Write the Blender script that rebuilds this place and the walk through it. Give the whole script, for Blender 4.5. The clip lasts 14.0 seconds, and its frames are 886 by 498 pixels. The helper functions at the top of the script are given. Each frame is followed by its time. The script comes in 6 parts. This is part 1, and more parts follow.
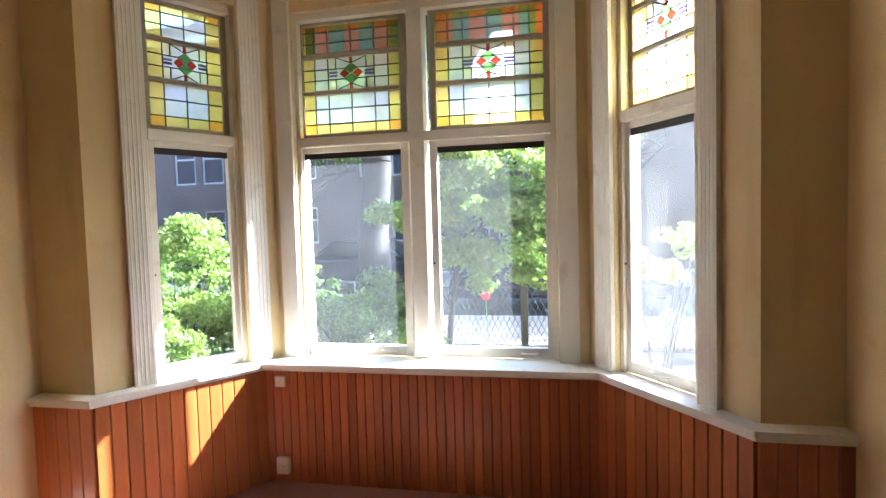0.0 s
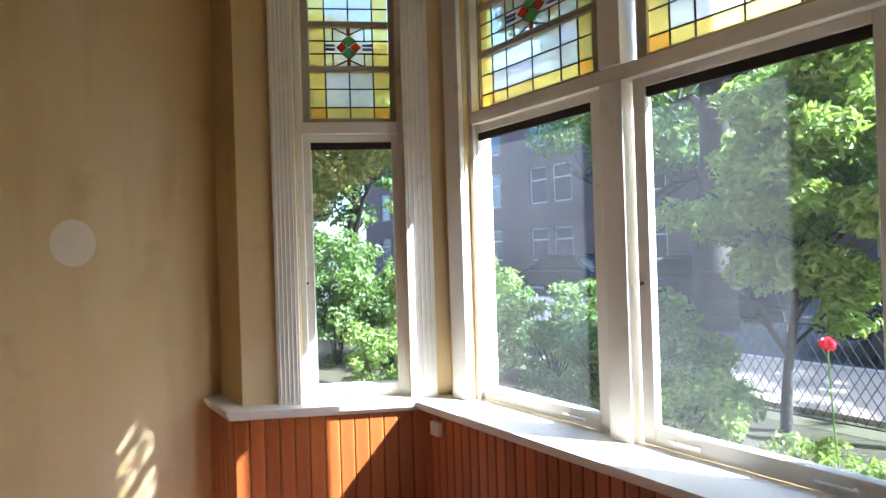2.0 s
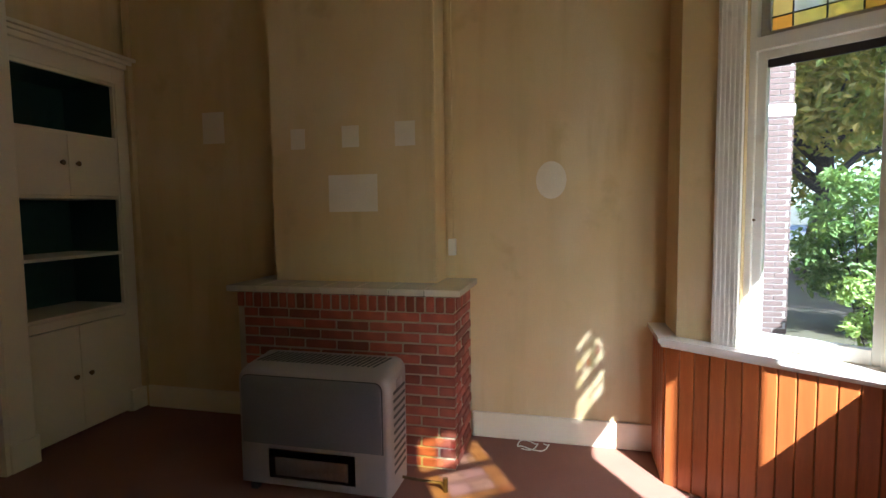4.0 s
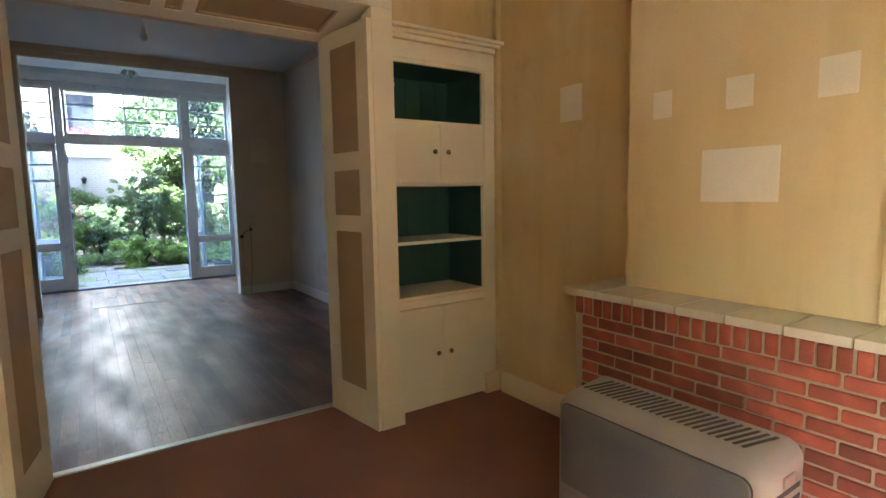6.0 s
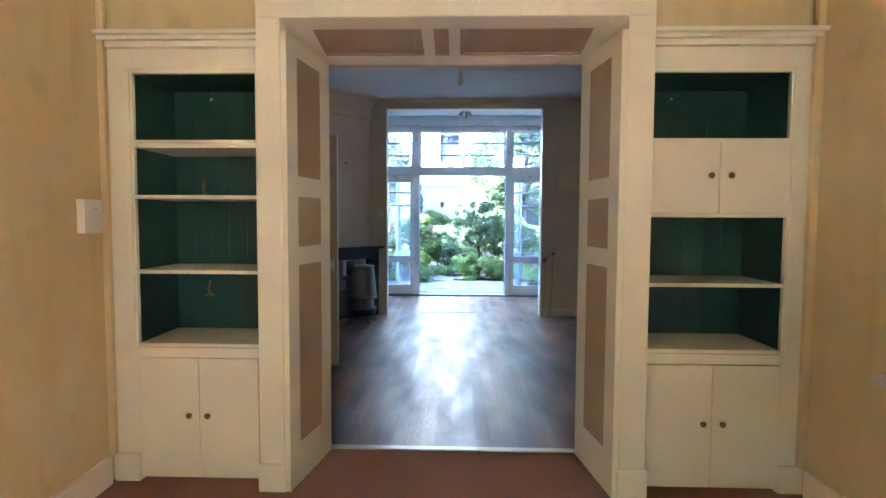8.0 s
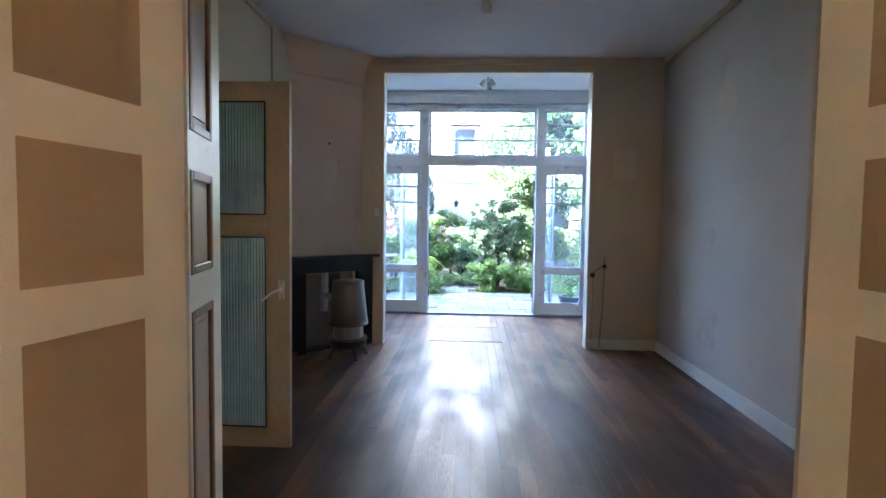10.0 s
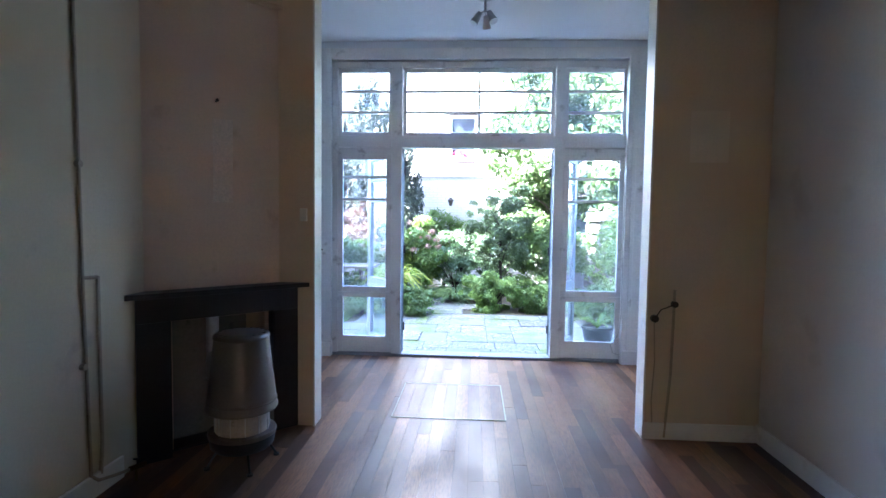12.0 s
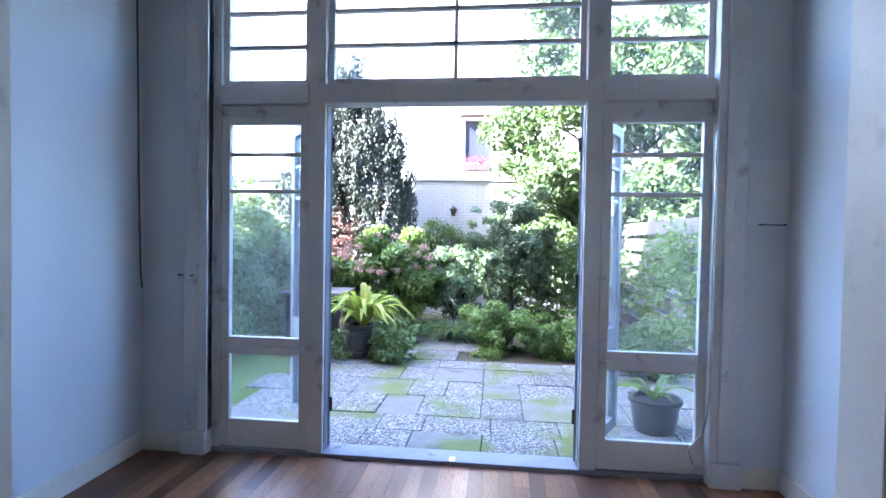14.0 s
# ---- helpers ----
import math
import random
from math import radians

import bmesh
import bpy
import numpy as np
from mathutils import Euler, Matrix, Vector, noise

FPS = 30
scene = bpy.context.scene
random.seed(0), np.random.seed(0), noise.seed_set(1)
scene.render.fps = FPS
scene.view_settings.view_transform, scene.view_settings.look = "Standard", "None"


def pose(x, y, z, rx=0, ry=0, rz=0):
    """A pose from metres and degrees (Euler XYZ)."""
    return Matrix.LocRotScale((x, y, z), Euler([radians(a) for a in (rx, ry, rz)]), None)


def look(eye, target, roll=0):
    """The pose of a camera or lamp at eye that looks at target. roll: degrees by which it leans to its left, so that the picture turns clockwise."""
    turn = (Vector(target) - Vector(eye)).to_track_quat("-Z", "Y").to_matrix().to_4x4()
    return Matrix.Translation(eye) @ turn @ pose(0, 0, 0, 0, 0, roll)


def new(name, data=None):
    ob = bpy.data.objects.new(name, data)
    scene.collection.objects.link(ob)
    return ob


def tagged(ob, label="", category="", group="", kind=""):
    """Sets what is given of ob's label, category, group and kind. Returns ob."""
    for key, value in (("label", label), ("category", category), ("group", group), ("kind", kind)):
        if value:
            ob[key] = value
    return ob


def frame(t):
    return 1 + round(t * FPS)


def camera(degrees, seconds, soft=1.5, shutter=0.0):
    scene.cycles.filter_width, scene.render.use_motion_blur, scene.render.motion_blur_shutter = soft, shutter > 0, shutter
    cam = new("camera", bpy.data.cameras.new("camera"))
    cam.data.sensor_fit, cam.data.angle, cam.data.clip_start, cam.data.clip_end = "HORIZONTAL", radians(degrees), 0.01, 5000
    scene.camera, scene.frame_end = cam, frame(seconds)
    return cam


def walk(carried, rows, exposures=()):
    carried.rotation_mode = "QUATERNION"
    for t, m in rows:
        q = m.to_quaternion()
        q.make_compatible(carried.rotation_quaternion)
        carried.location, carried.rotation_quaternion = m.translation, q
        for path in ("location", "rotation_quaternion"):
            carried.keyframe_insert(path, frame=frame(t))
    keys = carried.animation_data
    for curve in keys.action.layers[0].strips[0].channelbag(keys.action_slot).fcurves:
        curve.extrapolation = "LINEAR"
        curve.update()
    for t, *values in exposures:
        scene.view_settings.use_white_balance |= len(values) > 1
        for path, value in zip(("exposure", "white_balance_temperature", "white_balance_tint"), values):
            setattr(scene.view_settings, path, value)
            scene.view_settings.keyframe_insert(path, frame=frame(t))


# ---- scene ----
cam = camera(80.7, 14.0)
PATH = [
    (0, (0.421, 0.154, 1.71), (0.034, 2.114, 1.614), -1.6),
    (0.5, (0.595, 0.651, 1.669), (0.12, 2.594, 1.636), -1.3),
    (1, (0.654, 1.052, 1.695), (-0.035, 2.93, 1.662), -1.4),
    (1.5, (0.673, 1.359, 1.662), (-0.426, 3.029, 1.635), -1.7),
    (2, (0.763, 1.631, 1.601), (-0.767, 2.919, 1.61), -1.8),
    (2.5, (0.868, 1.77, 1.562), (-0.935, 2.636, 1.559), -1.7),
    (3, (0.966, 1.876, 1.517), (-0.991, 2.285, 1.466), -1.2),
    (3.5, (0.999, 1.996, 1.523), (-0.997, 1.939, 1.408), -1.2),
    (3.7, (1.002, 2.023, 1.515), (-0.98, 1.788, 1.387), -1.0),
    (5.8, (0.327, 1.854, 1.566), (-0.93, 0.313, 1.349), -1.0),
    (6, (0.249, 1.842, 1.576), (-0.872, 0.199, 1.364), -1.0),
    (6.5, (0.081, 1.868, 1.615), (-0.665, 0.021, 1.426), -1.1),
    (7, (-0.107, 1.935, 1.631), (-0.476, -0.025, 1.483), -0.8),
    (7.5, (-0.304, 1.935, 1.617), (-0.382, -0.059, 1.494), -0.3),
    (8, (-0.364, 1.794, 1.608), (-0.306, -0.202, 1.495), 0.3),
    (8.2, (-0.355, 1.67, 1.598), (-0.276, -0.326, 1.484), 0.6),
    (10.5, (-0.286, -0.976, 1.586), (-0.172, -2.97, 1.48), 0.9),
    (11, (-0.326, -1.595, 1.592), (-0.207, -3.589, 1.485), 1.1),
    (11.5, (-0.369, -2.233, 1.612), (-0.248, -4.226, 1.505), 0.9),
    (12, (-0.419, -2.883, 1.666), (-0.301, -4.877, 1.554), 0.8),
    (12.5, (-0.452, -3.559, 1.672), (-0.327, -5.552, 1.562), 0.9),
    (13, (-0.54, -4.237, 1.645), (-0.395, -6.229, 1.556), 0.9),
    (13.5, (-0.627, -4.894, 1.604), (-0.472, -6.887, 1.544), 1.0),
    (14, (-0.782, -5.518, 1.599), (-0.567, -7.506, 1.55), 1.0),
]
EXPOSURE = [(0.0, 3.8, 5000, 10), (1.0, 3.42, 4950, 10), (2.0, 3.05, 4950, 10), (3.6, 2.82, 4950, 10), (6.0, 4.85, 5450, 10), (7.0, 5.3, 5050, 10), (8.2, 5.62, 4750, 10), (10.5, 5.6, 5150, 16), (12.0, 5.4, 5200, 18), (13.0, 5.15, 5250, 20), (14.0, 4.65, 5350, 22)]
walk(cam, [(t, look(eye, target, roll)) for t, eye, target, roll in PATH], EXPOSURE)

# ---- daylight ----
SUN_FROM = Vector((1.7, 1.0, 1.5)).normalized()
world = bpy.data.worlds.new("sky")
scene.world = world
world.use_nodes = True
wt = world.node_tree
sky = wt.nodes.new("ShaderNodeTexSky")
sky.sky_type, sky.sun_disc = "NISHITA", False
sky.sun_elevation = math.asin(SUN_FROM.z)
sky.sun_rotation = math.atan2(SUN_FROM.x, SUN_FROM.y)
sky.air_density, sky.dust_density = 1.0, 2.0
wt.nodes["Background"].inputs["Strength"].default_value = 0.15
wt.links.new(sky.outputs[0], wt.nodes["Background"].inputs["Color"])
sun = new("sun", bpy.data.lights.new("sun", "SUN"))
sun.data.energy, sun.data.angle, sun.data.color = 5.0, radians(0.5), (1.0, 0.93, 0.82)
sun.matrix_world = look(SUN_FROM * 40, (0, 0, 0))


# ---- materials ----
def nodes_of(name):
    m = bpy.data.materials.new(name)
    m.use_nodes = True
    return m, m.node_tree.nodes, m.node_tree.links, m.node_tree.nodes["Principled BSDF"]


def noise_of(n, l, scale, detail=4.0, stretch=None, shared_space=False):
    tc = n.new("ShaderNodeTexCoord")
    tex = n.new("ShaderNodeTexNoise")
    tex.inputs["Scale"].default_value, tex.inputs["Detail"].default_value = scale, detail
    src = n.new("ShaderNodeNewGeometry").outputs["Position"] if shared_space else tc.outputs["Object"]
    if stretch:
        mp = n.new("ShaderNodeMapping")
        mp.inputs["Scale"].default_value = stretch
        l.new(src, mp.inputs[0])
        src = mp.outputs[0]
    l.new(src, tex.inputs["Vector"])
    return tex.outputs["Fac"]


def ramp_of(n, l, fac, lo, hi):
    r = n.new("ShaderNodeMapRange")
    r.inputs["From Min"].default_value, r.inputs["From Max"].default_value = lo, hi
    l.new(fac, r.inputs["Value"])
    return r.outputs[0]


def mix_of(n, l, fac, a, b):
    m = n.new("ShaderNodeMix")
    m.data_type = "RGBA"
    if isinstance(fac, float):
        m.inputs[0].default_value = fac
    else:
        l.new(fac, m.inputs[0])
    for k, v in ((6, a), (7, b)):
        if isinstance(v, tuple):
            m.inputs[k].default_value = (*v, 1)
        else:
            l.new(v, m.inputs[k])
    return m.outputs[2]


def surf(name, c1, c2, rough=0.6, big=1.5, small=40.0, bump=0.15, metal=0.0, dark=None, stretch=None, vary=0.0, rough2=None, spec=0.5, depth=0.002, grain=0.72, across=False):
    """Two-scale surface: broad patches between c1 and c2, fine grain, optional dark specks, random tone per piece."""
    m, n, l, p = nodes_of(name)
    col = mix_of(n, l, ramp_of(n, l, noise_of(n, l, big, 5.0, stretch, across), 0.35, 0.65), c1, c2)
    fine = noise_of(n, l, small, 6.0, stretch, across)
    col = mix_of(n, l, ramp_of(n, l, fine, 0.35, 0.9), col, tuple(grain * v for v in c1))
    if dark:
        col = mix_of(n, l, ramp_of(n, l, noise_of(n, l, big * 3.1, 8.0, None, across), 0.62, 0.74), col, dark)
    if vary:
        info = n.new("ShaderNodeObjectInfo")
        hsv = n.new("ShaderNodeHueSaturation")
        l.new(col, hsv.inputs["Color"])
        r = n.new("ShaderNodeMapRange")
        r.inputs["To Min"].default_value, r.inputs["To Max"].default_value = 1 - vary, 1 + vary
        l.new(info.outputs["Random"], r.inputs["Value"])
        l.new(r.outputs[0], hsv.inputs["Value"])
        col = hsv.outputs[0]
    l.new(col, p.inputs["Base Color"])
    p.inputs["Metallic"].default_value = metal
    p.inputs["Specular IOR Level"].default_value = spec
    r = n.new("ShaderNodeMapRange")
    r.inputs["To Min"].default_value, r.inputs["To Max"].default_value = rough, rough2 or min(1, rough + 0.12)
    l.new(noise_of(n, l, big * 4, 5.0, None, across), r.inputs["Value"])
    l.new(r.outputs[0], p.inputs["Roughness"])
    if bump:
        b = n.new("ShaderNodeBump")
        b.inputs["Strength"].default_value, b.inputs["Distance"].default_value = bump, depth
        l.new(fine, b.inputs["Height"])
        l.new(b.outputs[0], p.inputs["Normal"])
    return m


def glass_mat(name, tint=(1, 1, 1), gloss=1.0, rough=0.0, haze=0.0, haze_col=(0.8, 0.8, 0.8)):
    m, n, l, p = nodes_of(name)
    n.remove(p)
    out = n["Material Output"]
    tr, gl, mx, fr, pw, sc = (n.new("ShaderNode" + k) for k in ("BsdfTransparent", "BsdfGlossy", "MixShader", "LayerWeight", "Math", "Math"))
    tr.inputs[0].default_value = (*tint, 1)
    gl.inputs["Roughness"].default_value = rough
    pw.operation, pw.inputs[1].default_value = "POWER", 5.0
    sc.operation, sc.inputs[1].default_value, sc.inputs[2].default_value = "MULTIPLY_ADD", 0.5 * gloss, 0.02 * gloss
    fr.inputs["Blend"].default_value = 0.5
    l.new(fr.outputs["Facing"], pw.inputs[0])
    l.new(pw.outputs[0], sc.inputs[0])
    l.new(sc.outputs[0], mx.inputs[0])
    body = tr.outputs[0]
    if haze:
        df, m2 = n.new("ShaderNodeBsdfTranslucent"), n.new("ShaderNodeMixShader")
        df.inputs[0].default_value = (*haze_col, 1)
        tc = noise_of(n, l, 3.0, 4.0)
        r = n.new("ShaderNodeMapRange")
        r.inputs["To Min"].default_value, r.inputs["To Max"].default_value = haze * 0.4, haze * 1.6
        l.new(tc, r.inputs["Value"])
        l.new(r.outputs[0], m2.inputs[0])
        l.new(tr.outputs[0], m2.inputs[1])
        l.new(df.outputs[0], m2.inputs[2])
        body = m2.outputs[0]
    l.new(body, mx.inputs[1])
    l.new(gl.outputs[0], mx.inputs[2])
    l.new(mx.outputs[0], out.inputs[0])
    return m


def leaf_mat(name, c1, c2, rough=0.45, through_light=0.35, glow=(0.35, 0.5, 0.05)):
    m, n, l, p = nodes_of(name)
    g = n.new("ShaderNodeNewGeometry")
    col = mix_of(n, l, g.outputs["Random Per Island"], c1, c2)
    l.new(col, p.inputs["Base Color"])
    p.inputs["Roughness"].default_value = rough
    t, mx = n.new("ShaderNodeBsdfTranslucent"), n.new("ShaderNodeMixShader")
    l.new(mix_of(n, l, 0.5, col, glow), t.inputs[0])
    mx.inputs[0].default_value = through_light
    l.new(p.outputs[0], mx.inputs[1])
    l.new(t.outputs[0], mx.inputs[2])
    l.new(mx.outputs[0], n["Material Output"].inputs[0])
    return m


def wallpaper(name, c1, c2, pale, stain):
    """Old paper: broad fading, paler rubbed clouds, brown vertical runs, small damp spots and a fine embossed grain."""
    m, n, l, p = nodes_of(name)
    col = mix_of(n, l, ramp_of(n, l, noise_of(n, l, 0.9, 6.0, None, True), 0.34, 0.66), c1, c2)
    col = mix_of(n, l, ramp_of(n, l, noise_of(n, l, 1.7, 7.0, (1, 1, 0.7), True), 0.52, 0.80), col, pale)
    runs = n.new("ShaderNodeMath")
    runs.operation = "MULTIPLY"
    l.new(ramp_of(n, l, noise_of(n, l, 5.0, 6.0, (1.6, 1.6, 0.16), True), 0.50, 0.82), runs.inputs[0])
    l.new(ramp_of(n, l, noise_of(n, l, 1.2, 3.0, None, True), 0.36, 0.70), runs.inputs[1])
    col = mix_of(n, l, runs.outputs[0], col, stain)
    spots = n.new("ShaderNodeMath")
    spots.operation, spots.inputs[1].default_value = "MULTIPLY", 0.55
    l.new(ramp_of(n, l, noise_of(n, l, 3.4, 9.0, None, True), 0.62, 0.76), spots.inputs[0])
    col = mix_of(n, l, spots.outputs[0], col, stain)
    fine = noise_of(n, l, 150.0, 6.0, None, True)
    col = mix_of(n, l, ramp_of(n, l, fine, 0.35, 0.95), col, tuple(0.85 * v for v in c1))
    l.new(col, p.inputs["Base Color"])
    p.inputs["Roughness"].default_value, p.inputs["Specular IOR Level"].default_value = 0.72, 0.3
    b = n.new("ShaderNodeBump")
    b.inputs["Strength"].default_value, b.inputs["Distance"].default_value = 0.3, 0.002
    l.new(fine, b.inputs["Height"])
    l.new(b.outputs[0], p.inputs["Normal"])
    return m


def strip_floor(name):
    """Varnished oak: each strip its own tone, fibre along y, darker inward from the garden side, trodden dark patches
    and uneven gloss.
    """
    m, n, l, p = nodes_of(name)
    info = n.new("ShaderNodeObjectInfo")
    tone = mix_of(n, l, info.outputs["Random"], (0.085, 0.032, 0.014), (0.37, 0.170, 0.072))
    fibre = noise_of(n, l, 26.0, 6.0, (5, 0.45, 5), True)
    col = mix_of(n, l, ramp_of(n, l, fibre, 0.42, 0.85), tone, (0.075, 0.031, 0.015))
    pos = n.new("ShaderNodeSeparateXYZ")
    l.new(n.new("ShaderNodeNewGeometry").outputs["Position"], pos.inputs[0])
    # ramp along y: shifts the patch mask so the colour darkens inward
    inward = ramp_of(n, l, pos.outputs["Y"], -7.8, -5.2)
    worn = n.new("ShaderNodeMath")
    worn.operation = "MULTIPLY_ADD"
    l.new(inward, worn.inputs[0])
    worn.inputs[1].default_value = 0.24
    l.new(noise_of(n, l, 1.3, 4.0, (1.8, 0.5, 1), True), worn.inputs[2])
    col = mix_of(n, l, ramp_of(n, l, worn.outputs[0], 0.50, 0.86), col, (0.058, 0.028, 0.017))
    l.new(col, p.inputs["Base Color"])
    p.inputs["Specular IOR Level"].default_value = 0.42
    rough = n.new("ShaderNodeMapRange")
    rough.inputs["From Min"].default_value, rough.inputs["From Max"].default_value = 0.25, 0.75
    rough.inputs["To Min"].default_value, rough.inputs["To Max"].default_value = 0.285, 0.56
    l.new(noise_of(n, l, 2.2, 3.0, (2.0, 0.6, 1), True), rough.inputs["Value"])
    l.new(rough.outputs[0], p.inputs["Roughness"])
    b = n.new("ShaderNodeBump")
    b.inputs["Strength"].default_value, b.inputs["Distance"].default_value = 0.10, 0.002
    l.new(fibre, b.inputs["Height"])
    l.new(b.outputs[0], p.inputs["Normal"])
    return m


M_WALLPAPER = wallpaper("aged_yellow_wallpaper", (0.69, 0.54, 0.285), (0.62, 0.455, 0.21), (0.72, 0.60, 0.38), (0.40, 0.26, 0.10))
M_PATCH = surf("unfaded_wallpaper", (0.77, 0.70, 0.56), (0.73, 0.65, 0.49), 0.75, 6, 130, 0.2, spec=0.3, grain=0.85)
M_PLASTER = surf("warm_grey_plaster", (0.64, 0.565, 0.47), (0.56, 0.485, 0.395), 0.8, 0.7, 60, 0.15, dark=(0.49, 0.415, 0.33), spec=0.3, grain=0.88)
M_BREAST = surf("beige_plaster", (0.66, 0.53, 0.41), (0.59, 0.46, 0.35), 0.8, 1.0, 60, 0.15, dark=(0.44, 0.33, 0.24), spec=0.3, grain=0.86)
M_CREAMWALL = surf("cream_wallpaper", (0.66, 0.53, 0.38), (0.59, 0.46, 0.32), 0.8, 0.9, 70, 0.15, spec=0.3, grain=0.88)
M_BLUEWALL = surf("pale_blue_grey_paint", (0.64, 0.67, 0.69), (0.57, 0.60, 0.62), 0.6, 0.9, 50, 0.12, grain=0.92)
# unseen front ceiling: darker tan keeps bounced light off the upper walls
M_CEILDIM = surf("low_bounce_tan_ceiling", (0.56, 0.49, 0.37), (0.50, 0.43, 0.31), 0.85, 0.8, 40, 0.1, spec=0.2, grain=0.92)
M_EASTWALL = surf("grey_green_plaster", (0.62, 0.54, 0.38), (0.54, 0.465, 0.32), 0.8, 0.8, 60, 0.15, dark=(0.42, 0.35, 0.26), spec=0.3, grain=0.88)
M_CEIL = surf("white_ceiling", (0.72, 0.71, 0.69), (0.66, 0.65, 0.62), 0.85, 0.8, 40, 0.1, spec=0.2, grain=0.92)
M_CREAM = surf("cream_gloss_paint", (0.80, 0.72, 0.54), (0.75, 0.67, 0.49), 0.32, 1.5, 45, 0.06, grain=0.94)
M_TANPANEL = surf("tan_brown_paint", (0.44, 0.31, 0.17), (0.38, 0.26, 0.14), 0.4, 2, 45, 0.08, grain=0.9)
M_SLATE_CORD = surf("grey_cord", (0.12, 0.12, 0.125), (0.09, 0.09, 0.095), 0.7, 8, 80, 0.2)
M_BLUEPALE = surf("paler_blue_grey_paint", (0.69, 0.72, 0.735), (0.63, 0.66, 0.68), 0.6, 1.5, 50, 0.12, grain=0.93)
M_GREEN = surf("dark_green_paint", (0.022, 0.075, 0.050), (0.016, 0.056, 0.038), 0.5, 2, 30, 0.12)
M_WHITE = surf("old_white_gloss_paint", (0.74, 0.70, 0.61), (0.68, 0.63, 0.53), 0.35, 2, 55, 0.08, dark=(0.56, 0.50, 0.40), grain=0.9)
M_GREYWHITE = surf("weathered_grey_white_paint", (0.70, 0.69, 0.67), (0.62, 0.61, 0.59), 0.45, 2, 45, 0.12, dark=(0.36, 0.34, 0.31), grain=0.82)
M_OLIVE = surf("aged_grey_brown_paint", (0.40, 0.35, 0.27), (0.34, 0.29, 0.22), 0.45, 2, 45, 0.1)
M_DADO = surf("varnished_pine_board", (0.44, 0.128, 0.026), (0.35, 0.088, 0.017), 0.28, 3, 28, 0.12, stretch=(6, 6, 0.6), vary=0.22)
M_CARPET = surf("brown_red_carpet", (0.30, 0.147, 0.098), (0.25, 0.118, 0.078), 0.95, 1.2, 420, 0.8, spec=0.1, depth=0.004)
M_BRICK = surf("red_brick", (0.36, 0.092, 0.045), (0.235, 0.058, 0.034), 0.7, 9, 120, 0.6, dark=(0.14, 0.055, 0.045), vary=0.42, depth=0.003)
M_MORTAR = surf("sandy_mortar", (0.46, 0.38, 0.27), (0.38, 0.31, 0.21), 0.9, 8, 140, 0.8, depth=0.004)
M_TILE = surf("glazed_grey_tile", (0.56, 0.52, 0.42), (0.50, 0.46, 0.37), 0.18, 3, 60, 0.04, grain=0.93)
M_HEATER = surf("taupe_enamel", (0.34, 0.30, 0.265), (0.31, 0.27, 0.245), 0.38, 3, 200, 0.1, grain=0.95)
M_HEATERDARK = surf("dark_grille_metal", (0.05, 0.045, 0.04), (0.035, 0.03, 0.03), 0.5, 3, 60, 0.05)
M_STEEL = surf("brushed_steel", (0.55, 0.54, 0.52), (0.48, 0.47, 0.45), 0.28, 3, 90, 0.05, metal=1.0)
M_STOVE = surf("brown_grey_enamel_steel", (0.19, 0.155, 0.13), (0.15, 0.12, 0.10), 0.32, 4, 60, 0.06, metal=0.6)
M_HEARTH = surf("sooty_grey_board", (0.24, 0.22, 0.19), (0.18, 0.16, 0.14), 0.85, 3, 40, 0.2, dark=(0.10, 0.09, 0.08))
M_MICA = surf("clouded_mica", (0.40, 0.34, 0.29), (0.32, 0.27, 0.23), 0.3, 12, 60, 0.1, dark=(0.20, 0.15, 0.12))
M_BLACK = surf("black_painted_stone", (0.012, 0.012, 0.013), (0.02, 0.019, 0.019), 0.35, 3, 50, 0.1)
M_BRASS = surf("tarnished_brass", (0.20, 0.13, 0.05), (0.13, 0.08, 0.035), 0.4, 10, 60, 0.1, metal=0.8)
M_PLASTIC = surf("ivory_plastic", (0.76, 0.72, 0.62), (0.72, 0.68, 0.57), 0.35, 6, 80, 0.03, grain=0.95)
M_DARK = surf("dark_brown_rubber", (0.03, 0.018, 0.014), (0.02, 0.013, 0.011), 0.5, 6, 80, 0.1)
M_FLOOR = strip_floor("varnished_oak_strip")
# browner than the wall, so the gas pipe's shadow contrast sits in its colour
M_PIPE = surf("shade_brown_pipe_paint", (0.40, 0.32, 0.23), (0.33, 0.26, 0.19), 0.5, 6, 60, 0.1)
# pale and non-metallic: the nickel's gleam is put into the base colour
M_NICKEL = surf("pale_gleam_nickel", (0.80, 0.77, 0.70), (0.70, 0.67, 0.60), 0.35, 8, 60, 0.05, grain=0.95)
M_SCRAPE = surf("scraped_old_paint", (0.30, 0.20, 0.09), (0.22, 0.15, 0.07), 0.8, 30, 120, 0.3)
M_UNDER = surf("dark_subfloor", (0.03, 0.018, 0.012), (0.025, 0.015, 0.01), 0.9, 2, 30, 0.1)
M_LEAD = surf("lead_came", (0.035, 0.035, 0.035), (0.05, 0.05, 0.05), 0.55, 6, 90, 0.2)
M_GLASS = glass_mat("window_glass", (0.97, 0.98, 0.97))
M_DIRTY = glass_mat("dusty_window_glass", (0.95, 0.97, 0.96), haze=0.016)
M_HAZY = glass_mat("filmed_window_glass", (0.90, 0.94, 0.95), haze=0.03)
M_RIB = glass_mat("reeded_glass", (0.60, 0.66, 0.58), gloss=1.0, rough=0.12, haze=0.75, haze_col=(0.48, 0.51, 0.45))
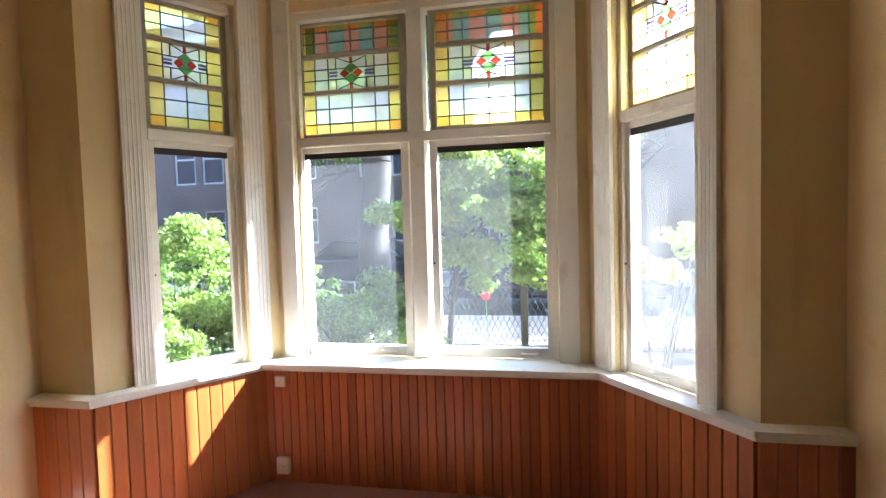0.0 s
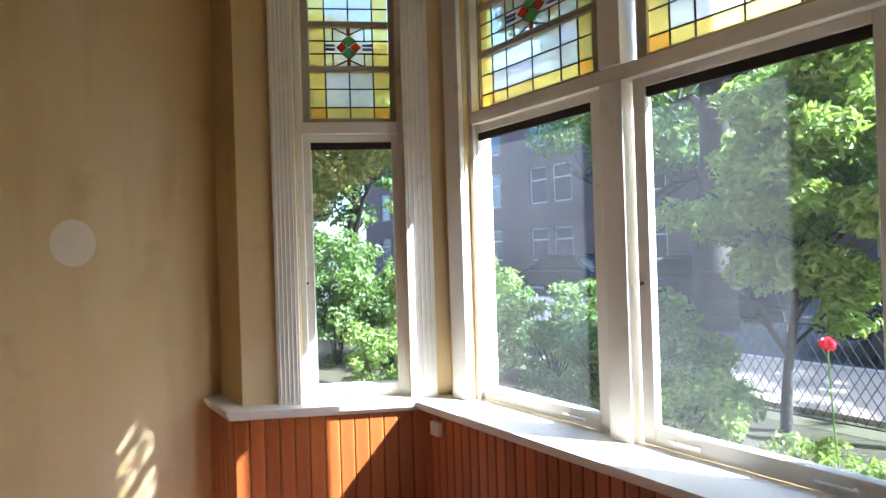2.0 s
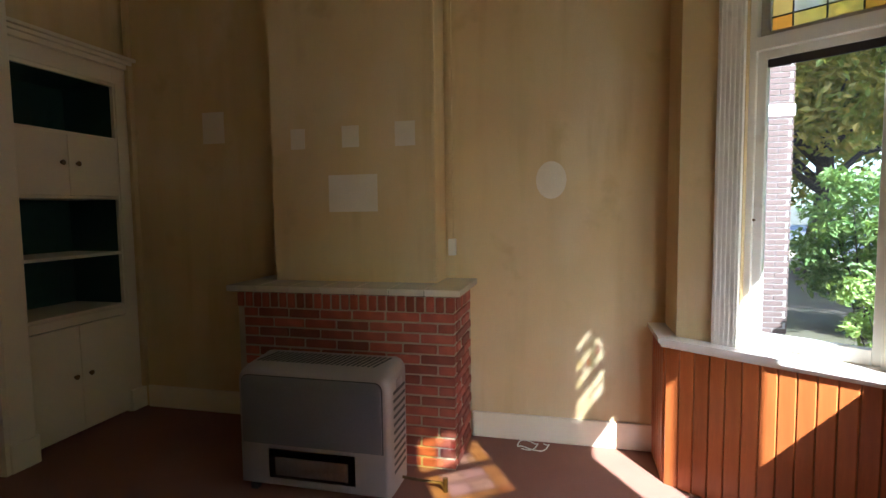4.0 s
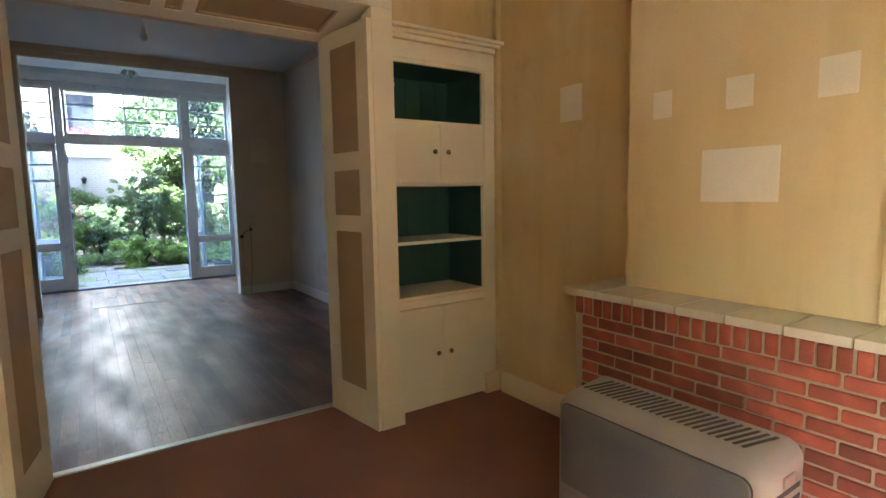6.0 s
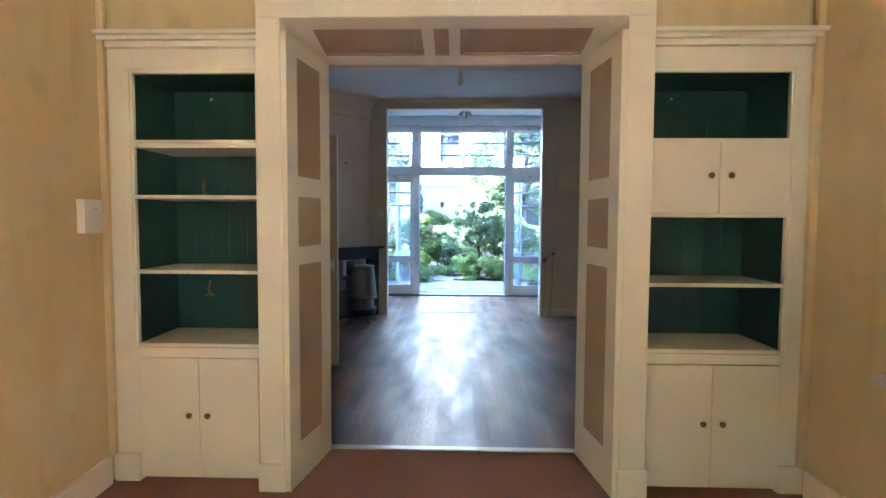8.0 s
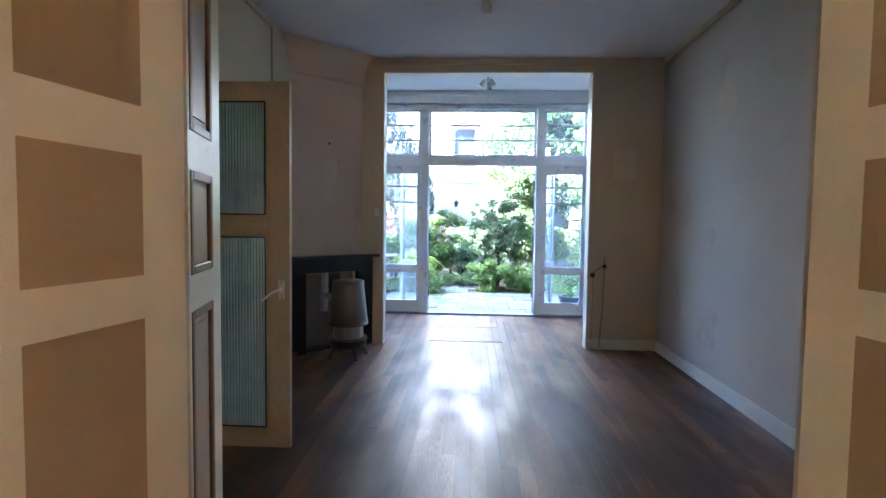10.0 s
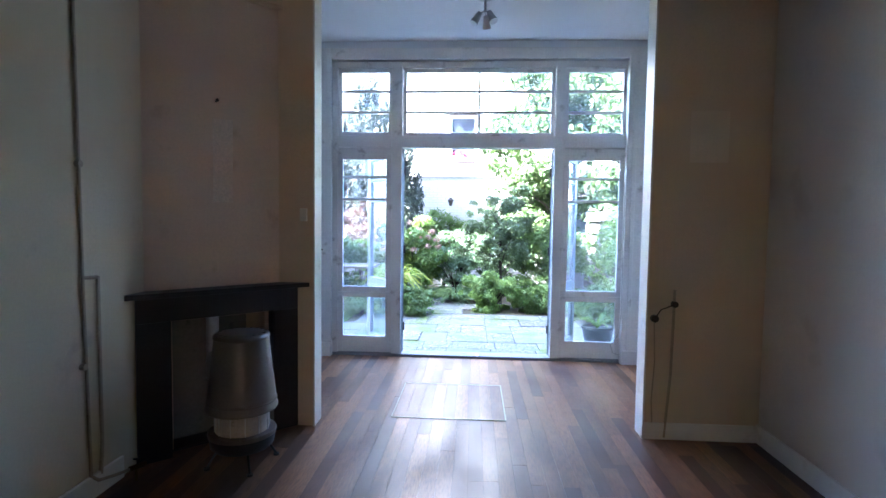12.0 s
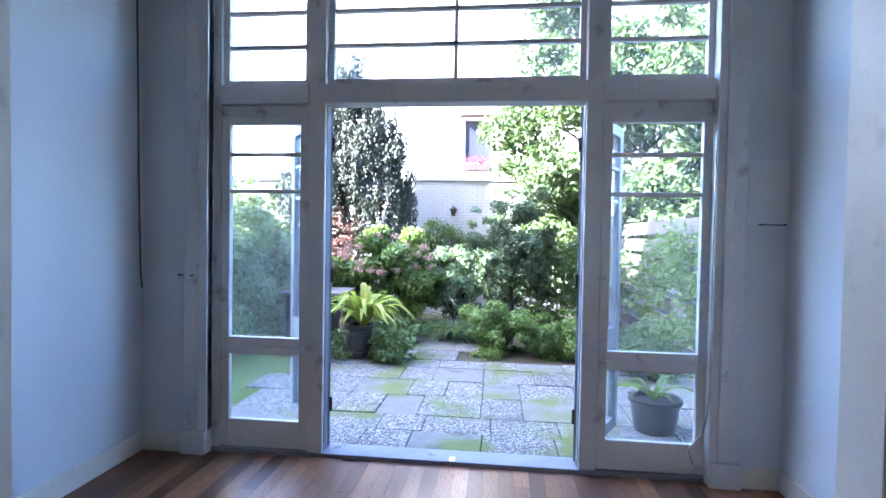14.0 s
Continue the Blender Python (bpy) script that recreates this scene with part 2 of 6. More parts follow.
TINTS = {"yellow": (0.95, 0.84, 0.40), "amber": (0.93, 0.66, 0.20), "pale": (0.93, 0.95, 0.89), "cream": (0.95, 0.95, 0.70),
         "green": (0.42, 0.64, 0.28), "red": (0.80, 0.16, 0.08), "blue": (0.42, 0.32, 0.74), "clear": (0.94, 0.95, 0.97)}
M_STAIN_THIN = {k: glass_mat(k + "_thin_cathedral_glass", v, haze=0.10, haze_col=v, rough=0.05) for k, v in TINTS.items()}
M_STAIN = {k: glass_mat(k + "_cathedral_glass", v, haze=0.38, haze_col=v, rough=0.05) for k, v in TINTS.items()}


# ---- mesh helpers ----
def box(bm, x0, x1, y0, y1, z0, z1, bevel=0.0, m=None):
    made = bmesh.ops.create_cube(bm, size=1.0)["verts"]
    bmesh.ops.scale(bm, vec=(abs(x1 - x0), abs(y1 - y0), abs(z1 - z0)), verts=made)
    bmesh.ops.translate(bm, vec=((x0 + x1) / 2, (y0 + y1) / 2, (z0 + z1) / 2), verts=made)
    if bevel:
        edges = list({e for v in made for e in v.link_edges})
        made = list({v for f in bmesh.ops.bevel(bm, geom=edges, offset=bevel, segments=2, affect="EDGES", profile=0.6)["faces"] for v in f.verts} | {v for v in made if v.is_valid})
    if m is not None:
        bmesh.ops.transform(bm, matrix=m, verts=made)
    return made


def cyl(bm, p0, p1, r0, r1=None, seg=16, m=None):
    p0, p1 = Vector(p0), Vector(p1)
    d = p1 - p0
    t = Matrix.Translation((p0 + p1) / 2) @ d.to_track_quat("Z", "Y").to_matrix().to_4x4()
    if m is not None:
        t = m @ t
    return bmesh.ops.create_cone(bm, cap_ends=True, segments=seg, radius1=r0, radius2=r0 if r1 is None else r1, depth=d.length, matrix=t)["verts"]


def tube(bm, pts, r, seg=8):
    pts = [Vector(p) for p in pts]
    for a, b in zip(pts, pts[1:]):
        cyl(bm, a, b, r, seg=seg)
    for p in pts[1:-1]:
        bmesh.ops.create_icosphere(bm, subdivisions=1, radius=r * 1.02, matrix=Matrix.Translation(p))


def lathe(bm, profile, seg=28, m=None):
    rings = []
    for r, z in profile:
        ring = []
        for k in range(seg):
            a = 2 * math.pi * k / seg
            v = Vector((r * math.cos(a), r * math.sin(a), z))
            ring.append(bm.verts.new(m @ v if m is not None else v))
        rings.append(ring)
    for a, b in zip(rings, rings[1:]):
        for k in range(seg):
            bm.faces.new((a[k], a[(k + 1) % seg], b[(k + 1) % seg], b[k]))
    for ring in (rings[0], rings[-1]):
        try:
            bm.faces.new(ring)
        except ValueError:
            pass
    bmesh.ops.recalc_face_normals(bm, faces=bm.faces)


def prism(bm, outline, y0, y1, m=None):
    """A flat outline in x, z made thick along y."""
    a = [bm.verts.new((x, y0, z)) for x, z in outline]
    b = [bm.verts.new((x, y1, z)) for x, z in outline]
    k = len(outline)
    bm.faces.new(a)
    bm.faces.new(b[::-1])
    for i in range(k):
        bm.faces.new((a[i], b[i], b[(i + 1) % k], a[(i + 1) % k]))
    bmesh.ops.recalc_face_normals(bm, faces=bm.faces)
    if m is not None:
        bmesh.ops.transform(bm, matrix=m, verts=a + b)


def finish(ob, bm, material, smooth=False):
    bm.to_mesh(ob.data)
    bm.free()
    if smooth:
        for f in ob.data.polygons:
            f.use_smooth = True
        ob.data.set_sharp_from_angle(angle=radians(40))
    ob.data.materials.append(material)
    return ob


def part(name, bm, material, parent, label="", smooth=False):
    ob = finish(new(name, bpy.data.meshes.new(name)), bm, material, smooth)
    ob.parent = parent
    if label:
        tagged(ob, label)
    return ob


def thing(name, label, category, group="", kind="", at=None):
    ob = new(name)
    ob.empty_display_size = 0.1
    if at is not None:
        ob.matrix_world = at
    return tagged(ob, label, category, group, kind)


def solid(name, material, boxes, label="", category="", kind="", bevel=0.0, m=None):
    made = None
    for k, b in enumerate(boxes):
        bm = bmesh.new()
        box(bm, *b, bevel=bevel, m=m)
        own = name if len(boxes) == 1 else f"{name}_{k + 1}"
        made = tagged(finish(new(own, bpy.data.meshes.new(own)), bm, material), label, category, "", kind)
    return made


def each_part(name, material, parent, boxes, bevel=0.0, m=None, label=""):
    """One part for every box."""
    return [boxes_part(name, material, parent, [b], bevel, m, label) for b in boxes]


def boxes_part(name, material, parent, boxes, bevel=0.0, m=None, label=""):
    bm = bmesh.new()
    for b in boxes:
        box(bm, *b, bevel=bevel, m=m)
    return part(name, bm, material, parent, label)


# ---- the shell of the house ----
H1, H2, H3 = 3.60, 3.60, 3.74
S = "structure"
XR, XL = -2.40, 1.75
XR2, XL2 = -2.61, 1.80
GY = -9.18
solid("floor_front", M_CARPET, [(XR - 0.2, XL + 0.2, -1.752, 3.75, -0.12, 0.0)], "worn brown-red carpet covering the front room floor", "floor", S)
solid("ceiling_front", M_CEILDIM, [(XR - 0.2, XL + 0.2, -1.30, 3.8, H1, H1 + 0.12)], "plain unseen ceiling of the front room, tan to bounce less light", "ceiling", S)
solid("ceiling_back", M_CEIL, [(XR2 - 0.2, XL2 + 0.2, -6.92, -1.30, H2, H2 + 0.12)], "plain white ceiling of the back room", "ceiling", S)
solid("ceiling_garden_room", M_CEIL, [(XR2 - 0.2, XL2 + 0.2, -9.30, -6.92, H3, H3 + 0.12)], "white ceiling above the garden doors", "ceiling", S)
solid("wall_front_west", M_WALLPAPER, [(XR - 0.2, XR, -1.83, 2.80, 0, H1)], "wall with aged yellow wallpaper behind the fireplace", "wall", S)
def slanted(name, material, plan, z0, z1, label, category):
    """An upright block on a plan outline."""
    bm = bmesh.new()
    prism(bm, [(x, y) for x, y in plan], z0, z1, Matrix(((1, 0, 0, 0), (0, 0, 1, 0), (0, 1, 0, 0), (0, 0, 0, 1))))
    bmesh.ops.recalc_face_normals(bm, faces=bm.faces)
    tagged(finish(new(name, bpy.data.meshes.new(name)), bm, material), label, category, "", S)


slanted("wall_front_east", M_WALLPAPER, [(1.755, -1.83), (1.635, 2.80), (1.95, 2.80), (1.95, -1.83)], 0, H1, "wall with aged yellow wallpaper", "wall")
slanted("baseboard_front_east", M_CREAM, [(1.715, -1.22), (1.618, 2.52), (1.64, 2.52), (1.737, -1.22)], 0, 0.17, "cream painted skirting board", "baseboard")
solid("wall_front_bay_returns", M_WALLPAPER, [(XR, -2.05, 2.58, 2.80, 0, H1), (1.315, XL, 2.58, 2.80, 0, H1)], "narrow papered walls beside the bay window", "wall", S)
solid("wall_chimney_breast", M_WALLPAPER, [(XR, -2.133, 0.10, 1.207, 0, H1)], "projecting chimney breast with aged yellow wallpaper", "wall", S)
# wall between the two rooms
solid("wall_between_rooms", M_WALLPAPER, [(XR, -1.44, -1.62, -1.30, 2.62, H1), (0.79, XL, -1.62, -1.30, 2.62, H1), (-1.44, 0.79, -1.62, -1.30, 2.96, H1)],
      "yellow papered wall above the built-in cupboards", "wall", S)
solid("wall_back_north", M_CREAMWALL, [(XR2, -1.214, -1.83, -1.754, 0, H1), (0.549, XL2, -1.83, -1.754, 0, H1), (-1.214, 0.549, -1.83, -1.754, 2.645, H1)],
      "plain wall on the back-room side of the opening", "wall", S)
solid("wall_back_west", M_PLASTER, [(XR2 - 0.2, XR2, GY - 0.1, -1.70, 0, H3)], "long warm grey plastered wall of the back room", "wall", S)
solid("wall_back_east", M_EASTWALL, [(XL2, XL2 + 0.2, GY - 0.1, -1.70, 0, H3)], "warm grey plastered wall with old pipes", "wall", S)
solid("wall_garden_room_piers", M_CREAMWALL, [(XR2, -1.752, -7.08, -6.92, 0, H3), (0.844, XL2, -7.08, -6.92, 0, H3), (-1.752, 0.844, -7.08, -6.92, 3.44, H3)],
      "cream wall with a wide opening to the garden room", "wall", S)
solid("wall_garden_south", M_BLUEWALL, [(XR2, -2.235, GY - 0.1, GY + 0.12, 0, H3), (1.30, XL2, GY - 0.1, GY + 0.12, 0, H3), (-2.235, 1.30, GY - 0.1, GY + 0.12, 3.53, H3)],
      "pale grey-blue wall around the garden doors", "wall", S)
solid("wall_garden_room_sides", M_BLUEWALL, [(XR2, XR2 + 0.004, GY + 0.12, -7.08, 0.14, H3 - 0.06), (XL2 - 0.004, XL2, GY + 0.12, -7.08, 0.14, H3 - 0.06)],
      "pale grey-blue painted side walls of the garden room", "wall", S)
solid("trim_opening_casing", M_WHITE, [(0.828, 0.844, -7.085, -6.905, 0, 3.44), (-1.752, -1.736, -7.085, -6.905, 0, 3.44), (-1.736, 0.828, -7.085, -6.905, 3.424, 3.44)],
      "white painted lining of the wide opening", "trim", S, bevel=0.003)
# coving of the back room
solid("trim_ceiling_coving", M_CREAMWALL, [(XR2, XL2, -6.92, -6.885, 3.52, H2), (XR2, XR2 + 0.03, -6.885, -1.83, 3.54, H2), (XL2 - 0.03, XL2, -5.9, -1.83, 3.54, H2)],
      "simple plaster coving below the ceiling", "trim", S, bevel=0.008)


def skirting(name, runs, material, label):
    bm = bmesh.new()
    for x0, x1, y0, y1, h in runs:
        box(bm, x0, x1, y0, y1, 0, h, bevel=0.006)
    tagged(finish(new(name, bpy.data.meshes.new(name)), bm, material), label, "baseboard", "", S)


skirting("baseboard_front", [(XR, XR + 0.022, 1.38, 2.55, 0.17), (XR, XR + 0.022, -1.22, -0.04, 0.17)], M_CREAM, "cream painted skirting board of the front room")
skirting("baseboard_back", [(XR2, XR2 + 0.02, -6.92, -1.85, 0.14), (XL2 - 0.02, XL2, -6.0, -1.85, 0.14), (XR2 + 0.02, -1.752, -6.92, -6.90, 0.13), (XR2, XR2 + 0.02, GY + 0.14, -7.08, 0.14), (XL2 - 0.02, XL2, GY + 0.14, -7.08, 0.14),
                            (XR2 + 0.02, -2.355, GY + 0.12, GY + 0.14, 0.13), (1.48, XL2 - 0.02, GY + 0.12, GY + 0.14, 0.13)], M_WHITE, "off-white skirting board of the back room")
solid("trim_threshold", M_TILE, [(-1.214, 0.549, -1.80, -1.745, 0.0, 0.012)], "worn metal threshold strip between the rooms", "threshold", S, bevel=0.004)

# ---- bay window ----
ANG = math.atan2(0.92, 0.63)
BAY_L = Matrix.Translation((-2.05, 2.58, 0)) @ Matrix.Rotation(ANG, 4, "Z")
BAY_C = Matrix.Translation((-1.42, 3.50, 0))
BAY_R = Matrix.Translation((0.685, 3.50, 0)) @ Matrix.Rotation(-ANG, 4, "Z")
SIDE, FRONT = 1.115, 2.105
SILL = 0.80


def bay_wall(name, m, length, u0, u1, post=0.26):
    """Masonry of one side of the bay: under the sill, above the head and beside the frame."""
    solid(name, M_WALLPAPER, [(0, length, 0, 0.26, 0, SILL), (0, length, 0, 0.26, 3.17, H1), (0, u0, 0, post, SILL, 3.17), (u1, length, 0, 0.26, SILL, 3.17)],
          "papered masonry of the bay window", "wall", S, m=m)


bay_wall("wall_bay_west", BAY_L, SIDE, 0.313, 0.889)
bay_wall("wall_bay_north", BAY_C, FRONT, 0.163, 1.914, 0.20)
bay_wall("wall_bay_east", BAY_R, SIDE, SIDE - 0.889, SIDE - 0.313, 0.15)


def stained_light(parent, m, g0, g1, z0, z1, v, wide):
    """Leaded light in three rows; wide ones have an extra column at either side."""
    w = g1 - g0
    cols = [0.0, 0.12, 0.26, 0.5, 0.74, 0.88, 1.0] if wide else [0.0, 0.2, 0.5, 0.8, 1.0]
    rows = [(z0, z0 + 0.265), (z0 + 0.295, z0 + 0.515), (z0 + 0.545, z1)]
    lead = bmesh.new()

    def pane(u0, u1, a, b, tint):
        bm = bmesh.new()
        box(bm, g0 + w * u0 + 0.002, g0 + w * u1 - 0.002, v, v + 0.003, a, b, m=m)
        part("pane", bm, (M_STAIN_THIN if wide and a >= rows[2][0] - 0.001 else M_STAIN)[tint], parent)

    def came(u0, z_0, u1, z_1, r=0.0045):
        a, b = Vector((g0 + w * u0, v + 0.0015, z_0)), Vector((g0 + w * u1, v + 0.0015, z_1))
        cyl(lead, a, b, r, seg=6, m=m)

    for k, (a, b) in enumerate(rows):
        h = b - a
        cuts = {0: [0, 0.25, 0.64, 1], 1: [0, 1 / 3, 2 / 3, 1], 2: [0, 0.40, 0.78, 1]}[k]
        for i, (u0, u1) in enumerate(zip(cols, cols[1:])):
            edge = i in (0, len(cols) - 2)
            if k == 1 and not edge and 0.2 < (u0 + u1) / 2 < 0.8:
                continue
            for j, (c0, c1) in enumerate(zip(cuts, cuts[1:])):
                rim = (k == 0 and j == 0) or (k == 2 and j == 2)
                tint = "amber" if edge and rim else "yellow" if edge or rim else "pale" if (i + j) % 3 else "clear"
                pane(u0, u1, a + h * c0, a + h * c1, tint)
            for c in cuts[1:-1]:
                came(u0, a + h * c, u1, a + h * c)
        for u in cols[1:-1]:
            if k == 1 and 0.27 < u < 0.73:
                continue
            came(u, a, u, b)
        if k == 1:
            L, R, C, zc = (0.26, 0.74, 0.5, (a + b) / 2) if wide else (0.2, 0.8, 0.5, (a + b) / 2)
            q, hh = (R - L), h / 2
            for u0, u1, tint in ((L, L + q * 0.17, "cream"), (L + q * 0.17, R - q * 0.17, "pale"), (R - q * 0.17, R, "cream")):
                pane(u0, u1, zc + hh * 0.32, b, tint)
                pane(u0, u1, a, zc - hh * 0.32, tint)
            pane(L, R, zc - hh * 0.32, zc + hh * 0.32, "clear")

            def shape(pts, tint, lift=0.004):
                bm = bmesh.new()
                prism(bm, [(g0 + w * (C + q * x), zc + hh * z) for x, z in pts], v - lift, v - lift + 0.003, m)
                part("pane", bm, M_STAIN[tint], parent)
                for (x0, y0), (x1, y1) in zip(pts, pts[1:] + pts[:1]):
                    came(C + q * x0, zc + hh * y0, C + q * x1, zc + hh * y1, 0.003)

            shape([(0, 0.02), (0.15, 0.32), (0, 0.62), (-0.15, 0.32)], "green")
            shape([(0, -0.62), (0.15, -0.32), (0, -0.02), (-0.15, -0.32)], "green")
            for s in (-1, 1):
                shape([(0.04 * s, 0.0), (0.15 * s, 0.24), (0.25 * s, 0.0), (0.15 * s, -0.24)], "red")
                for z in (-0.14, 0.06):
                    shape([(0.30 * s, z), (0.5 * s, z), (0.5 * s, z + 0.09), (0.30 * s, z + 0.09)], "blue")
                came(C, zc + hh * 0.62, C + q * 0.32 * s, b)
                came(C, zc - hh * 0.62, C + q * 0.32 * s, a)
                for x in (0.17,):
                    u = L + q * x if s < 0 else R - q * x
                    came(u, zc + hh * 0.32, u, b)
                    came(u, a, u, zc - hh * 0.32)
            for s in (-1, 1):
                shape([(-0.028, 0.64 * s), (0.028, 0.64 * s), (0.028, 0.99 * s), (-0.028, 0.99 * s)], "red")
            came(L, zc + hh * 0.32, R, zc + hh * 0.32)
            came(L, zc - hh * 0.32, R, zc - hh * 0.32)
    part("lead_came", lead, M_LEAD, parent, "dark lead cames")


def sash_handle(parent, m, u, z, v):
    bm = bmesh.new()
    for d in (-0.045, 0.045):
        cyl(bm, (u + d, v, z), (u + d, v - 0.022, z), 0.006, m=m)
    cyl(bm, (u - 0.055, v - 0.022, z), (u + 0.055, v - 0.022, z), 0.006, m=m)
    part("sash_lift", bm, M_WHITE, parent, "white painted metal lift handle")


def bay_window(name, m, f0, f1, lights, label):
    """A fixed frame with sashes below and leaded lights above. m: along the wall, outward, up."""
    win = thing(name, label, "window", "", S)
    v0, v1 = 0.035, 0.17
    bars = [(f0, f0 + 0.03, v0, v1, SILL, 3.17), (f1 - 0.03, f1, v0, v1, SILL, 3.17), (f0 + 0.03, f1 - 0.03, v0, v1, 3.12, 3.17), (f0 + 0.03, f1 - 0.03, v0 - 0.01, v1, 2.262, 2.325)]
    for (a0, a1), (b0, b1) in zip(lights, lights[1:]):
        mid = (a1 + b0) / 2
        bars += [(mid - 0.05, mid + 0.05, v0 - 0.02, v1, SILL, 2.262), (mid - 0.05, mid + 0.05, v0 - 0.02, v1, 2.325, 3.12)]
    each_part("frame_bar", M_WHITE, win, bars, 0.004, m)
    for g0, g1 in lights:
        s = 0.052
        boxes_part("sash", M_WHITE, win, [(g0 - s, g0, 0.06, 0.11, 0.815, 2.262), (g1, g1 + s, 0.06, 0.11, 0.815, 2.262), (g0, g1, 0.06, 0.11, 0.815, 0.885), (g0, g1, 0.06, 0.11, 2.222, 2.262)], 0.004, m)
        boxes_part("pane", M_DIRTY, win, [(g0, g1, 0.084, 0.088, 0.885, 2.222)], 0, m, "slightly dusty clear glass").visible_shadow = False
        boxes_part("blind_rail", M_DARK, win, [(g0 + 0.001, g1 - 0.001, 0.068, 0.083, 2.182, 2.221)], 0.002, m, "dark rail of a rolled-up blind")
        for u in ((g0 + g1) / 2,) if g1 - g0 < 0.6 else (g0 + 0.12, g1 - 0.12):
            sash_handle(win, m, u, 0.852, 0.06)
        t = 0.045
        zz = [2.36, 2.625, 2.655, 2.875, 2.905, 3.10]
        boxes_part("upper_sash", M_OLIVE, win, [(g0 - t, g0, 0.09, 0.135, 2.325, 3.12), (g1, g1 + t, 0.09, 0.135, 2.325, 3.12), (g0, g1, 0.09, 0.135, 2.325, zz[0]), (g0, g1, 0.09, 0.135, zz[1], zz[2]),
                                                (g0, g1, 0.09, 0.135, zz[3], zz[4]), (g0, g1, 0.09, 0.135, zz[5], 3.12)], 0.004, m, "aged grey-brown painted sash")
        stained_light(win, m, g0, g1, zz[0], zz[5], 0.11, g1 - g0 > 0.6)
        sx = bmesh.new()
        cyl(sx, (g0 - 0.035, 0.06, 1.45), (g0 - 0.035, 0.045, 1.45), 0.007, m=m)
        part("sash_bolt", sx, M_BRASS, win)
    return win


def casing(name, m, u0, u1, fluted=False, top=3.32):
    bm = bmesh.new()
    box(bm, u0, u1, -0.03, 0.06, SILL, top, bevel=0.004, m=m)
    k = 5 if fluted else 0
    for i in range(k):
        c = u0 + (u1 - u0) * (i + 0.75) / (k + 0.5)
        cyl(bm, (c, -0.0285, SILL + 0.02), (c, -0.0285, top), 0.0045, seg=8, m=m)
    tagged(finish(new(name, bpy.data.meshes.new(name)), bm, M_WHITE), "off-white painted " + ("fluted " if fluted else "") + "window casing", "trim", "", S)


bay_window("window_1", BAY_L, 0.313, 0.889, [(0.382, 0.825)], "narrow angled bay window with leaded stained glass above")
bay_window("window_2", BAY_C, 0.163, 1.914, [(0.20, 0.897), (1.145, 1.845)], "wide double bay window with leaded stained glass above")
bay_window("window_3", BAY_R, SIDE - 0.889, SIDE - 0.313, [(SIDE - 0.825, SIDE - 0.382)], "narrow angled bay window with leaded stained glass above")
casing("trim_casing_1", BAY_L, 0.19, 0.31, True)
casing("trim_casing_2", BAY_L, 0.892, 1.035, True)
casing("trim_casing_3", BAY_C, 0.045, 0.16)
casing("trim_casing_4", BAY_C, 1.917, 2.04)
casing("trim_casing_5", BAY_R, SIDE - 1.035, SIDE - 0.892, True)
casing("trim_casing_6", BAY_R, SIDE - 0.31, SIDE - 0.19, True)


def offset_line(ret, side, front):
    """The bay's inner outline pushed into the room by its own depth at the returns, the sides and the front, from west to east."""
    pts = [Vector(p) for p in ((-2.40, 2.58), (-2.05, 2.58), (-1.42, 3.50), (0.685, 3.50), (1.315, 2.58), (1.66, 2.58))]
    lines = []
    for a, b, d in zip(pts, pts[1:], (ret, side, front, side, ret)):
        t = (b - a).normalized()
        lines.append((a + Vector((t.y, -t.x)) * d, t))
    out = [lines[0][0]]
    for (p, t), (q, u) in zip(lines, lines[1:]):
        k = ((q.x - p.x) * u.y - (q.y - p.y) * u.x) / (t.x * u.y - t.y * u.x)
        out.append(p + t * k)
    out.append(pts[-1] + Vector((0, -ret)))
    return out


def strip(bm, inner, outer, z0, z1):
    for i in range(len(inner) - 1):
        q = [inner[i], inner[i + 1], outer[i + 1], outer[i]]
        lo = [bm.verts.new((p.x, p.y, z0)) for p in q]
        hi = [bm.verts.new((p.x, p.y, z1)) for p in q]
        bm.faces.new(lo[::-1])
        bm.faces.new(hi)
        for k in range(4):
            bm.faces.new((lo[k], lo[(k + 1) % 4], hi[(k + 1) % 4], hi[k]))
    bmesh.ops.remove_doubles(bm, verts=bm.verts, dist=1e-5)
    bmesh.ops.recalc_face_normals(bm, faces=bm.faces)


bm = bmesh.new()
strip(bm, offset_line(0.10, 0.105, 0.225), offset_line(-0.06, -0.06, -0.06), SILL - 0.012, SILL + 0.014)
strip(bm, offset_line(0.085, 0.088, 0.20), offset_line(0.04, 0.04, 0.14), SILL - 0.035, SILL - 0.0125)
tagged(finish(new("trim_bay_sill", bpy.data.meshes.new("trim_bay_sill")), bm, M_WHITE), "deep white painted window sill round the bay", "sill", "", S)
bm = bmesh.new()
strip(bm, offset_line(0.052, 0.056, 0.152), offset_line(0.0, 0.0, 0.0), 0.0, SILL - 0.036)
wainscot = tagged(finish(new("trim_wainscot", bpy.data.meshes.new("trim_wainscot")), bm, M_UNDER), "varnished orange-brown pine tongue-and-groove wainscot", "wainscot", "", S)
line = offset_line(0.054, 0.058, 0.154)
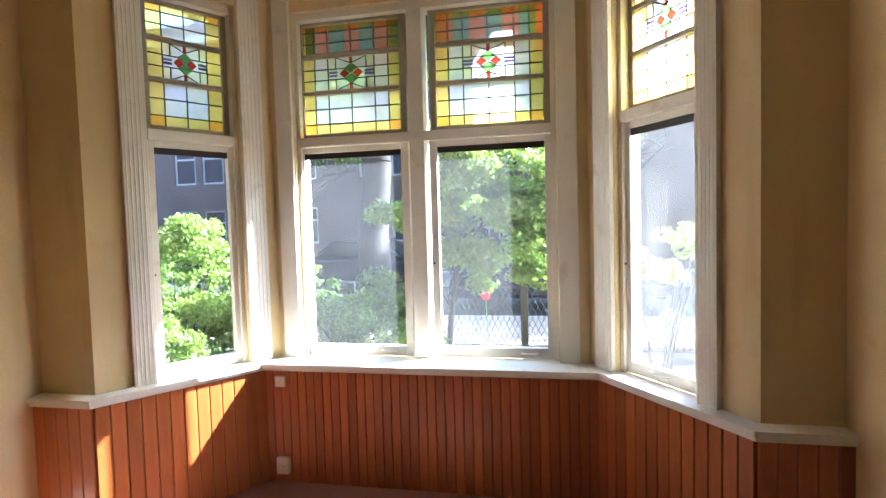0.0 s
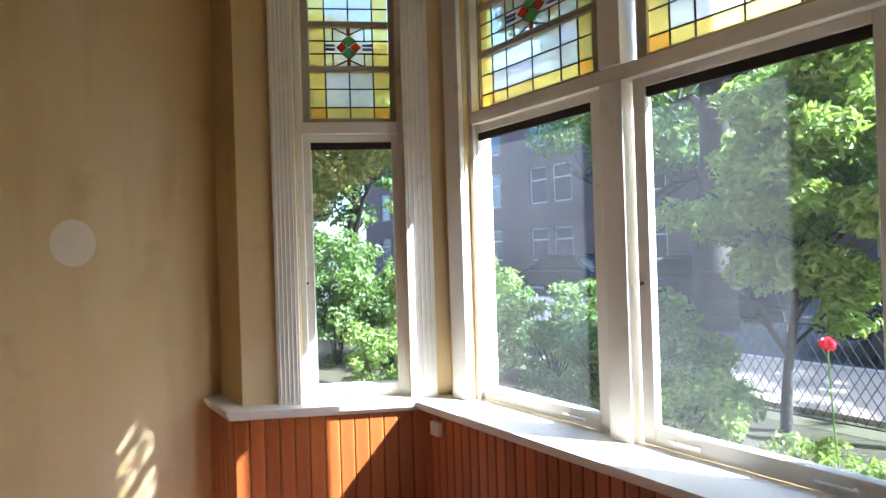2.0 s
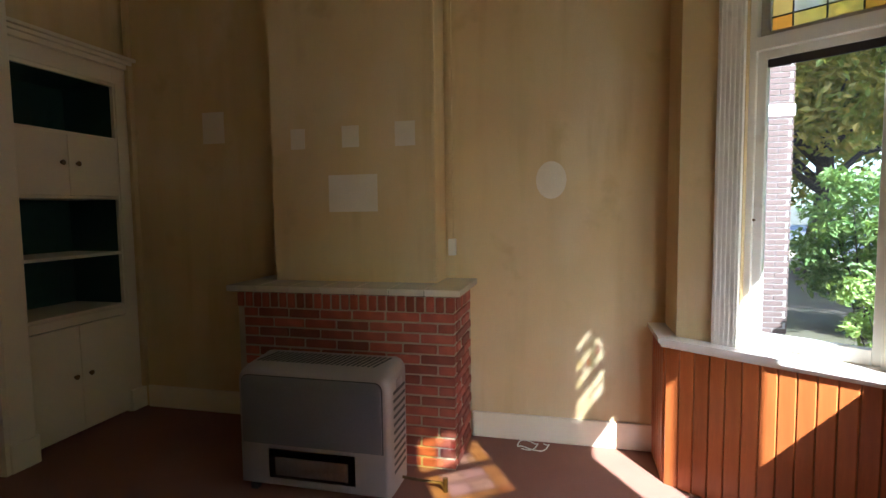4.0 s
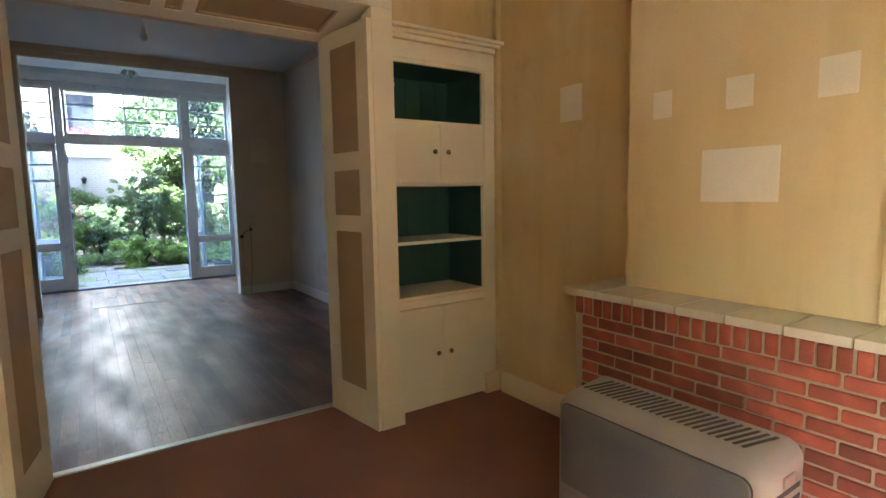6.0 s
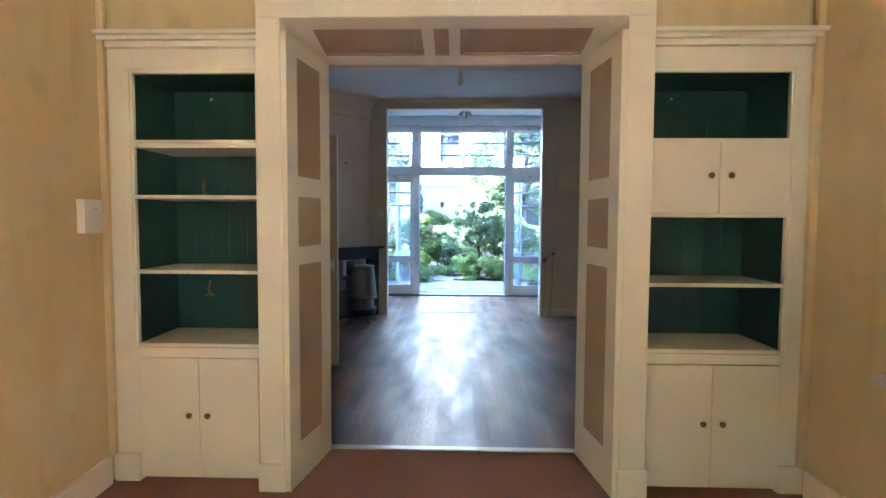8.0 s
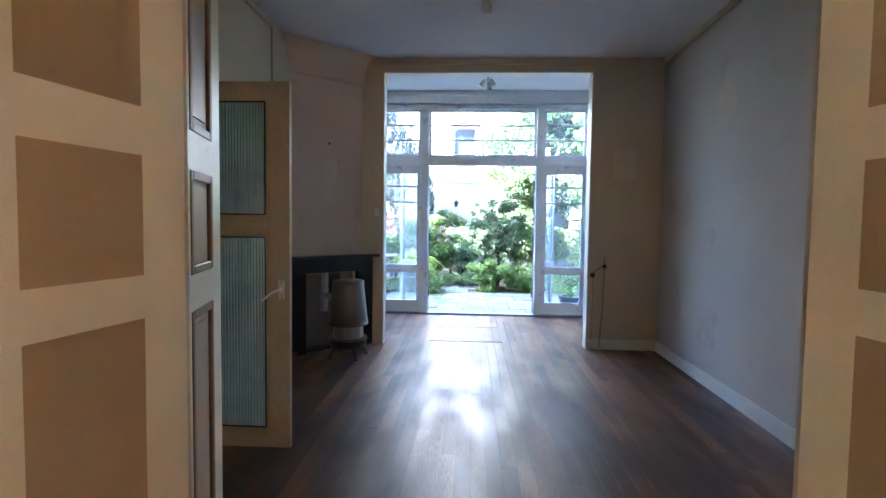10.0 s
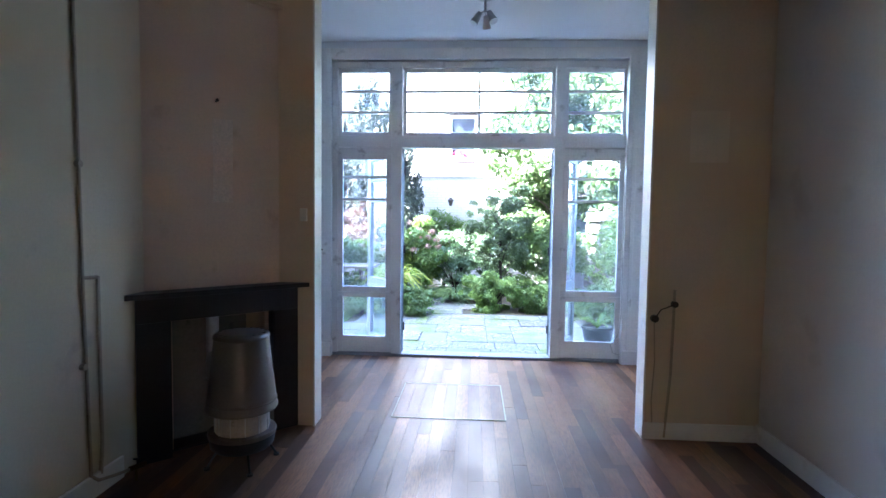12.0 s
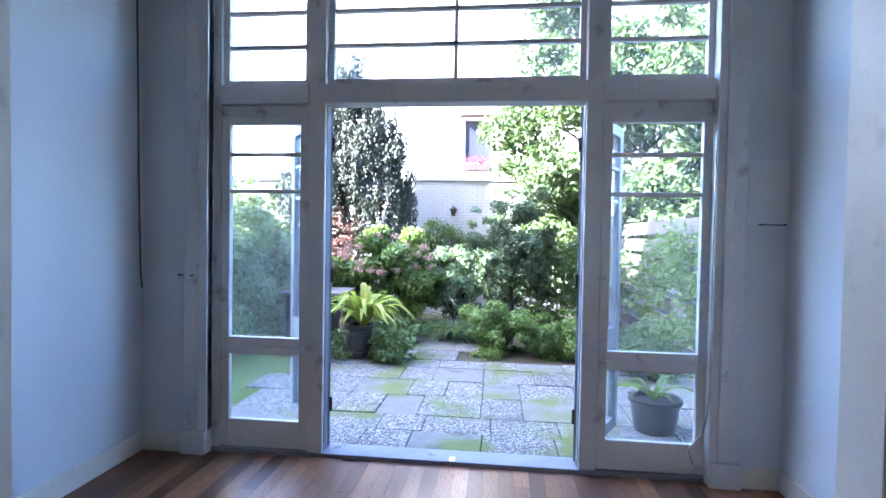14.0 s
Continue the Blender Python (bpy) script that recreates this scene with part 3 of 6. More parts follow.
for a, b in zip(line, line[1:]):
    run = (b - a).length
    k = max(1, round(run / (0.059 if run > 1.5 else 0.078)))
    w = run / k
    bm = bmesh.new()
    box(bm, 0.0012, w - 0.0012, -0.016, 0.0, 0.0, SILL - 0.037)
    edges = [e for e in bm.edges if abs(e.verts[0].co.y + 0.016) < 1e-4 and abs(e.verts[1].co.y + 0.016) < 1e-4 and abs(e.verts[0].co.z - e.verts[1].co.z) > 0.1]
    bmesh.ops.bevel(bm, geom=edges, offset=0.005, segments=1, affect="EDGES")
    me = bpy.data.meshes.new("board")
    bm.to_mesh(me)
    bm.free()
    me.materials.append(M_DADO)
    turn = math.atan2(b.y - a.y, b.x - a.x)
    for i in range(k):
        ob = new("board", me)
        p = a + (b - a) * (i / k)
        ob.matrix_world = Matrix.Translation((p.x, p.y, 0)) @ Matrix.Rotation(turn, 4, "Z")
        ob.parent = wainscot


def wall_box(name, m, w, h, d, label, holes=0, category="socket"):
    """A small surface-mounted plastic box; m: along the wall, into the wall, up."""
    ob = thing(name, label, category, at=m)
    bm = bmesh.new()
    box(bm, -w / 2, w / 2, -d, 0, -h / 2, h / 2, bevel=0.006)
    part("cover", bm, M_PLASTIC, ob)
    for k in range(holes):
        bm = bmesh.new()
        z = (k - (holes - 1) / 2) * h * 0.45
        cyl(bm, (w * 0.12, -d - 0.001, z), (w * 0.12, -d + 0.004, z), 0.017)
        c = part("socket_face", bm, M_PLASTIC, ob)
        bm = bmesh.new()
        for s in (-0.007, 0.007):
            cyl(bm, (w * 0.12 + s, -d - 0.0025, z), (w * 0.12 + s, -d, z), 0.0028, seg=8)
        part("pin_hole", bm, M_DARK, ob)
    return ob


FACE_N = lambda x, y, z: Matrix.Translation((x, y, z))
wall_box("wall_socket", FACE_N(-1.335, 3.33, 0.69), 0.07, 0.07, 0.03, "small square ivory socket on the wainscot")
wall_box("wall_socket", FACE_N(-1.335, 3.33, 0.12), 0.085, 0.11, 0.04, "small ivory double socket low on the wainscot", 1)
wall_box("wall_socket", Matrix.Translation((1.733, -1.09, 1.615)) @ Matrix.Rotation(-math.pi / 2, 4, "Z"), 0.15, 0.19, 0.045, "ivory double wall socket on yellow wallpaper", 2)
wall_box("wall_switch", Matrix.Translation((XR, 1.255, 1.275)) @ Matrix.Rotation(math.pi / 2, 4, "Z"), 0.05, 0.11, 0.035, "small white pull switch beside the chimney breast", 0, "switch")

# paler marks where pictures hung
for y0, y1, z0, z1 in ((0.50, 0.832, 1.517, 1.752), (0.955, 1.085, 1.92, 2.07), (0.60, 0.715, 1.925, 2.06), (0.24, 0.34, 1.925, 2.055)):
    solid("wallpaper_mark", M_PATCH, [(-2.134, -2.131, y0, y1, z0, z1)], "pale unfaded patch where a picture hung", "wall mark", S)
solid("wallpaper_mark", M_PATCH, [(XR - 0.001, XR + 0.002, -0.63, -0.45, 2.03, 2.256)], "pale unfaded patch where a picture hung", "wall mark", S)
bm = bmesh.new()
lathe(bm, [(0.105, 0), (0.105, 0.002)], 28, Matrix.Translation((XR, 1.895, 1.70)) @ Matrix.Rotation(math.pi / 2, 4, "Y") @ Matrix.Diagonal((1.12, 0.9, 1, 1)))
tagged(finish(new("wallpaper_mark", bpy.data.meshes.new("wallpaper_mark")), bm, M_PATCH), "pale round unfaded patch on the wallpaper", "wall mark", "", S)
# marks left on the back-room walls
for m_, b in ((Matrix.Translation((1.783, -6.038, 0)) @ Matrix.Rotation(math.atan2(-0.697, -0.717), 4, "Z"), (0.595, 0.737, 0.1675, 0.1695, 1.77, 2.375)),):
    solid("wall_mark_breast", surf("paler_plaster", (0.70, 0.60, 0.49), (0.66, 0.55, 0.44), 0.8, 5, 60, 0.1, spec=0.3), [b], "paler patch on the chimney plaster", "wall mark", S, bevel=0.0008, m=m_)
M_PALEMARK = surf("paler_wall_paint", (0.69, 0.57, 0.43), (0.65, 0.53, 0.39), 0.8, 5, 60, 0.1, spec=0.3, grain=0.9)
solid("wall_mark_pier", M_PALEMARK, [(-2.30, -2.02, -6.9195, -6.917, 2.12, 2.50)], "paler patch on the cream wall", "wall mark", S)
bm = bmesh.new()
lathe(bm, [(0.20, 0), (0.20, 0.0025)], 24, Matrix.Translation((XR2 - 0.0005, -5.30, 2.69)) @ Matrix.Rotation(math.pi / 2, 4, "Y") @ Matrix.Diagonal((1.15, 0.85, 1, 1)))
tagged(finish(new("wall_mark_round", bpy.data.meshes.new("wall_mark_round")), bm, M_PALEMARK), "paler rounded patch on the grey wall", "wall mark", "", S)
solid("trim_corner_batten", M_WALLPAPER, [(XR, XR + 0.045, -1.262, -1.225, 0.17, H1), (XL - 0.05, XL - 0.01, -1.262, -1.225, 0.17, H1)], "papered batten in the corner beside the cupboard", "trim", S, bevel=0.008)


# ---- opening between the rooms ----
def splay(t):
    """Half-way points of the panelled reveal: t = 0 at the front room, 1 at the back."""
    return -1.295 + 0.085 * t, 0.645 - 0.10 * t, -1.17 - 0.58 * t, 2.733 - 0.093 * t


opening = thing("trim_panelled_opening", "cream panelled reveal and casing of the wide opening", "opening", "", S)
each_part("casing", M_CREAM, opening, [(0.645, 0.785, -1.30, -1.165, 0.0, 2.735), (-1.445, -1.295, -1.30, -1.165, 0.0, 2.735), (-1.445, 0.785, -1.30, -1.165, 2.735, 2.90)], 0.006)
boxes_part("casing_cornice", M_CREAM, opening, [(-1.48, 0.82, -1.30, -1.135, 2.90, 2.93), (-1.50, 0.84, -1.30, -1.115, 2.931, 2.96)], 0.008)
boxes_part("plinth_block", M_CREAM, opening, [(0.637, 0.80, -1.30, -1.155, 0.0, 0.17)], 0.006)
boxes_part("plinth_block", M_CREAM, opening, [(-1.46, -1.287, -1.30, -1.155, 0.0, 0.17)], 0.006)


def reveal(name, m, length, height, panels, thick=0.035):
    """Panelled board in the plane of m (along, into, up), with sunk tan panels."""
    bm = bmesh.new()
    us = [0, *sorted({u for p in panels for u in p[:2]}), length]
    zs = [0, *sorted({z for p in panels for z in p[2:]}), height]
    for a, b in zip(us, us[1:]):
        for c, d in zip(zs, zs[1:]):
            inside = any(p[0] <= (a + b) / 2 <= p[1] and p[2] <= (c + d) / 2 <= p[3] for p in panels)
            if not inside:
                box(bm, a, b, 0, thick, c, d)
    bmesh.ops.remove_doubles(bm, verts=bm.verts, dist=1e-5)
    bmesh.ops.transform(bm, matrix=m, verts=bm.verts)
    board = part(name, bm, M_CREAM, opening)
    for u0, u1, z0, z1 in panels:
        bm = bmesh.new()
        e = 0.022
        for q in ((u0, u0 + e, z0, z1), (u1 - e, u1, z0, z1), (u0 + e, u1 - e, z0, z0 + e), (u0 + e, u1 - e, z1 - e, z1)):
            box(bm, q[0], q[1], 0.004, 0.02, q[2], q[3], bevel=0.006)
        bmesh.ops.transform(bm, matrix=m, verts=bm.verts)
        part("moulding", bm, M_TANPANEL, board)
        bm = bmesh.new()
        box(bm, u0, u1, 0.020, 0.034, z0, z1)
        box(bm, u0 + 0.05, u1 - 0.05, 0.012, 0.0205, z0 + 0.05, z1 - 0.05, bevel=0.004)
        bmesh.ops.transform(bm, matrix=m, verts=bm.verts)
        part("panel", bm, M_TANPANEL, board, "sunk tan-brown panel")


def plane_from(o, u, up):
    u, up = Vector(u).normalized(), Vector(up).normalized()
    v = up.cross(u).normalized()
    up = u.cross(v)
    return Matrix(((u.x, v.x, up.x, o[0]), (u.y, v.y, up.y, o[1]), (u.z, v.z, up.z, o[2]), (0, 0, 0, 1)))


LEN = math.hypot(0.1, 0.58)
PAN = [(0.13, 0.44, 0.25, 1.33), (0.13, 0.44, 1.44, 1.74), (0.13, 0.44, 1.86, 2.55)]
reveal("east_reveal", plane_from((0.545, -1.75, 0), (0.1, 0.58, 0), (0, 0, 1)), LEN, 2.66, [(LEN - b, LEN - a, c, d) for a, b, c, d in PAN])
reveal("west_reveal", plane_from((-1.295, -1.17, 0), (0.085, -0.58, 0), (0, 0, 1)), LEN, 2.66, PAN)
reveal("soffit", plane_from((-1.30, -1.17, 2.733), (1, 0, 0), (0, -0.58, -0.093)), 1.95, 0.587, [(0.16, 0.93, 0.13, 0.47), (1.0, 1.09, 0.13, 0.47), (1.16, 1.80, 0.13, 0.47)])
# plain masonry behind the reveals
solid("wall_reveal_core", M_CREAM, [(0.75, 0.785, -1.754, -1.30, 0, 2.62), (-1.445, -1.41, -1.754, -1.30, 0, 2.62), (-1.445, 0.785, -1.754, -1.62, 2.80, 2.96)], "painted core of the reveal", "wall", S)
bm = bmesh.new()
box(bm, 0.53, 0.545, -1.80, -1.76, 1.36, 1.42, bevel=0.003)
tagged(finish(new("latch_plate", bpy.data.meshes.new("latch_plate")), bm, M_STEEL), "small steel latch plate on the opening's edge", "latch")


def knob(parent, x, y, z):
    bm = bmesh.new()
    lathe(bm, [(0.007, 0.0), (0.007, 0.012), (0.016, 0.016), (0.018, 0.024), (0.013, 0.030), (0.004, 0.032)], 14, Matrix.Translation((x, y, z)) @ Matrix.Rotation(-math.pi / 2, 4, "X"))
    part("knob", bm, M_BRASS, parent, "tarnished brass knob", True)


def cupboard(x0, x1, o0, o1, sections, label):
    """Built-in cupboard from floor to cornice. x0..x1 its width, o0..o1 the open shelves, sections: ('open', z0, z1, shelves) or ('doors', z0, z1)."""
    cab = thing("built_in_cupboard", label, "cupboard", "cupboards beside the opening", at=Matrix.Translation(((x0 + x1) / 2, -1.5, 0)))
    inv = cab.matrix_world.inverted()
    yf, yb = -1.275, -1.745

    def add(name, material, boxes, bevel=0.004, parent=cab, text=""):
        return boxes_part(name, material, parent, boxes, bevel, None if parent is not cab else inv, text)

    for b_ in [(x0, o0, yf - 0.03, yf, 0, 2.60), (o1, x1, yf - 0.03, yf, 0, 2.60), (o0, o1, yf - 0.03, yf, 2.457, 2.60), (o0, o1, yf - 0.03, yf, 0.765, 0.826)]:
        add("face_frame", M_CREAM, [b_])
    add("moulding", M_CREAM, [(o0 - 0.04, o0 - 0.012, yf, yf + 0.012, 0.80, 2.48), (o1 + 0.012, o1 + 0.04, yf, yf + 0.012, 0.80, 2.48), (o0 - 0.04, o1 + 0.04, yf, yf + 0.012, 2.4805, 2.505)], 0.005)
    lo, hi = max(x0 - 0.04, XR - 0.0), min(x1 + 0.04, XL)
    add("cornice", M_CREAM, [(lo + 0.03, hi - 0.03, yf - 0.03, yf + 0.035, 2.60, 2.635), (lo + 0.015, hi - 0.015, yf - 0.03, yf + 0.06, 2.6355, 2.66), (lo, hi, yf - 0.03, yf + 0.085, 2.6605, 2.685)], 0.006)
    for b_ in ((o0 - 0.02, o0, yb, yf - 0.03, 0.02, 2.47), (o1, o1 + 0.02, yb, yf - 0.03, 0.02, 2.47)):
        add("side_panel", M_GREEN, [b_], 0.0, text="dark green painted interior")
    add("back_panel", M_GREEN, [(o0, o1, yb - 0.008, yb + 0.004, 0.02, 2.47)], 0.0, text="dark green painted interior")
    k = round((o1 - o0) / 0.125)
    for i in range(k):
        a, b = o0 + (o1 - o0) * i / k, o0 + (o1 - o0) * (i + 1) / k
        add("back_board", M_GREEN, [(a + 0.0012, b - 0.0012, yb + 0.004, yb + 0.012, 0.77, 2.457)], 0.002)
    if x0 > 0:
        add("plinth_block", M_CREAM, [(o1 + 0.005, 1.722, yf - 0.028, yf + 0.022, 0, 0.172)], 0.005)
    else:
        add("plinth_block", M_CREAM, [(x0 + 0.002, o0 - 0.006, yf - 0.028, yf + 0.022, 0, 0.165)], 0.005)
    add("nail", M_PLASTIC, [((o0 + o1) / 2 + 0.10, (o0 + o1) / 2 + 0.115, yb + 0.012, yb + 0.022, 2.40, 2.415)], 0.002, text="pale picture hook")
    add("top_panel", M_GREEN, [(o0, o1, yb, yf - 0.03, 2.458, 2.478)], 0.0, text="dark green painted interior")
    add("plinth", M_CREAM, [(o0, o1, yf - 0.10, yf - 0.06, 0, 0.02)])
    for kind_, z0, z1, *rest in sections:
        if kind_ == "doors":
            mid = (o0 + o1) / 2
            for a, b, s in ((o0 + 0.002, mid - 0.0015, 1), (mid + 0.0015, o1 - 0.002, -1)):
                d = add("door", M_CREAM, [(a, b, yf - 0.022, yf + 0.004, z0, z1)], 0.004)
                k = bmesh.new()
                xk = (b - 0.055) if s > 0 else (a + 0.055)
                lathe(k, [(0.007, 0.0), (0.007, 0.012), (0.016, 0.016), (0.018, 0.024), (0.013, 0.030), (0.004, 0.032)], 14, inv @ Matrix.Translation((xk, yf + 0.004, z0 + (z1 - z0) * 0.53)) @ Matrix.Rotation(-math.pi / 2, 4, "X"))
                part("knob", k, M_BRASS, d, "tarnished brass knob", True)
        else:
            for z, tilt in rest[0]:
                b = bmesh.new()
                box(b, o0 + 0.001, o1 - 0.001, yb + 0.013, yf - 0.002, -0.011, 0.011, bevel=0.002, m=inv @ Matrix.Translation((0, 0, z)) @ Matrix.Rotation(radians(tilt), 4, "Y"))
                part("shelf", b, M_CREAM, cab)
    return cab


cupboard(0.787, XL, 0.834, 1.566, [("open", 0.826, 2.457, ((0.84, 0), (1.285, 0), (1.734, 0), (2.06, 0), (2.035, 0.0))), ("doors", 0.022, 0.763)], "cream built-in cupboard with four dark green open shelves")
cupboard(XR, -1.447, -2.254, -1.48, [("open", 0.826, 1.632, ((0.84, 0), (1.232, 0), (1.64, 0))), ("doors", 1.652, 2.06), ("open", 2.077, 2.457, ((2.072, 0),)), ("doors", 0.022, 0.760)], "cream built-in cupboard with green shelves and double doors")
bm = bmesh.new()
for z0, z1, x in ((1.07, 1.18, 1.34), (1.757, 1.87, 1.365)):
    tube(bm, [(x, -1.730, z1), (x + 0.012, -1.728, (z0 + z1) / 2), (x - 0.008, -1.7275, z0)], 0.009)
    tube(bm, [(x - 0.03, -1.729, z0 + 0.012), (x, -1.728, z0 + 0.02), (x + 0.035, -1.729, z0 + 0.008)], 0.005)
tagged(finish(new("wall_mark", bpy.data.meshes.new("wall_mark")), bm, M_SCRAPE), "pale scraped marks on the green cupboard back", "wall mark", "", S)

# ---- brick fireplace ----
fire = thing("brick_fireplace", "red brick fireplace with pale mortar under a tiled mantel", "fireplace", at=Matrix.Translation((-2.1, 0.67, 0)))
FI = fire.matrix_world.inverted()
FX, FY0, FY1, FH = -1.884, -0.04, 1.379, 1.03
boxes_part("mortar_core", M_MORTAR, fire, [(XR + 0.001, FX - 0.010, FY0 + 0.010, FY1 - 0.010, 0, FH)], 0.0, FI, "sandy mortar joints")
tile_edges = np.linspace(-0.085, 1.42, 8)
for i, (a, b) in enumerate(zip(tile_edges, tile_edges[1:])):
    boxes_part("mantel_tile", M_TILE, fire, [(-2.135 if 0.10 < (a + b) / 2 < 1.207 else XR + 0.001, FX + 0.037, a + 0.003, b - 0.003, FH, FH + 0.038)], 0.004, FI)
boxes_part("mantel_bed", M_DARK, fire, [(XR + 0.001, FX + 0.022, -0.07, 1.405, FH - 0.004, FH + 0.028)], 0.0, FI)

# ---- gas heater ----
heat = thing("gas_heater", "taupe enamel gas heater standing before the brick fireplace", "heater", at=Matrix.Translation((-1.60, 0.70, 0)))
HI = heat.matrix_world.inverted()


def heater_section(x, y0, y1, z0, z1, r):
    pts = [(y0, z0), (y1, z0)]
    for k in range(7):
        a = math.pi / 2 * k / 6
        pts.append((y1 - r + r * math.cos(a), z1 - r + r * math.sin(a)))
    for k in range(7):
        a = math.pi / 2 + math.pi / 2 * k / 6
        pts.append((y0 + r + r * math.cos(a), z1 - r + r * math.sin(a)))
    return [Vector((x, y, z)) for y, z in pts]


def loft(bm, rings):
    vs = [[bm.verts.new(p) for p in ring] for ring in rings]
    for a, b in zip(vs, vs[1:]):
        for k in range(len(a)):
            bm.faces.new((a[k], a[(k + 1) % len(a)], b[(k + 1) % len(b)], b[k]))
    bm.faces.new(vs[0])
    bm.faces.new(vs[-1])
    bmesh.ops.recalc_face_normals(bm, faces=bm.faces)


bm = bmesh.new()
loft(bm, [heater_section(-1.715, 0.28, 1.125, 0.05, 0.70, 0.05), heater_section(-1.70, 0.27, 1.135, 0.05, 0.718, 0.06), heater_section(-1.50, 0.27, 1.135, 0.05, 0.70, 0.06), heater_section(-1.445, 0.275, 1.13, 0.05, 0.683, 0.055),
          heater_section(-1.428, 0.285, 1.12, 0.06, 0.672, 0.05), heater_section(-1.422, 0.297, 1.108, 0.075, 0.66, 0.045)])
bmesh.ops.transform(bm, matrix=HI, verts=bm.verts)
part("casing", bm, M_HEATER, heat, "", True)
bm = bmesh.new()
loft(bm, [heater_section(-1.4215, 0.305, 1.10, 0.29, 0.655, 0.04), heater_section(-1.412, 0.308, 1.097, 0.292, 0.652, 0.04), heater_section(-1.402, 0.33, 1.075, 0.31, 0.63, 0.04)])
bmesh.ops.transform(bm, matrix=HI, verts=bm.verts)
part("front_panel", bm, surf("grey_enamel_front", (0.175, 0.175, 0.18), (0.155, 0.155, 0.162), 0.35, 3, 200, 0.06), heat, "smooth grey enamel front", True)
# dark band drawn where the gap round the panel lies in shade
bm = bmesh.new()
loft(bm, [heater_section(-1.4235, 0.300, 1.105, 0.285, 0.660, 0.043), heater_section(-1.4195, 0.302, 1.103, 0.287, 0.658, 0.042)])
bmesh.ops.transform(bm, matrix=HI, verts=bm.verts)
part("front_gap_band", bm, M_HEATERDARK, heat, "dark band for the shaded gap round the front panel")
# flat dark plate gives the recess its shade; the casing isn't hollowed
boxes_part("recess_plate", M_HEATERDARK, heat, [(-1.4265, -1.422, 0.45, 0.95, 0.10, 0.265)], 0.002, HI, "dark plate for the shaded recess below the front panel")
boxes_part("window_glass", M_STEEL, heat, [(-1.4245, -1.418, 0.49, 0.91, 0.12, 0.22)], 0.003, HI, "shiny mica window")
for k in range(24):
    y = 0.36 + k * (0.68 / 23)
    boxes_part("grille_slat", M_HEATERDARK, heat, [(-0.075, 0.075, -0.0065, 0.0065, -0.004, 0.0015)], 0.0, HI @ Matrix.Translation((-1.60, y, 0.7095)) @ Matrix.Rotation(radians(-20), 4, "Z") @ Matrix.Rotation(radians(5.1), 4, "Y"))
for k in range(11):
    z = 0.16 + k * 0.042
    boxes_part("side_louvre", M_HEATERDARK, heat, [(-1.68, -1.50, 1.134, 1.1372, z - 0.008, z + 0.008)], 0.0, HI)
boxes_part("control_window", M_STEEL, heat, [(-1.63, -1.55, 1.136, 1.142, 0.60, 0.64)], 0.002, HI, "small steel control flap")
for x in (-1.68, -1.48):
    for y in (0.33, 1.07):
        boxes_part("foot", M_HEATERDARK, heat, [(x - 0.02, x + 0.02, y - 0.02, y + 0.02, 0, 0.052)], 0.003, HI)
bm = bmesh.new()
tube(bm, [(-1.62, 1.10, 0.08), (-1.64, 1.22, 0.06), (-1.66, 1.34, 0.045), (-1.66, 1.37, 0.0)], 0.008)
cyl(bm, (-1.66, 1.365, 0.0), (-1.66, 1.365, 0.075), 0.014)
bmesh.ops.transform(bm, matrix=HI, verts=bm.verts)
part("gas_pipe", bm, M_BRASS, heat, "brass gas pipe with a valve", True)
bm = bmesh.new()
pts = [(XR + 0.10 + 0.06 * math.cos(a) + 0.02 * math.sin(3 * a), 1.72 + 0.08 * math.sin(a) + 0.10 * (a / 9), 0.008 + 0.003 * math.sin(5 * a)) for a in np.linspace(0, 9, 40)]
tube(bm, pts, 0.004, 6)
tagged(finish(new("cable", bpy.data.meshes.new("cable")), bm, M_PLASTIC), "loose coiled pale cable on the carpet", "cable")
# conduit up the chimney breast corner
solid("trim_corner_conduit", M_WALLPAPER, [(XR, XR + 0.022, 1.232, 1.262, 1.33, H1)], "papered-over conduit above the pull switch", "trim", S, bevel=0.006)
solid("trim_corner_bead", M_WALLPAPER, [(-2.137, -2.118, 1.19, 1.215, FH + 0.038, H1)], "papered corner bead of the chimney breast", "trim", S, bevel=0.006)


M_DOOR = surf("tan_cream_gloss_paint", (0.60, 0.46, 0.29), (0.54, 0.41, 0.25), 0.35, 1.5, 45, 0.06)
M_VARNISH = surf("varnished_brown_wood", (0.24, 0.12, 0.045), (0.18, 0.085, 0.03), 0.35, 4, 40, 0.1, stretch=(4, 4, 0.6))


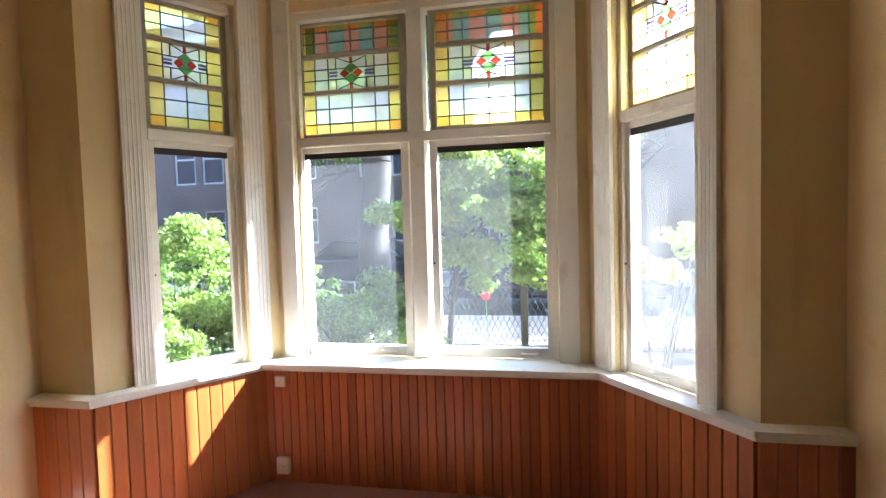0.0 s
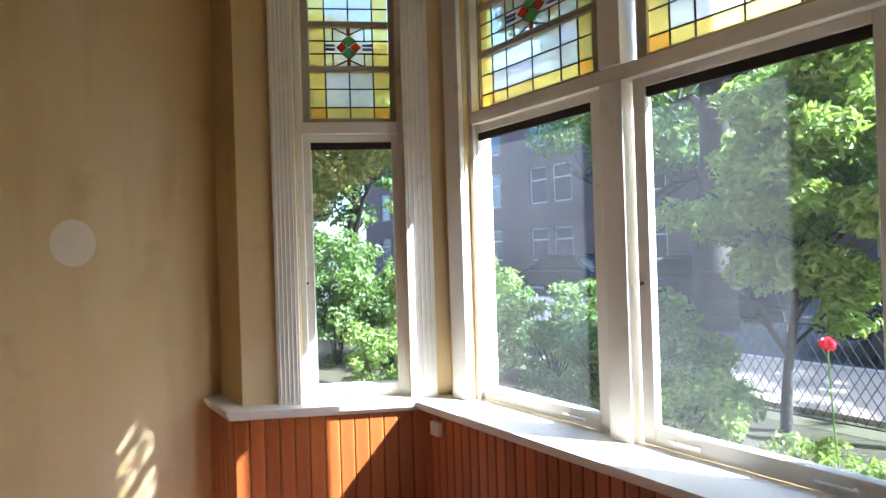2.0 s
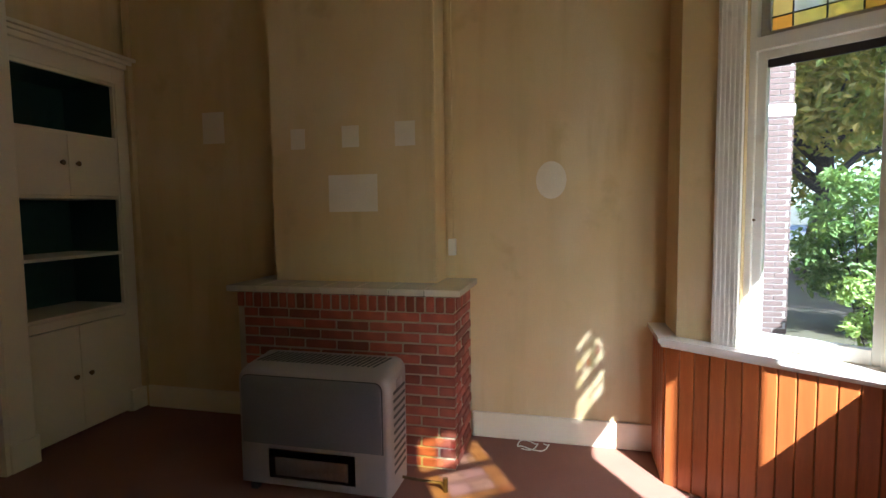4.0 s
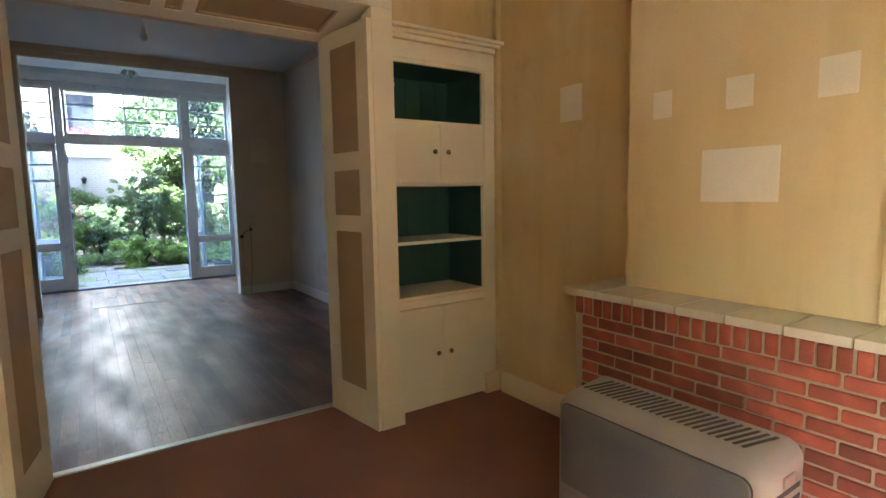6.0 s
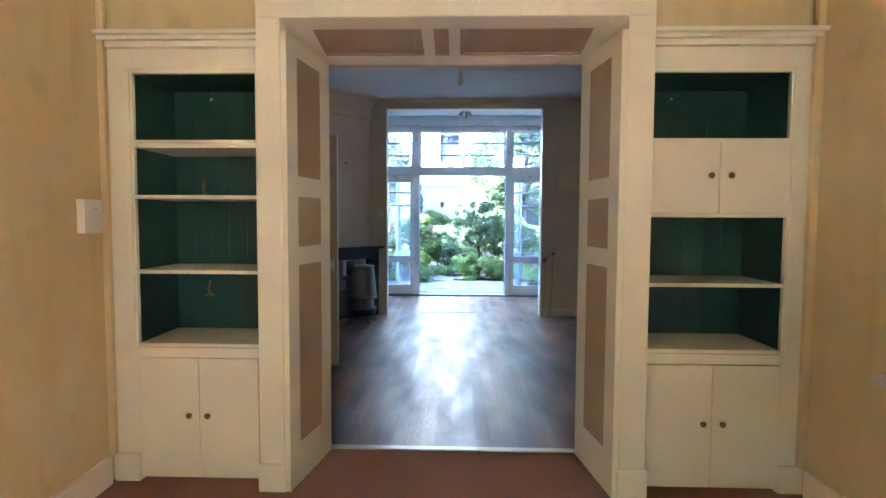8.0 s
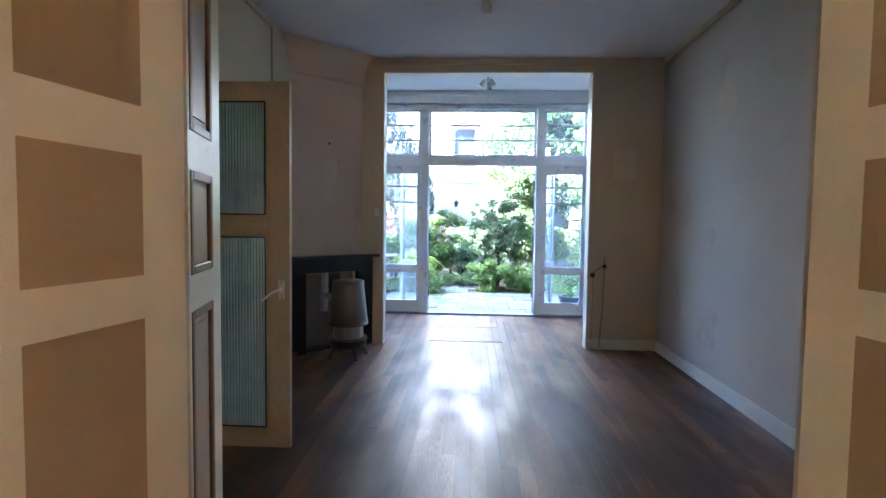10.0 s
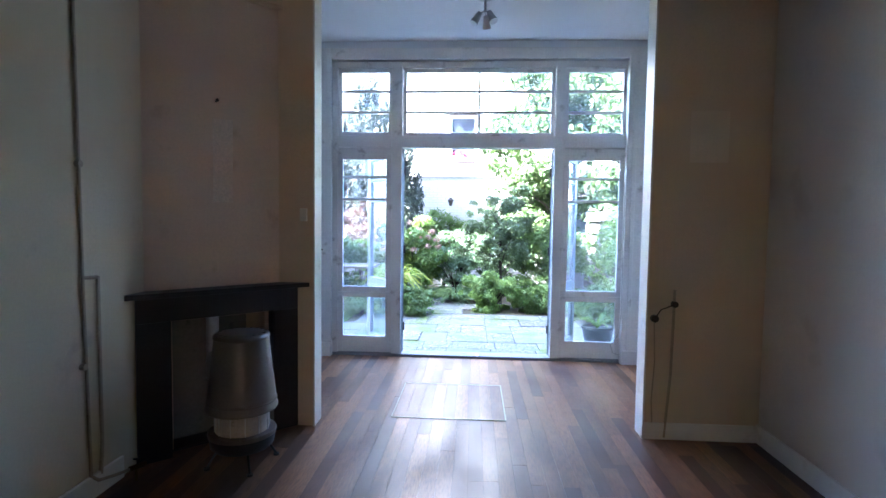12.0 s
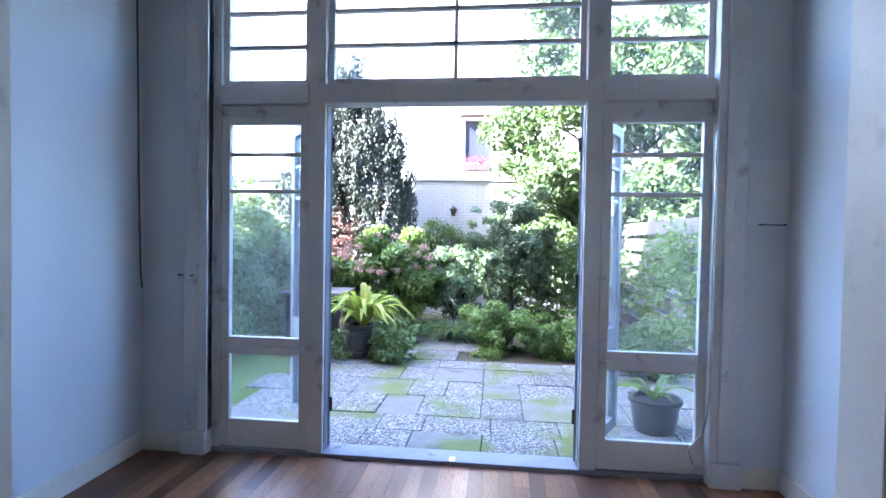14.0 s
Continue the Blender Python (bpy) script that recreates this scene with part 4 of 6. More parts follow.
# ---- open door with reeded glass ----
door = thing("door_1", "open cream door with two reeded glass panes", "door", "", S, at=Matrix.Translation((1.78, -3.80, 0)))
DI = door.matrix_world.inverted()
DY0, DY1 = -3.82, -3.78
D0, D1 = 0.935, 1.79
boxes_part("leaf", M_DOOR, door, [(D0, 1.098, DY0, DY1, 0.012, 2.50), (1.768, D1, DY0, DY1, 0.012, 2.50), (1.098, 1.768, DY0, DY1, 2.37, 2.50), (1.098, 1.768, DY0, DY1, 1.465, 1.61), (1.098, 1.768, DY0, DY1, 0.012, 0.15)], 0.003, DI)
for z0, z1 in ((0.15, 1.465), (1.61, 2.37)):
    bm = bmesh.new()
    k = 150
    xs = np.linspace(1.10, 1.766, k)
    front = [[bm.verts.new((x, -3.80 + 0.0035 * math.sin(2 * math.pi * (x - 1.1) / 0.021), z)) for z in (z0 + 0.002, z1 - 0.002)] for x in xs]
    for a, b in zip(front, front[1:]):
        bm.faces.new((a[0], b[0], b[1], a[1]))
    bmesh.ops.solidify(bm, geom=bm.faces[:], thickness=0.004)
    bmesh.ops.transform(bm, matrix=DI, verts=bm.verts)
    part("glass_pane", bm, M_RIB, door, "reeded greenish glass", True)
    boxes_part("glazing_bead", M_DARK, door, [(1.098, 1.108, DY1 - 0.004, DY1 + 0.006, z0, z1), (1.758, 1.768, DY1 - 0.004, DY1 + 0.006, z0, z1), (1.108, 1.758, DY1 - 0.004, DY1 + 0.006, z0, z0 + 0.01), (1.108, 1.758, DY1 - 0.004, DY1 + 0.006, z1 - 0.01, z1)], 0.002, DI, "dark brown glazing bead")
hnd = boxes_part("handle_plate", M_NICKEL, door, [(0.972, 1.012, DY1, DY1 + 0.005, 1.04, 1.17)], 0.002, DI, "nickel plate with its gleam in the pale colour")
bm = bmesh.new()
for z in (1.052, 1.158):
    cyl(bm, (0.992, DY1 + 0.004, z), (0.992, DY1 + 0.007, z), 0.005, seg=10)
cyl(bm, (0.992, DY1 + 0.004, 1.075), (0.992, DY1 + 0.0062, 1.075), 0.004, seg=10)
bmesh.ops.transform(bm, matrix=DI, verts=bm.verts)
part("screw", bm, M_DARK, hnd, "dark screw heads")
bm = bmesh.new()
cyl(bm, (0.992, DY1, 1.112), (0.992, DY1 + 0.05, 1.112), 0.009)
tube(bm, [(0.992, DY1 + 0.05, 1.112), (1.045, DY1 + 0.056, 1.090), (1.11, DY1 + 0.056, 1.035)], 0.008)
bmesh.ops.transform(bm, matrix=DI, verts=bm.verts)
part("lever", bm, M_NICKEL, hnd, "nickel lever handle", True)
boxes_part("frame", M_CREAM, door, [(1.792, 1.80, -3.86, -3.74, 0, 2.6)], 0.002, DI)

# ---- panelled leaf of the room doors, swung into the back room ----
leaf = thing("door_4", "open narrow folding door leaf with sunk tan panels", "door", "", S)
LM = plane_from((0.60, -1.86, 0.0), (0.115, -0.46, 0), (0, 0, 1))
LW, LH = 0.468, 2.61
PANS = [(0.065, 0.342, 0.25, 1.285), (0.065, 0.342, 1.402, 1.738), (0.065, 0.342, 1.862, 2.52)]
bm = bmesh.new()
zs = [0.015, 0.25, 1.285, 1.402, 1.738, 1.862, 2.52, LH]
for c, d in zip(zs, zs[1:]):
    if any(abs(p[2] - c) < 1e-6 for p in PANS):
        box(bm, 0, 0.065, -0.02, 0.02, c, d)
        box(bm, 0.342, LW, -0.02, 0.02, c, d)
    else:
        box(bm, 0, LW, -0.02, 0.02, c, d)
bmesh.ops.remove_doubles(bm, verts=bm.verts, dist=1e-5)
bmesh.ops.transform(bm, matrix=LM, verts=bm.verts)
part("leaf_frame", bm, M_CREAM, leaf)
for u0, u1, z0, z1 in PANS:
    boxes_part("panel", M_TANPANEL, leaf, [(u0, u1, -0.008, 0.008, z0, z1), (u0 + 0.055, u1 - 0.055, -0.014, 0.014, z0 + 0.055, z1 - 0.055)], 0.0, LM, "sunk tan-brown panel")
    for s in (-1, 1):
        e = 0.03
        boxes_part("moulding", M_VARNISH, leaf, [(u0, u0 + e, 0.008 * s, 0.024 * s, z0, z1), (u1 - e, u1, 0.008 * s, 0.024 * s, z0, z1), (u0 + e, u1 - e, 0.008 * s, 0.024 * s, z0, z0 + e), (u0 + e, u1 - e, 0.008 * s, 0.024 * s, z1 - e, z1)], 0.006, LM, "varnished brown moulding")

# ---- corner chimney breast with black mantelpiece ----
NOOK = Matrix.Translation((1.783, -6.038, 0)) @ Matrix.Rotation(math.atan2(-0.697, -0.717), 4, "Z")
solid("wall_corner_chimney", M_BREAST, [(-0.15, 0.31, 0.17, 0.75, 0, H2), (0.97, 1.30, 0.17, 0.75, 0, H2), (0.31, 0.97, 0.17, 0.75, 0.93, H2), (0.31, 0.97, 0.45, 0.75, 0, 0.93)], "diagonal corner chimney breast in beige plaster", "wall", S, m=NOOK)
bm = bmesh.new()
cove = [(0.17, 3.262), (0.142, 3.262), (0.136, 3.275), (0.142, 3.290), (0.150, 3.296)] + [(0.150 - 0.185 * (1 - math.cos(a)), 3.296 + 0.27 * math.sin(a)) for a in np.linspace(0.12, math.pi / 2, 12)] + [(-0.050, 3.566), (-0.050, 3.598), (0.17, 3.598)]
prism(bm, [(v_, z_) for v_, z_ in cove], -0.03, 1.12, NOOK @ Matrix(((0, 1, 0, 0), (1, 0, 0, 0), (0, 0, 1, 0), (0, 0, 0, 1))))
tagged(finish(new("trim_chimney_cornice", bpy.data.meshes.new("trim_chimney_cornice")), bm, M_CREAMWALL, True), "deep hollow plaster cove on the corner chimney", "trim", "", S)
bm = bmesh.new()
cyl(bm, (0.62, 0.17, 2.495), (0.62, 0.135, 2.50), 0.006, m=NOOK)
cyl(bm, (0.62, 0.138, 2.50), (0.62, 0.132, 2.50), 0.012, m=NOOK)
tagged(finish(new("picture_nail", bpy.data.meshes.new("picture_nail")), bm, M_DARK), "dark nail stuck in the chimney plaster", "nail")
mant = thing("mantelpiece", "black painted stone mantelpiece across the room corner", "mantelpiece", at=NOOK)
boxes_part("shelf", M_BLACK, mant, [(0, 1.313, 0, 0.168, 1.12, 1.155)], 0.006)
boxes_part("frieze", M_BLACK, mant, [(0.07, 1.24, 0.065, 0.168, 0.95, 1.12)], 0.004)
boxes_part("jamb", M_BLACK, mant, [(0.07, 0.28, 0.065, 0.168, 0, 0.95)], 0.004)
boxes_part("jamb", M_BLACK, mant, [(1.00, 1.24, 0.065, 0.168, 0, 0.95)], 0.004)
boxes_part("back_panel", M_HEARTH, mant, [(0.30, 0.98, 0.36, 0.38, 0.0, 0.94)], 0.002, None, "grey board closing the hearth")
boxes_part("hearth_slab", M_BLACK, mant, [(0.05, 1.26, 0.16, 0.36, 0.0, 0.012)], 0.003, None, "dark hearth slab")

stove = thing("gas_stove", "brown-grey enamel gas stove with a tapering hood on legs", "stove", at=Matrix.Translation((1.127, -6.262, 0)))


def turned(name, profile, material, label="", parent=None, seg=40):
    bm = bmesh.new()
    lathe(bm, profile, seg)
    return part(name, bm, material, parent, label, True)


turned("base_ring", [(0.10, 0.115), (0.185, 0.12), (0.205, 0.14), (0.212, 0.185), (0.205, 0.205), (0.10, 0.21)], M_BLACK, "black enamel base", stove)
turned("fender_ring", [(0.200, 0.205), (0.218, 0.208), (0.222, 0.222), (0.216, 0.236), (0.200, 0.238)], M_STOVE, "brown steel ring", stove)
turned("burner_window", [(0.168, 0.212), (0.172, 0.225), (0.172, 0.385), (0.165, 0.39)], M_MICA, "pale mica window band", stove)
for k in range(12):
    a = 2 * math.pi * k / 12
    c, s_ = math.cos(a), math.sin(a)
    bm = bmesh.new()
    cyl(bm, (0.175 * c, 0.175 * s_, 0.236), (0.175 * c, 0.175 * s_, 0.385), 0.0035, seg=6)
    part("guard_rod", bm, M_STEEL, stove)
hood = turned("hood", [(0.170, 0.378), (0.225, 0.380), (0.232, 0.388), (0.232, 0.402), (0.226, 0.412), (0.222, 0.440), (0.200, 0.640), (0.178, 0.845), (0.176, 0.862)], M_STOVE, "", stove)
turned("hood_seam", [(0.2245, 0.432), (0.2275, 0.436), (0.2265, 0.444), (0.2225, 0.446)], M_STOVE, "thin pressed seam", hood)
turned("top_plate", [(0.176, 0.858), (0.182, 0.864), (0.182, 0.876), (0.172, 0.888), (0.12, 0.898), (0.03, 0.902), (0.002, 0.902)], M_STOVE, "slightly domed metal lid", stove)
for k in range(20):
    a = 2 * math.pi * k / 20
    bm = bmesh.new()
    box(bm, 0.140, 0.166, -0.004, 0.004, 0.8935, 0.8965, m=Matrix.Rotation(a, 4, "Z"))
    part("lid_slot", bm, M_BLACK, stove)
for a in (0.62, 2.19, 3.76, 5.33):
    bm = bmesh.new()
    c, s_ = math.cos(a), math.sin(a)
    tube(bm, [(0.15 * c, 0.15 * s_, 0.13), (0.19 * c, 0.19 * s_, 0.07), (0.225 * c, 0.225 * s_, 0.012)], 0.008)
    cyl(bm, (0.225 * c, 0.225 * s_, 0.0), (0.225 * c, 0.225 * s_, 0.014), 0.020)
    part("leg", bm, M_BLACK, stove, "black splayed leg", True)
bm = bmesh.new()
tube(bm, [(0.366, -0.318, 0.47), (0.366, -0.318, 0.95)], 0.043, 18)
tube(bm, [(0.12, -0.10, 0.66), (0.366, -0.318, 0.66)], 0.036, 16)
part("flue_pipe", bm, M_STEEL, stove, "aluminium flue pipe", True)
for z in (0.48, 0.60, 0.72):
    bm = bmesh.new()
    lathe(bm, [(0.043, z - 0.008), (0.048, z - 0.006), (0.048, z + 0.006), (0.043, z + 0.008)], 18, Matrix.Translation((0.366, -0.318, 0)))
    part("flue_collar", bm, M_STEEL, stove, "pressed pipe collar", True)

# ---- pipes, switch and cables ----
bm = bmesh.new()
tube(bm, [(1.786, -5.665, 3.58), (1.786, -5.668, 2.85), (1.786, -5.69, 1.31), (1.786, -5.72, 0.14), (1.77, -5.76, 0.10)], 0.0095)
for z_ in (2.9, 1.95, 0.8):
    cyl(bm, (1.80, -5.68, z_), (1.772, -5.68, z_), 0.018)
tube(bm, [(1.786, -5.69, 1.31), (1.786, -5.81, 1.30), (1.786, -5.815, 0.30), (1.786, -5.80, 0.12)], 0.011)
tube(bm, [(1.77, -5.76, 0.10), (1.735, -5.86, 0.085), (1.70, -5.93, 0.085)], 0.010)
tagged(finish(new("gas_pipe", bpy.data.meshes.new("gas_pipe")), bm, M_PIPE, True), "painted gas pipes down the wall to the stove", "pipe")
tap = thing("gas_tap", "dark brass gas tap at the end of the pipe", "tap", at=Matrix.Translation((1.68, -5.965, 0.0)))
bm = bmesh.new()
cyl(bm, (0.02, 0.035, 0.085), (-0.03, -0.05, 0.085), 0.017)
cyl(bm, (0.0, 0.0, 0.0), (0.0, 0.0, 0.085), 0.010)
part("body", bm, M_BRASS, tap, "", True)
bm = bmesh.new()
cyl(bm, (-0.005, -0.01, 0.09), (-0.005, -0.01, 0.13), 0.008)
box(bm, -0.035, 0.025, -0.016, -0.004, 0.125, 0.135, bevel=0.003)
part("lever", bm, M_DARK, tap, "dark lever")
wall_box("wall_switch", Matrix.Translation((0.917, -6.92, 1.69)) @ Matrix.Rotation(math.pi, 4, "Z"), 0.055, 0.10, 0.03, "oval ivory switch beside the wide opening", 0, "switch")
bm = bmesh.new()
cyl(bm, (-1.80, -6.92, 0.938), (-1.80, -6.885, 0.938), 0.028)
cyl(bm, (-1.945, -6.92, 1.05), (-1.945, -6.885, 1.05), 0.024)
tube(bm, [(-1.80, -6.895, 0.938), (-1.84, -6.885, 1.01), (-1.945, -6.89, 1.05)], 0.0045)
tagged(finish(new("flex_outlet", bpy.data.meshes.new("flex_outlet")), bm, M_DARK, True), "dark round bakelite outlets joined by a flex", "socket")
bm = bmesh.new()
tube(bm, [(-1.945, -6.905, 1.16), (-1.935, -6.908, 0.5), (-1.90, -6.905, 0.02)], 0.010)
tube(bm, [(-1.80, -6.908, 0.93), (-1.815, -6.912, 0.6), (-1.80, -6.912, 0.3), (-1.815, -6.908, 0.02)], 0.005)
tagged(finish(new("conduit", bpy.data.meshes.new("conduit")), bm, M_PIPE, True), "painted conduit down the wall", "pipe")
bm = bmesh.new()
box(bm, -2.595, -2.425, GY + 0.12, GY + 0.128, 1.704, 1.711, bevel=0.002)
for x in (-2.58, -2.44):
    cyl(bm, (x, GY + 0.12, 1.708), (x, GY + 0.145, 1.708), 0.006)
tagged(finish(new("curtain_hook_rail", bpy.data.meshes.new("curtain_hook_rail")), bm, M_DARK), "small dark hook rail on the wall", "hook rail")

bm = bmesh.new()
tube(bm, [(-2.148, -9.03, 2.3), (-2.143, -9.025, 1.4), (-2.148, -9.025, 0.6), (-2.14, -9.04, 0.45), (-2.13, -9.085, 0.33)], 0.006)
tube(bm, [(-2.13, -9.085, 0.33), (-2.05, -9.09, 0.22), (-2.08, -9.09, 0.12), (-2.14, -9.085, 0.10)], 0.006)
tagged(finish(new("loose_cable", bpy.data.meshes.new("loose_cable")), bm, M_STEEL, True), "loose grey cable hanging down the door casing", "cable")
bm = bmesh.new()
tube(bm, [(1.515, -9.058, 1.287), (1.39, -9.03, 1.289)], 0.004)
for x, y_ in ((1.51, -9.058), (1.395, -9.03)):
    cyl(bm, (x, y_ - 0.004, 1.288), (x, y_ + 0.022, 1.288), 0.007)
tagged(finish(new("door_hook", bpy.data.meshes.new("door_hook")), bm, M_DARK, True), "small dark hook on the door casing", "hook")
bm = bmesh.new()
tube(bm, [(1.788, -8.972, 3.30), (1.786, -8.985, 2.60), (1.788, -8.995, 2.04), (1.782, -9.002, 1.60), (1.786, -9.016, 1.30), (1.778, -9.02, 1.19)], 0.006)
tube(bm, [(1.786, -8.99, 2.10), (1.774, -8.985, 1.86), (1.784, -8.998, 1.62)], 0.005)
tagged(finish(new("hanging_cord", bpy.data.meshes.new("hanging_cord")), bm, M_SLATE_CORD, True), "limp grey cord hanging in the room corner", "cord")
solid("wall_mark_corner", M_BLUEPALE, [(-2.606, -2.36, GY + 0.1195, GY + 0.1215, 1.712, 2.115)], "paler rectangle on the blue-grey wall", "wall mark", S)

# ---- lamps ----
spot = thing("ceiling_spotlight", "chrome ceiling spotlight with three heads on a rose", "ceiling lamp", at=Matrix.Translation((-0.485, -7.87, H3)))
bm = bmesh.new()
lathe(bm, [(0.07, 0.0), (0.068, -0.02), (0.03, -0.035), (0.012, -0.04), (0.012, -0.14)], 20)
part("rose", bm, M_STEEL, spot, "", True)
for a in (0.3, 2.4, 4.5):
    c, s = math.cos(a), math.sin(a)
    bm = bmesh.new()
    cyl(bm, (0.012 * c, 0.012 * s, -0.13), (0.06 * c, 0.06 * s, -0.16), 0.006)
    cyl(bm, (0.05 * c, 0.05 * s, -0.15), (0.11 * c, 0.11 * s, -0.25), 0.024, 0.040)
    part("spot_head", bm, M_STEEL, spot, "chrome lamp head", True)
bm = bmesh.new()
tube(bm, [(-0.30, 0.05, -0.02), (0, 0, -0.006), (0.30, 0.06, -0.02)], 0.006)
part("arm", bm, M_WHITE, spot, "thin wire arm")
pend = thing("bulb_holder", "bare bulb hanging from the back-room ceiling", "ceiling lamp", at=Matrix.Translation((-0.381, -4.455, H2)))
bm = bmesh.new()
lathe(bm, [(0.045, 0), (0.045, -0.012), (0.01, -0.03)], 16)
tube(bm, [(0, 0, -0.02), (0, 0, -0.27)], 0.004)
part("cord", bm, M_PLASTIC, pend)
bm = bmesh.new()
lathe(bm, [(0.018, -0.26), (0.018, -0.31), (0.034, -0.36), (0.036, -0.385), (0.02, -0.415), (0.003, -0.42)], 16)
part("bulb", bm, M_PLASTIC, pend, "unlit white bulb", True)

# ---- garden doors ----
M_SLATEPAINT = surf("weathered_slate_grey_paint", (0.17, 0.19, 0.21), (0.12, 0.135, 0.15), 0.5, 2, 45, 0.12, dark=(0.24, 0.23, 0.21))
M_SILLPAINT = surf("worn_blue_grey_sill_paint", (0.26, 0.27, 0.29), (0.19, 0.20, 0.215), 0.6, 3, 45, 0.2, dark=(0.12, 0.11, 0.10))
gd = thing("window_garden_front", "weathered white garden door frame with side lights and fanlights", "window", "", S)
Y0, Y1 = GY - 0.06, GY + 0.06
XA, XB = 1.30, -2.235
posts = [(1.235, XA, Y0, Y1, 0, 3.53), (XB, -2.17, Y0, Y1, 0, 3.53), (0.455, 0.575, Y0, Y1 + 0.015, 0.03, 3.53), (-1.455, -1.345, Y0, Y1 + 0.015, 0.03, 3.53)]
for a, b in ((1.235, 0.575), (0.455, -1.345), (-1.455, -2.17)):
    posts.append((b, a, Y0, Y1, 3.45, 3.53))
    posts.append((b, a, Y0, Y1 + 0.03, 2.52, 2.655))
each_part("frame_bar", M_GREYWHITE, gd, posts, 0.006)
# added strips darken the bright jambs, standing in for the open leaves' edges
each_part("leaf_edge_strip", M_SLATEPAINT, gd, [(0.449, 0.4535, Y0 - 0.004, Y1 - 0.01, 0.032, 2.515), (-1.3435, -1.339, Y0 - 0.004, Y1 - 0.01, 0.032, 2.515)], 0.0, None, "added dark strip standing in for the open leaf's edge")
boxes_part("door_sill", M_SILLPAINT, gd, [(XB, XA, Y0 - 0.06, Y1 + 0.02, -0.02, 0.03)], 0.006, None, "worn grey wooden sill")
boxes_part("sill_fitting", M_PLASTIC, gd, [(-0.50, -0.46, Y1 - 0.05, Y1 + 0.021, 0.03, 0.036)], 0.002, None, "small white fitting")
each_part("casing", M_GREYWHITE, gd, [(XA, 1.47, Y1, Y1 + 0.085, 0, 3.66), (-2.345, -2.157, Y1, Y1 + 0.085, 0, 3.66), (-2.157, XA, Y1, Y1 + 0.085, 3.53, 3.66)], 0.008)
each_part("casing_bead", M_GREYWHITE, gd, [(XA - 0.02, XA + 0.05, Y1 + 0.086, Y1 + 0.105, 0.17, 3.60), (-2.258, -2.206, Y1 + 0.086, Y1 + 0.105, 0.17, 3.60)], 0.008)
boxes_part("plinth_block", M_GREYWHITE, gd, [(XA - 0.01, 1.48, Y1, Y1 + 0.11, 0, 0.165)], 0.006)
boxes_part("plinth_block", M_GREYWHITE, gd, [(-2.352, -2.165, Y1 + 0.003, Y1 + 0.11, 0, 0.165)], 0.006)


def casement(x0, x1, z0, z1, uprights, rails, y, name="sash", stile=0.042, parent=gd, glass=M_HAZY, m=None, glaze=0.028, thick=0.05, paint=M_GREYWHITE):
    """A glazed sash with thin bars; uprights and rails are the centres of the bars."""
    bm = bmesh.new()
    for q in ((x0, x0 + stile, z0, z1), (x1 - stile, x1, z0, z1), (x0 + stile, x1 - stile, z0, z0 + stile), (x0 + stile, x1 - stile, z1 - stile, z1)):
        box(bm, q[0], q[1], y - thick / 2, y + thick / 2, q[2], q[3], bevel=0.005)
    for r in rails:
        box(bm, x0 + stile, x1 - stile, y - thick * 0.4, y + thick * 0.4, r - glaze / 2, r + glaze / 2, bevel=0.004)
    for u in uprights:
        box(bm, u - glaze / 2, u + glaze / 2, y - thick * 0.38, y + thick * 0.38, z0 + stile, z1 - stile, bevel=0.004)
    if m is not None:
        bmesh.ops.transform(bm, matrix=m, verts=bm.verts)
    s = part(name, bm, paint, parent)
    us = [x0 + stile, *uprights, x1 - stile]
    zs = [z0 + stile, *rails, z1 - stile]
    for a, b in zip(us, us[1:]):
        for c, d in zip(zs, zs[1:]):
            boxes_part("pane", glass, s, [(a, b, y - 0.002, y + 0.002, c, d)], 0, m).visible_shadow = False
    return s


ZR = [2.94, 3.185]
casement(0.580, 1.232, 2.66, 3.448, [], ZR, GY + 0.01)
casement(-1.340, 0.450, 2.66, 3.448, [-0.455], ZR, GY + 0.01)
casement(-2.165, -1.460, 2.66, 3.448, [], ZR, GY + 0.01)
for x0, x1 in ((0.580, 1.232), (-2.165, -1.460)):
    casement(x0, x1, 0.78, 2.44, [], [1.90, 2.165], GY + 0.035, stile=0.062)
    casement(x0, x1, 0.035, 0.775, [], [], GY + 0.03, stile=0.062, thick=0.045)
    boxes_part("bottom_board", M_GREYWHITE, gd, [(x0 + 0.06, x1 - 0.06, GY + 0.01, GY + 0.05, 0.09, 0.235)], 0.006)
    boxes_part("top_rail", M_GREYWHITE, gd, [(x0, x1, GY - 0.02, GY + 0.03, 2.441, 2.519)], 0.004)


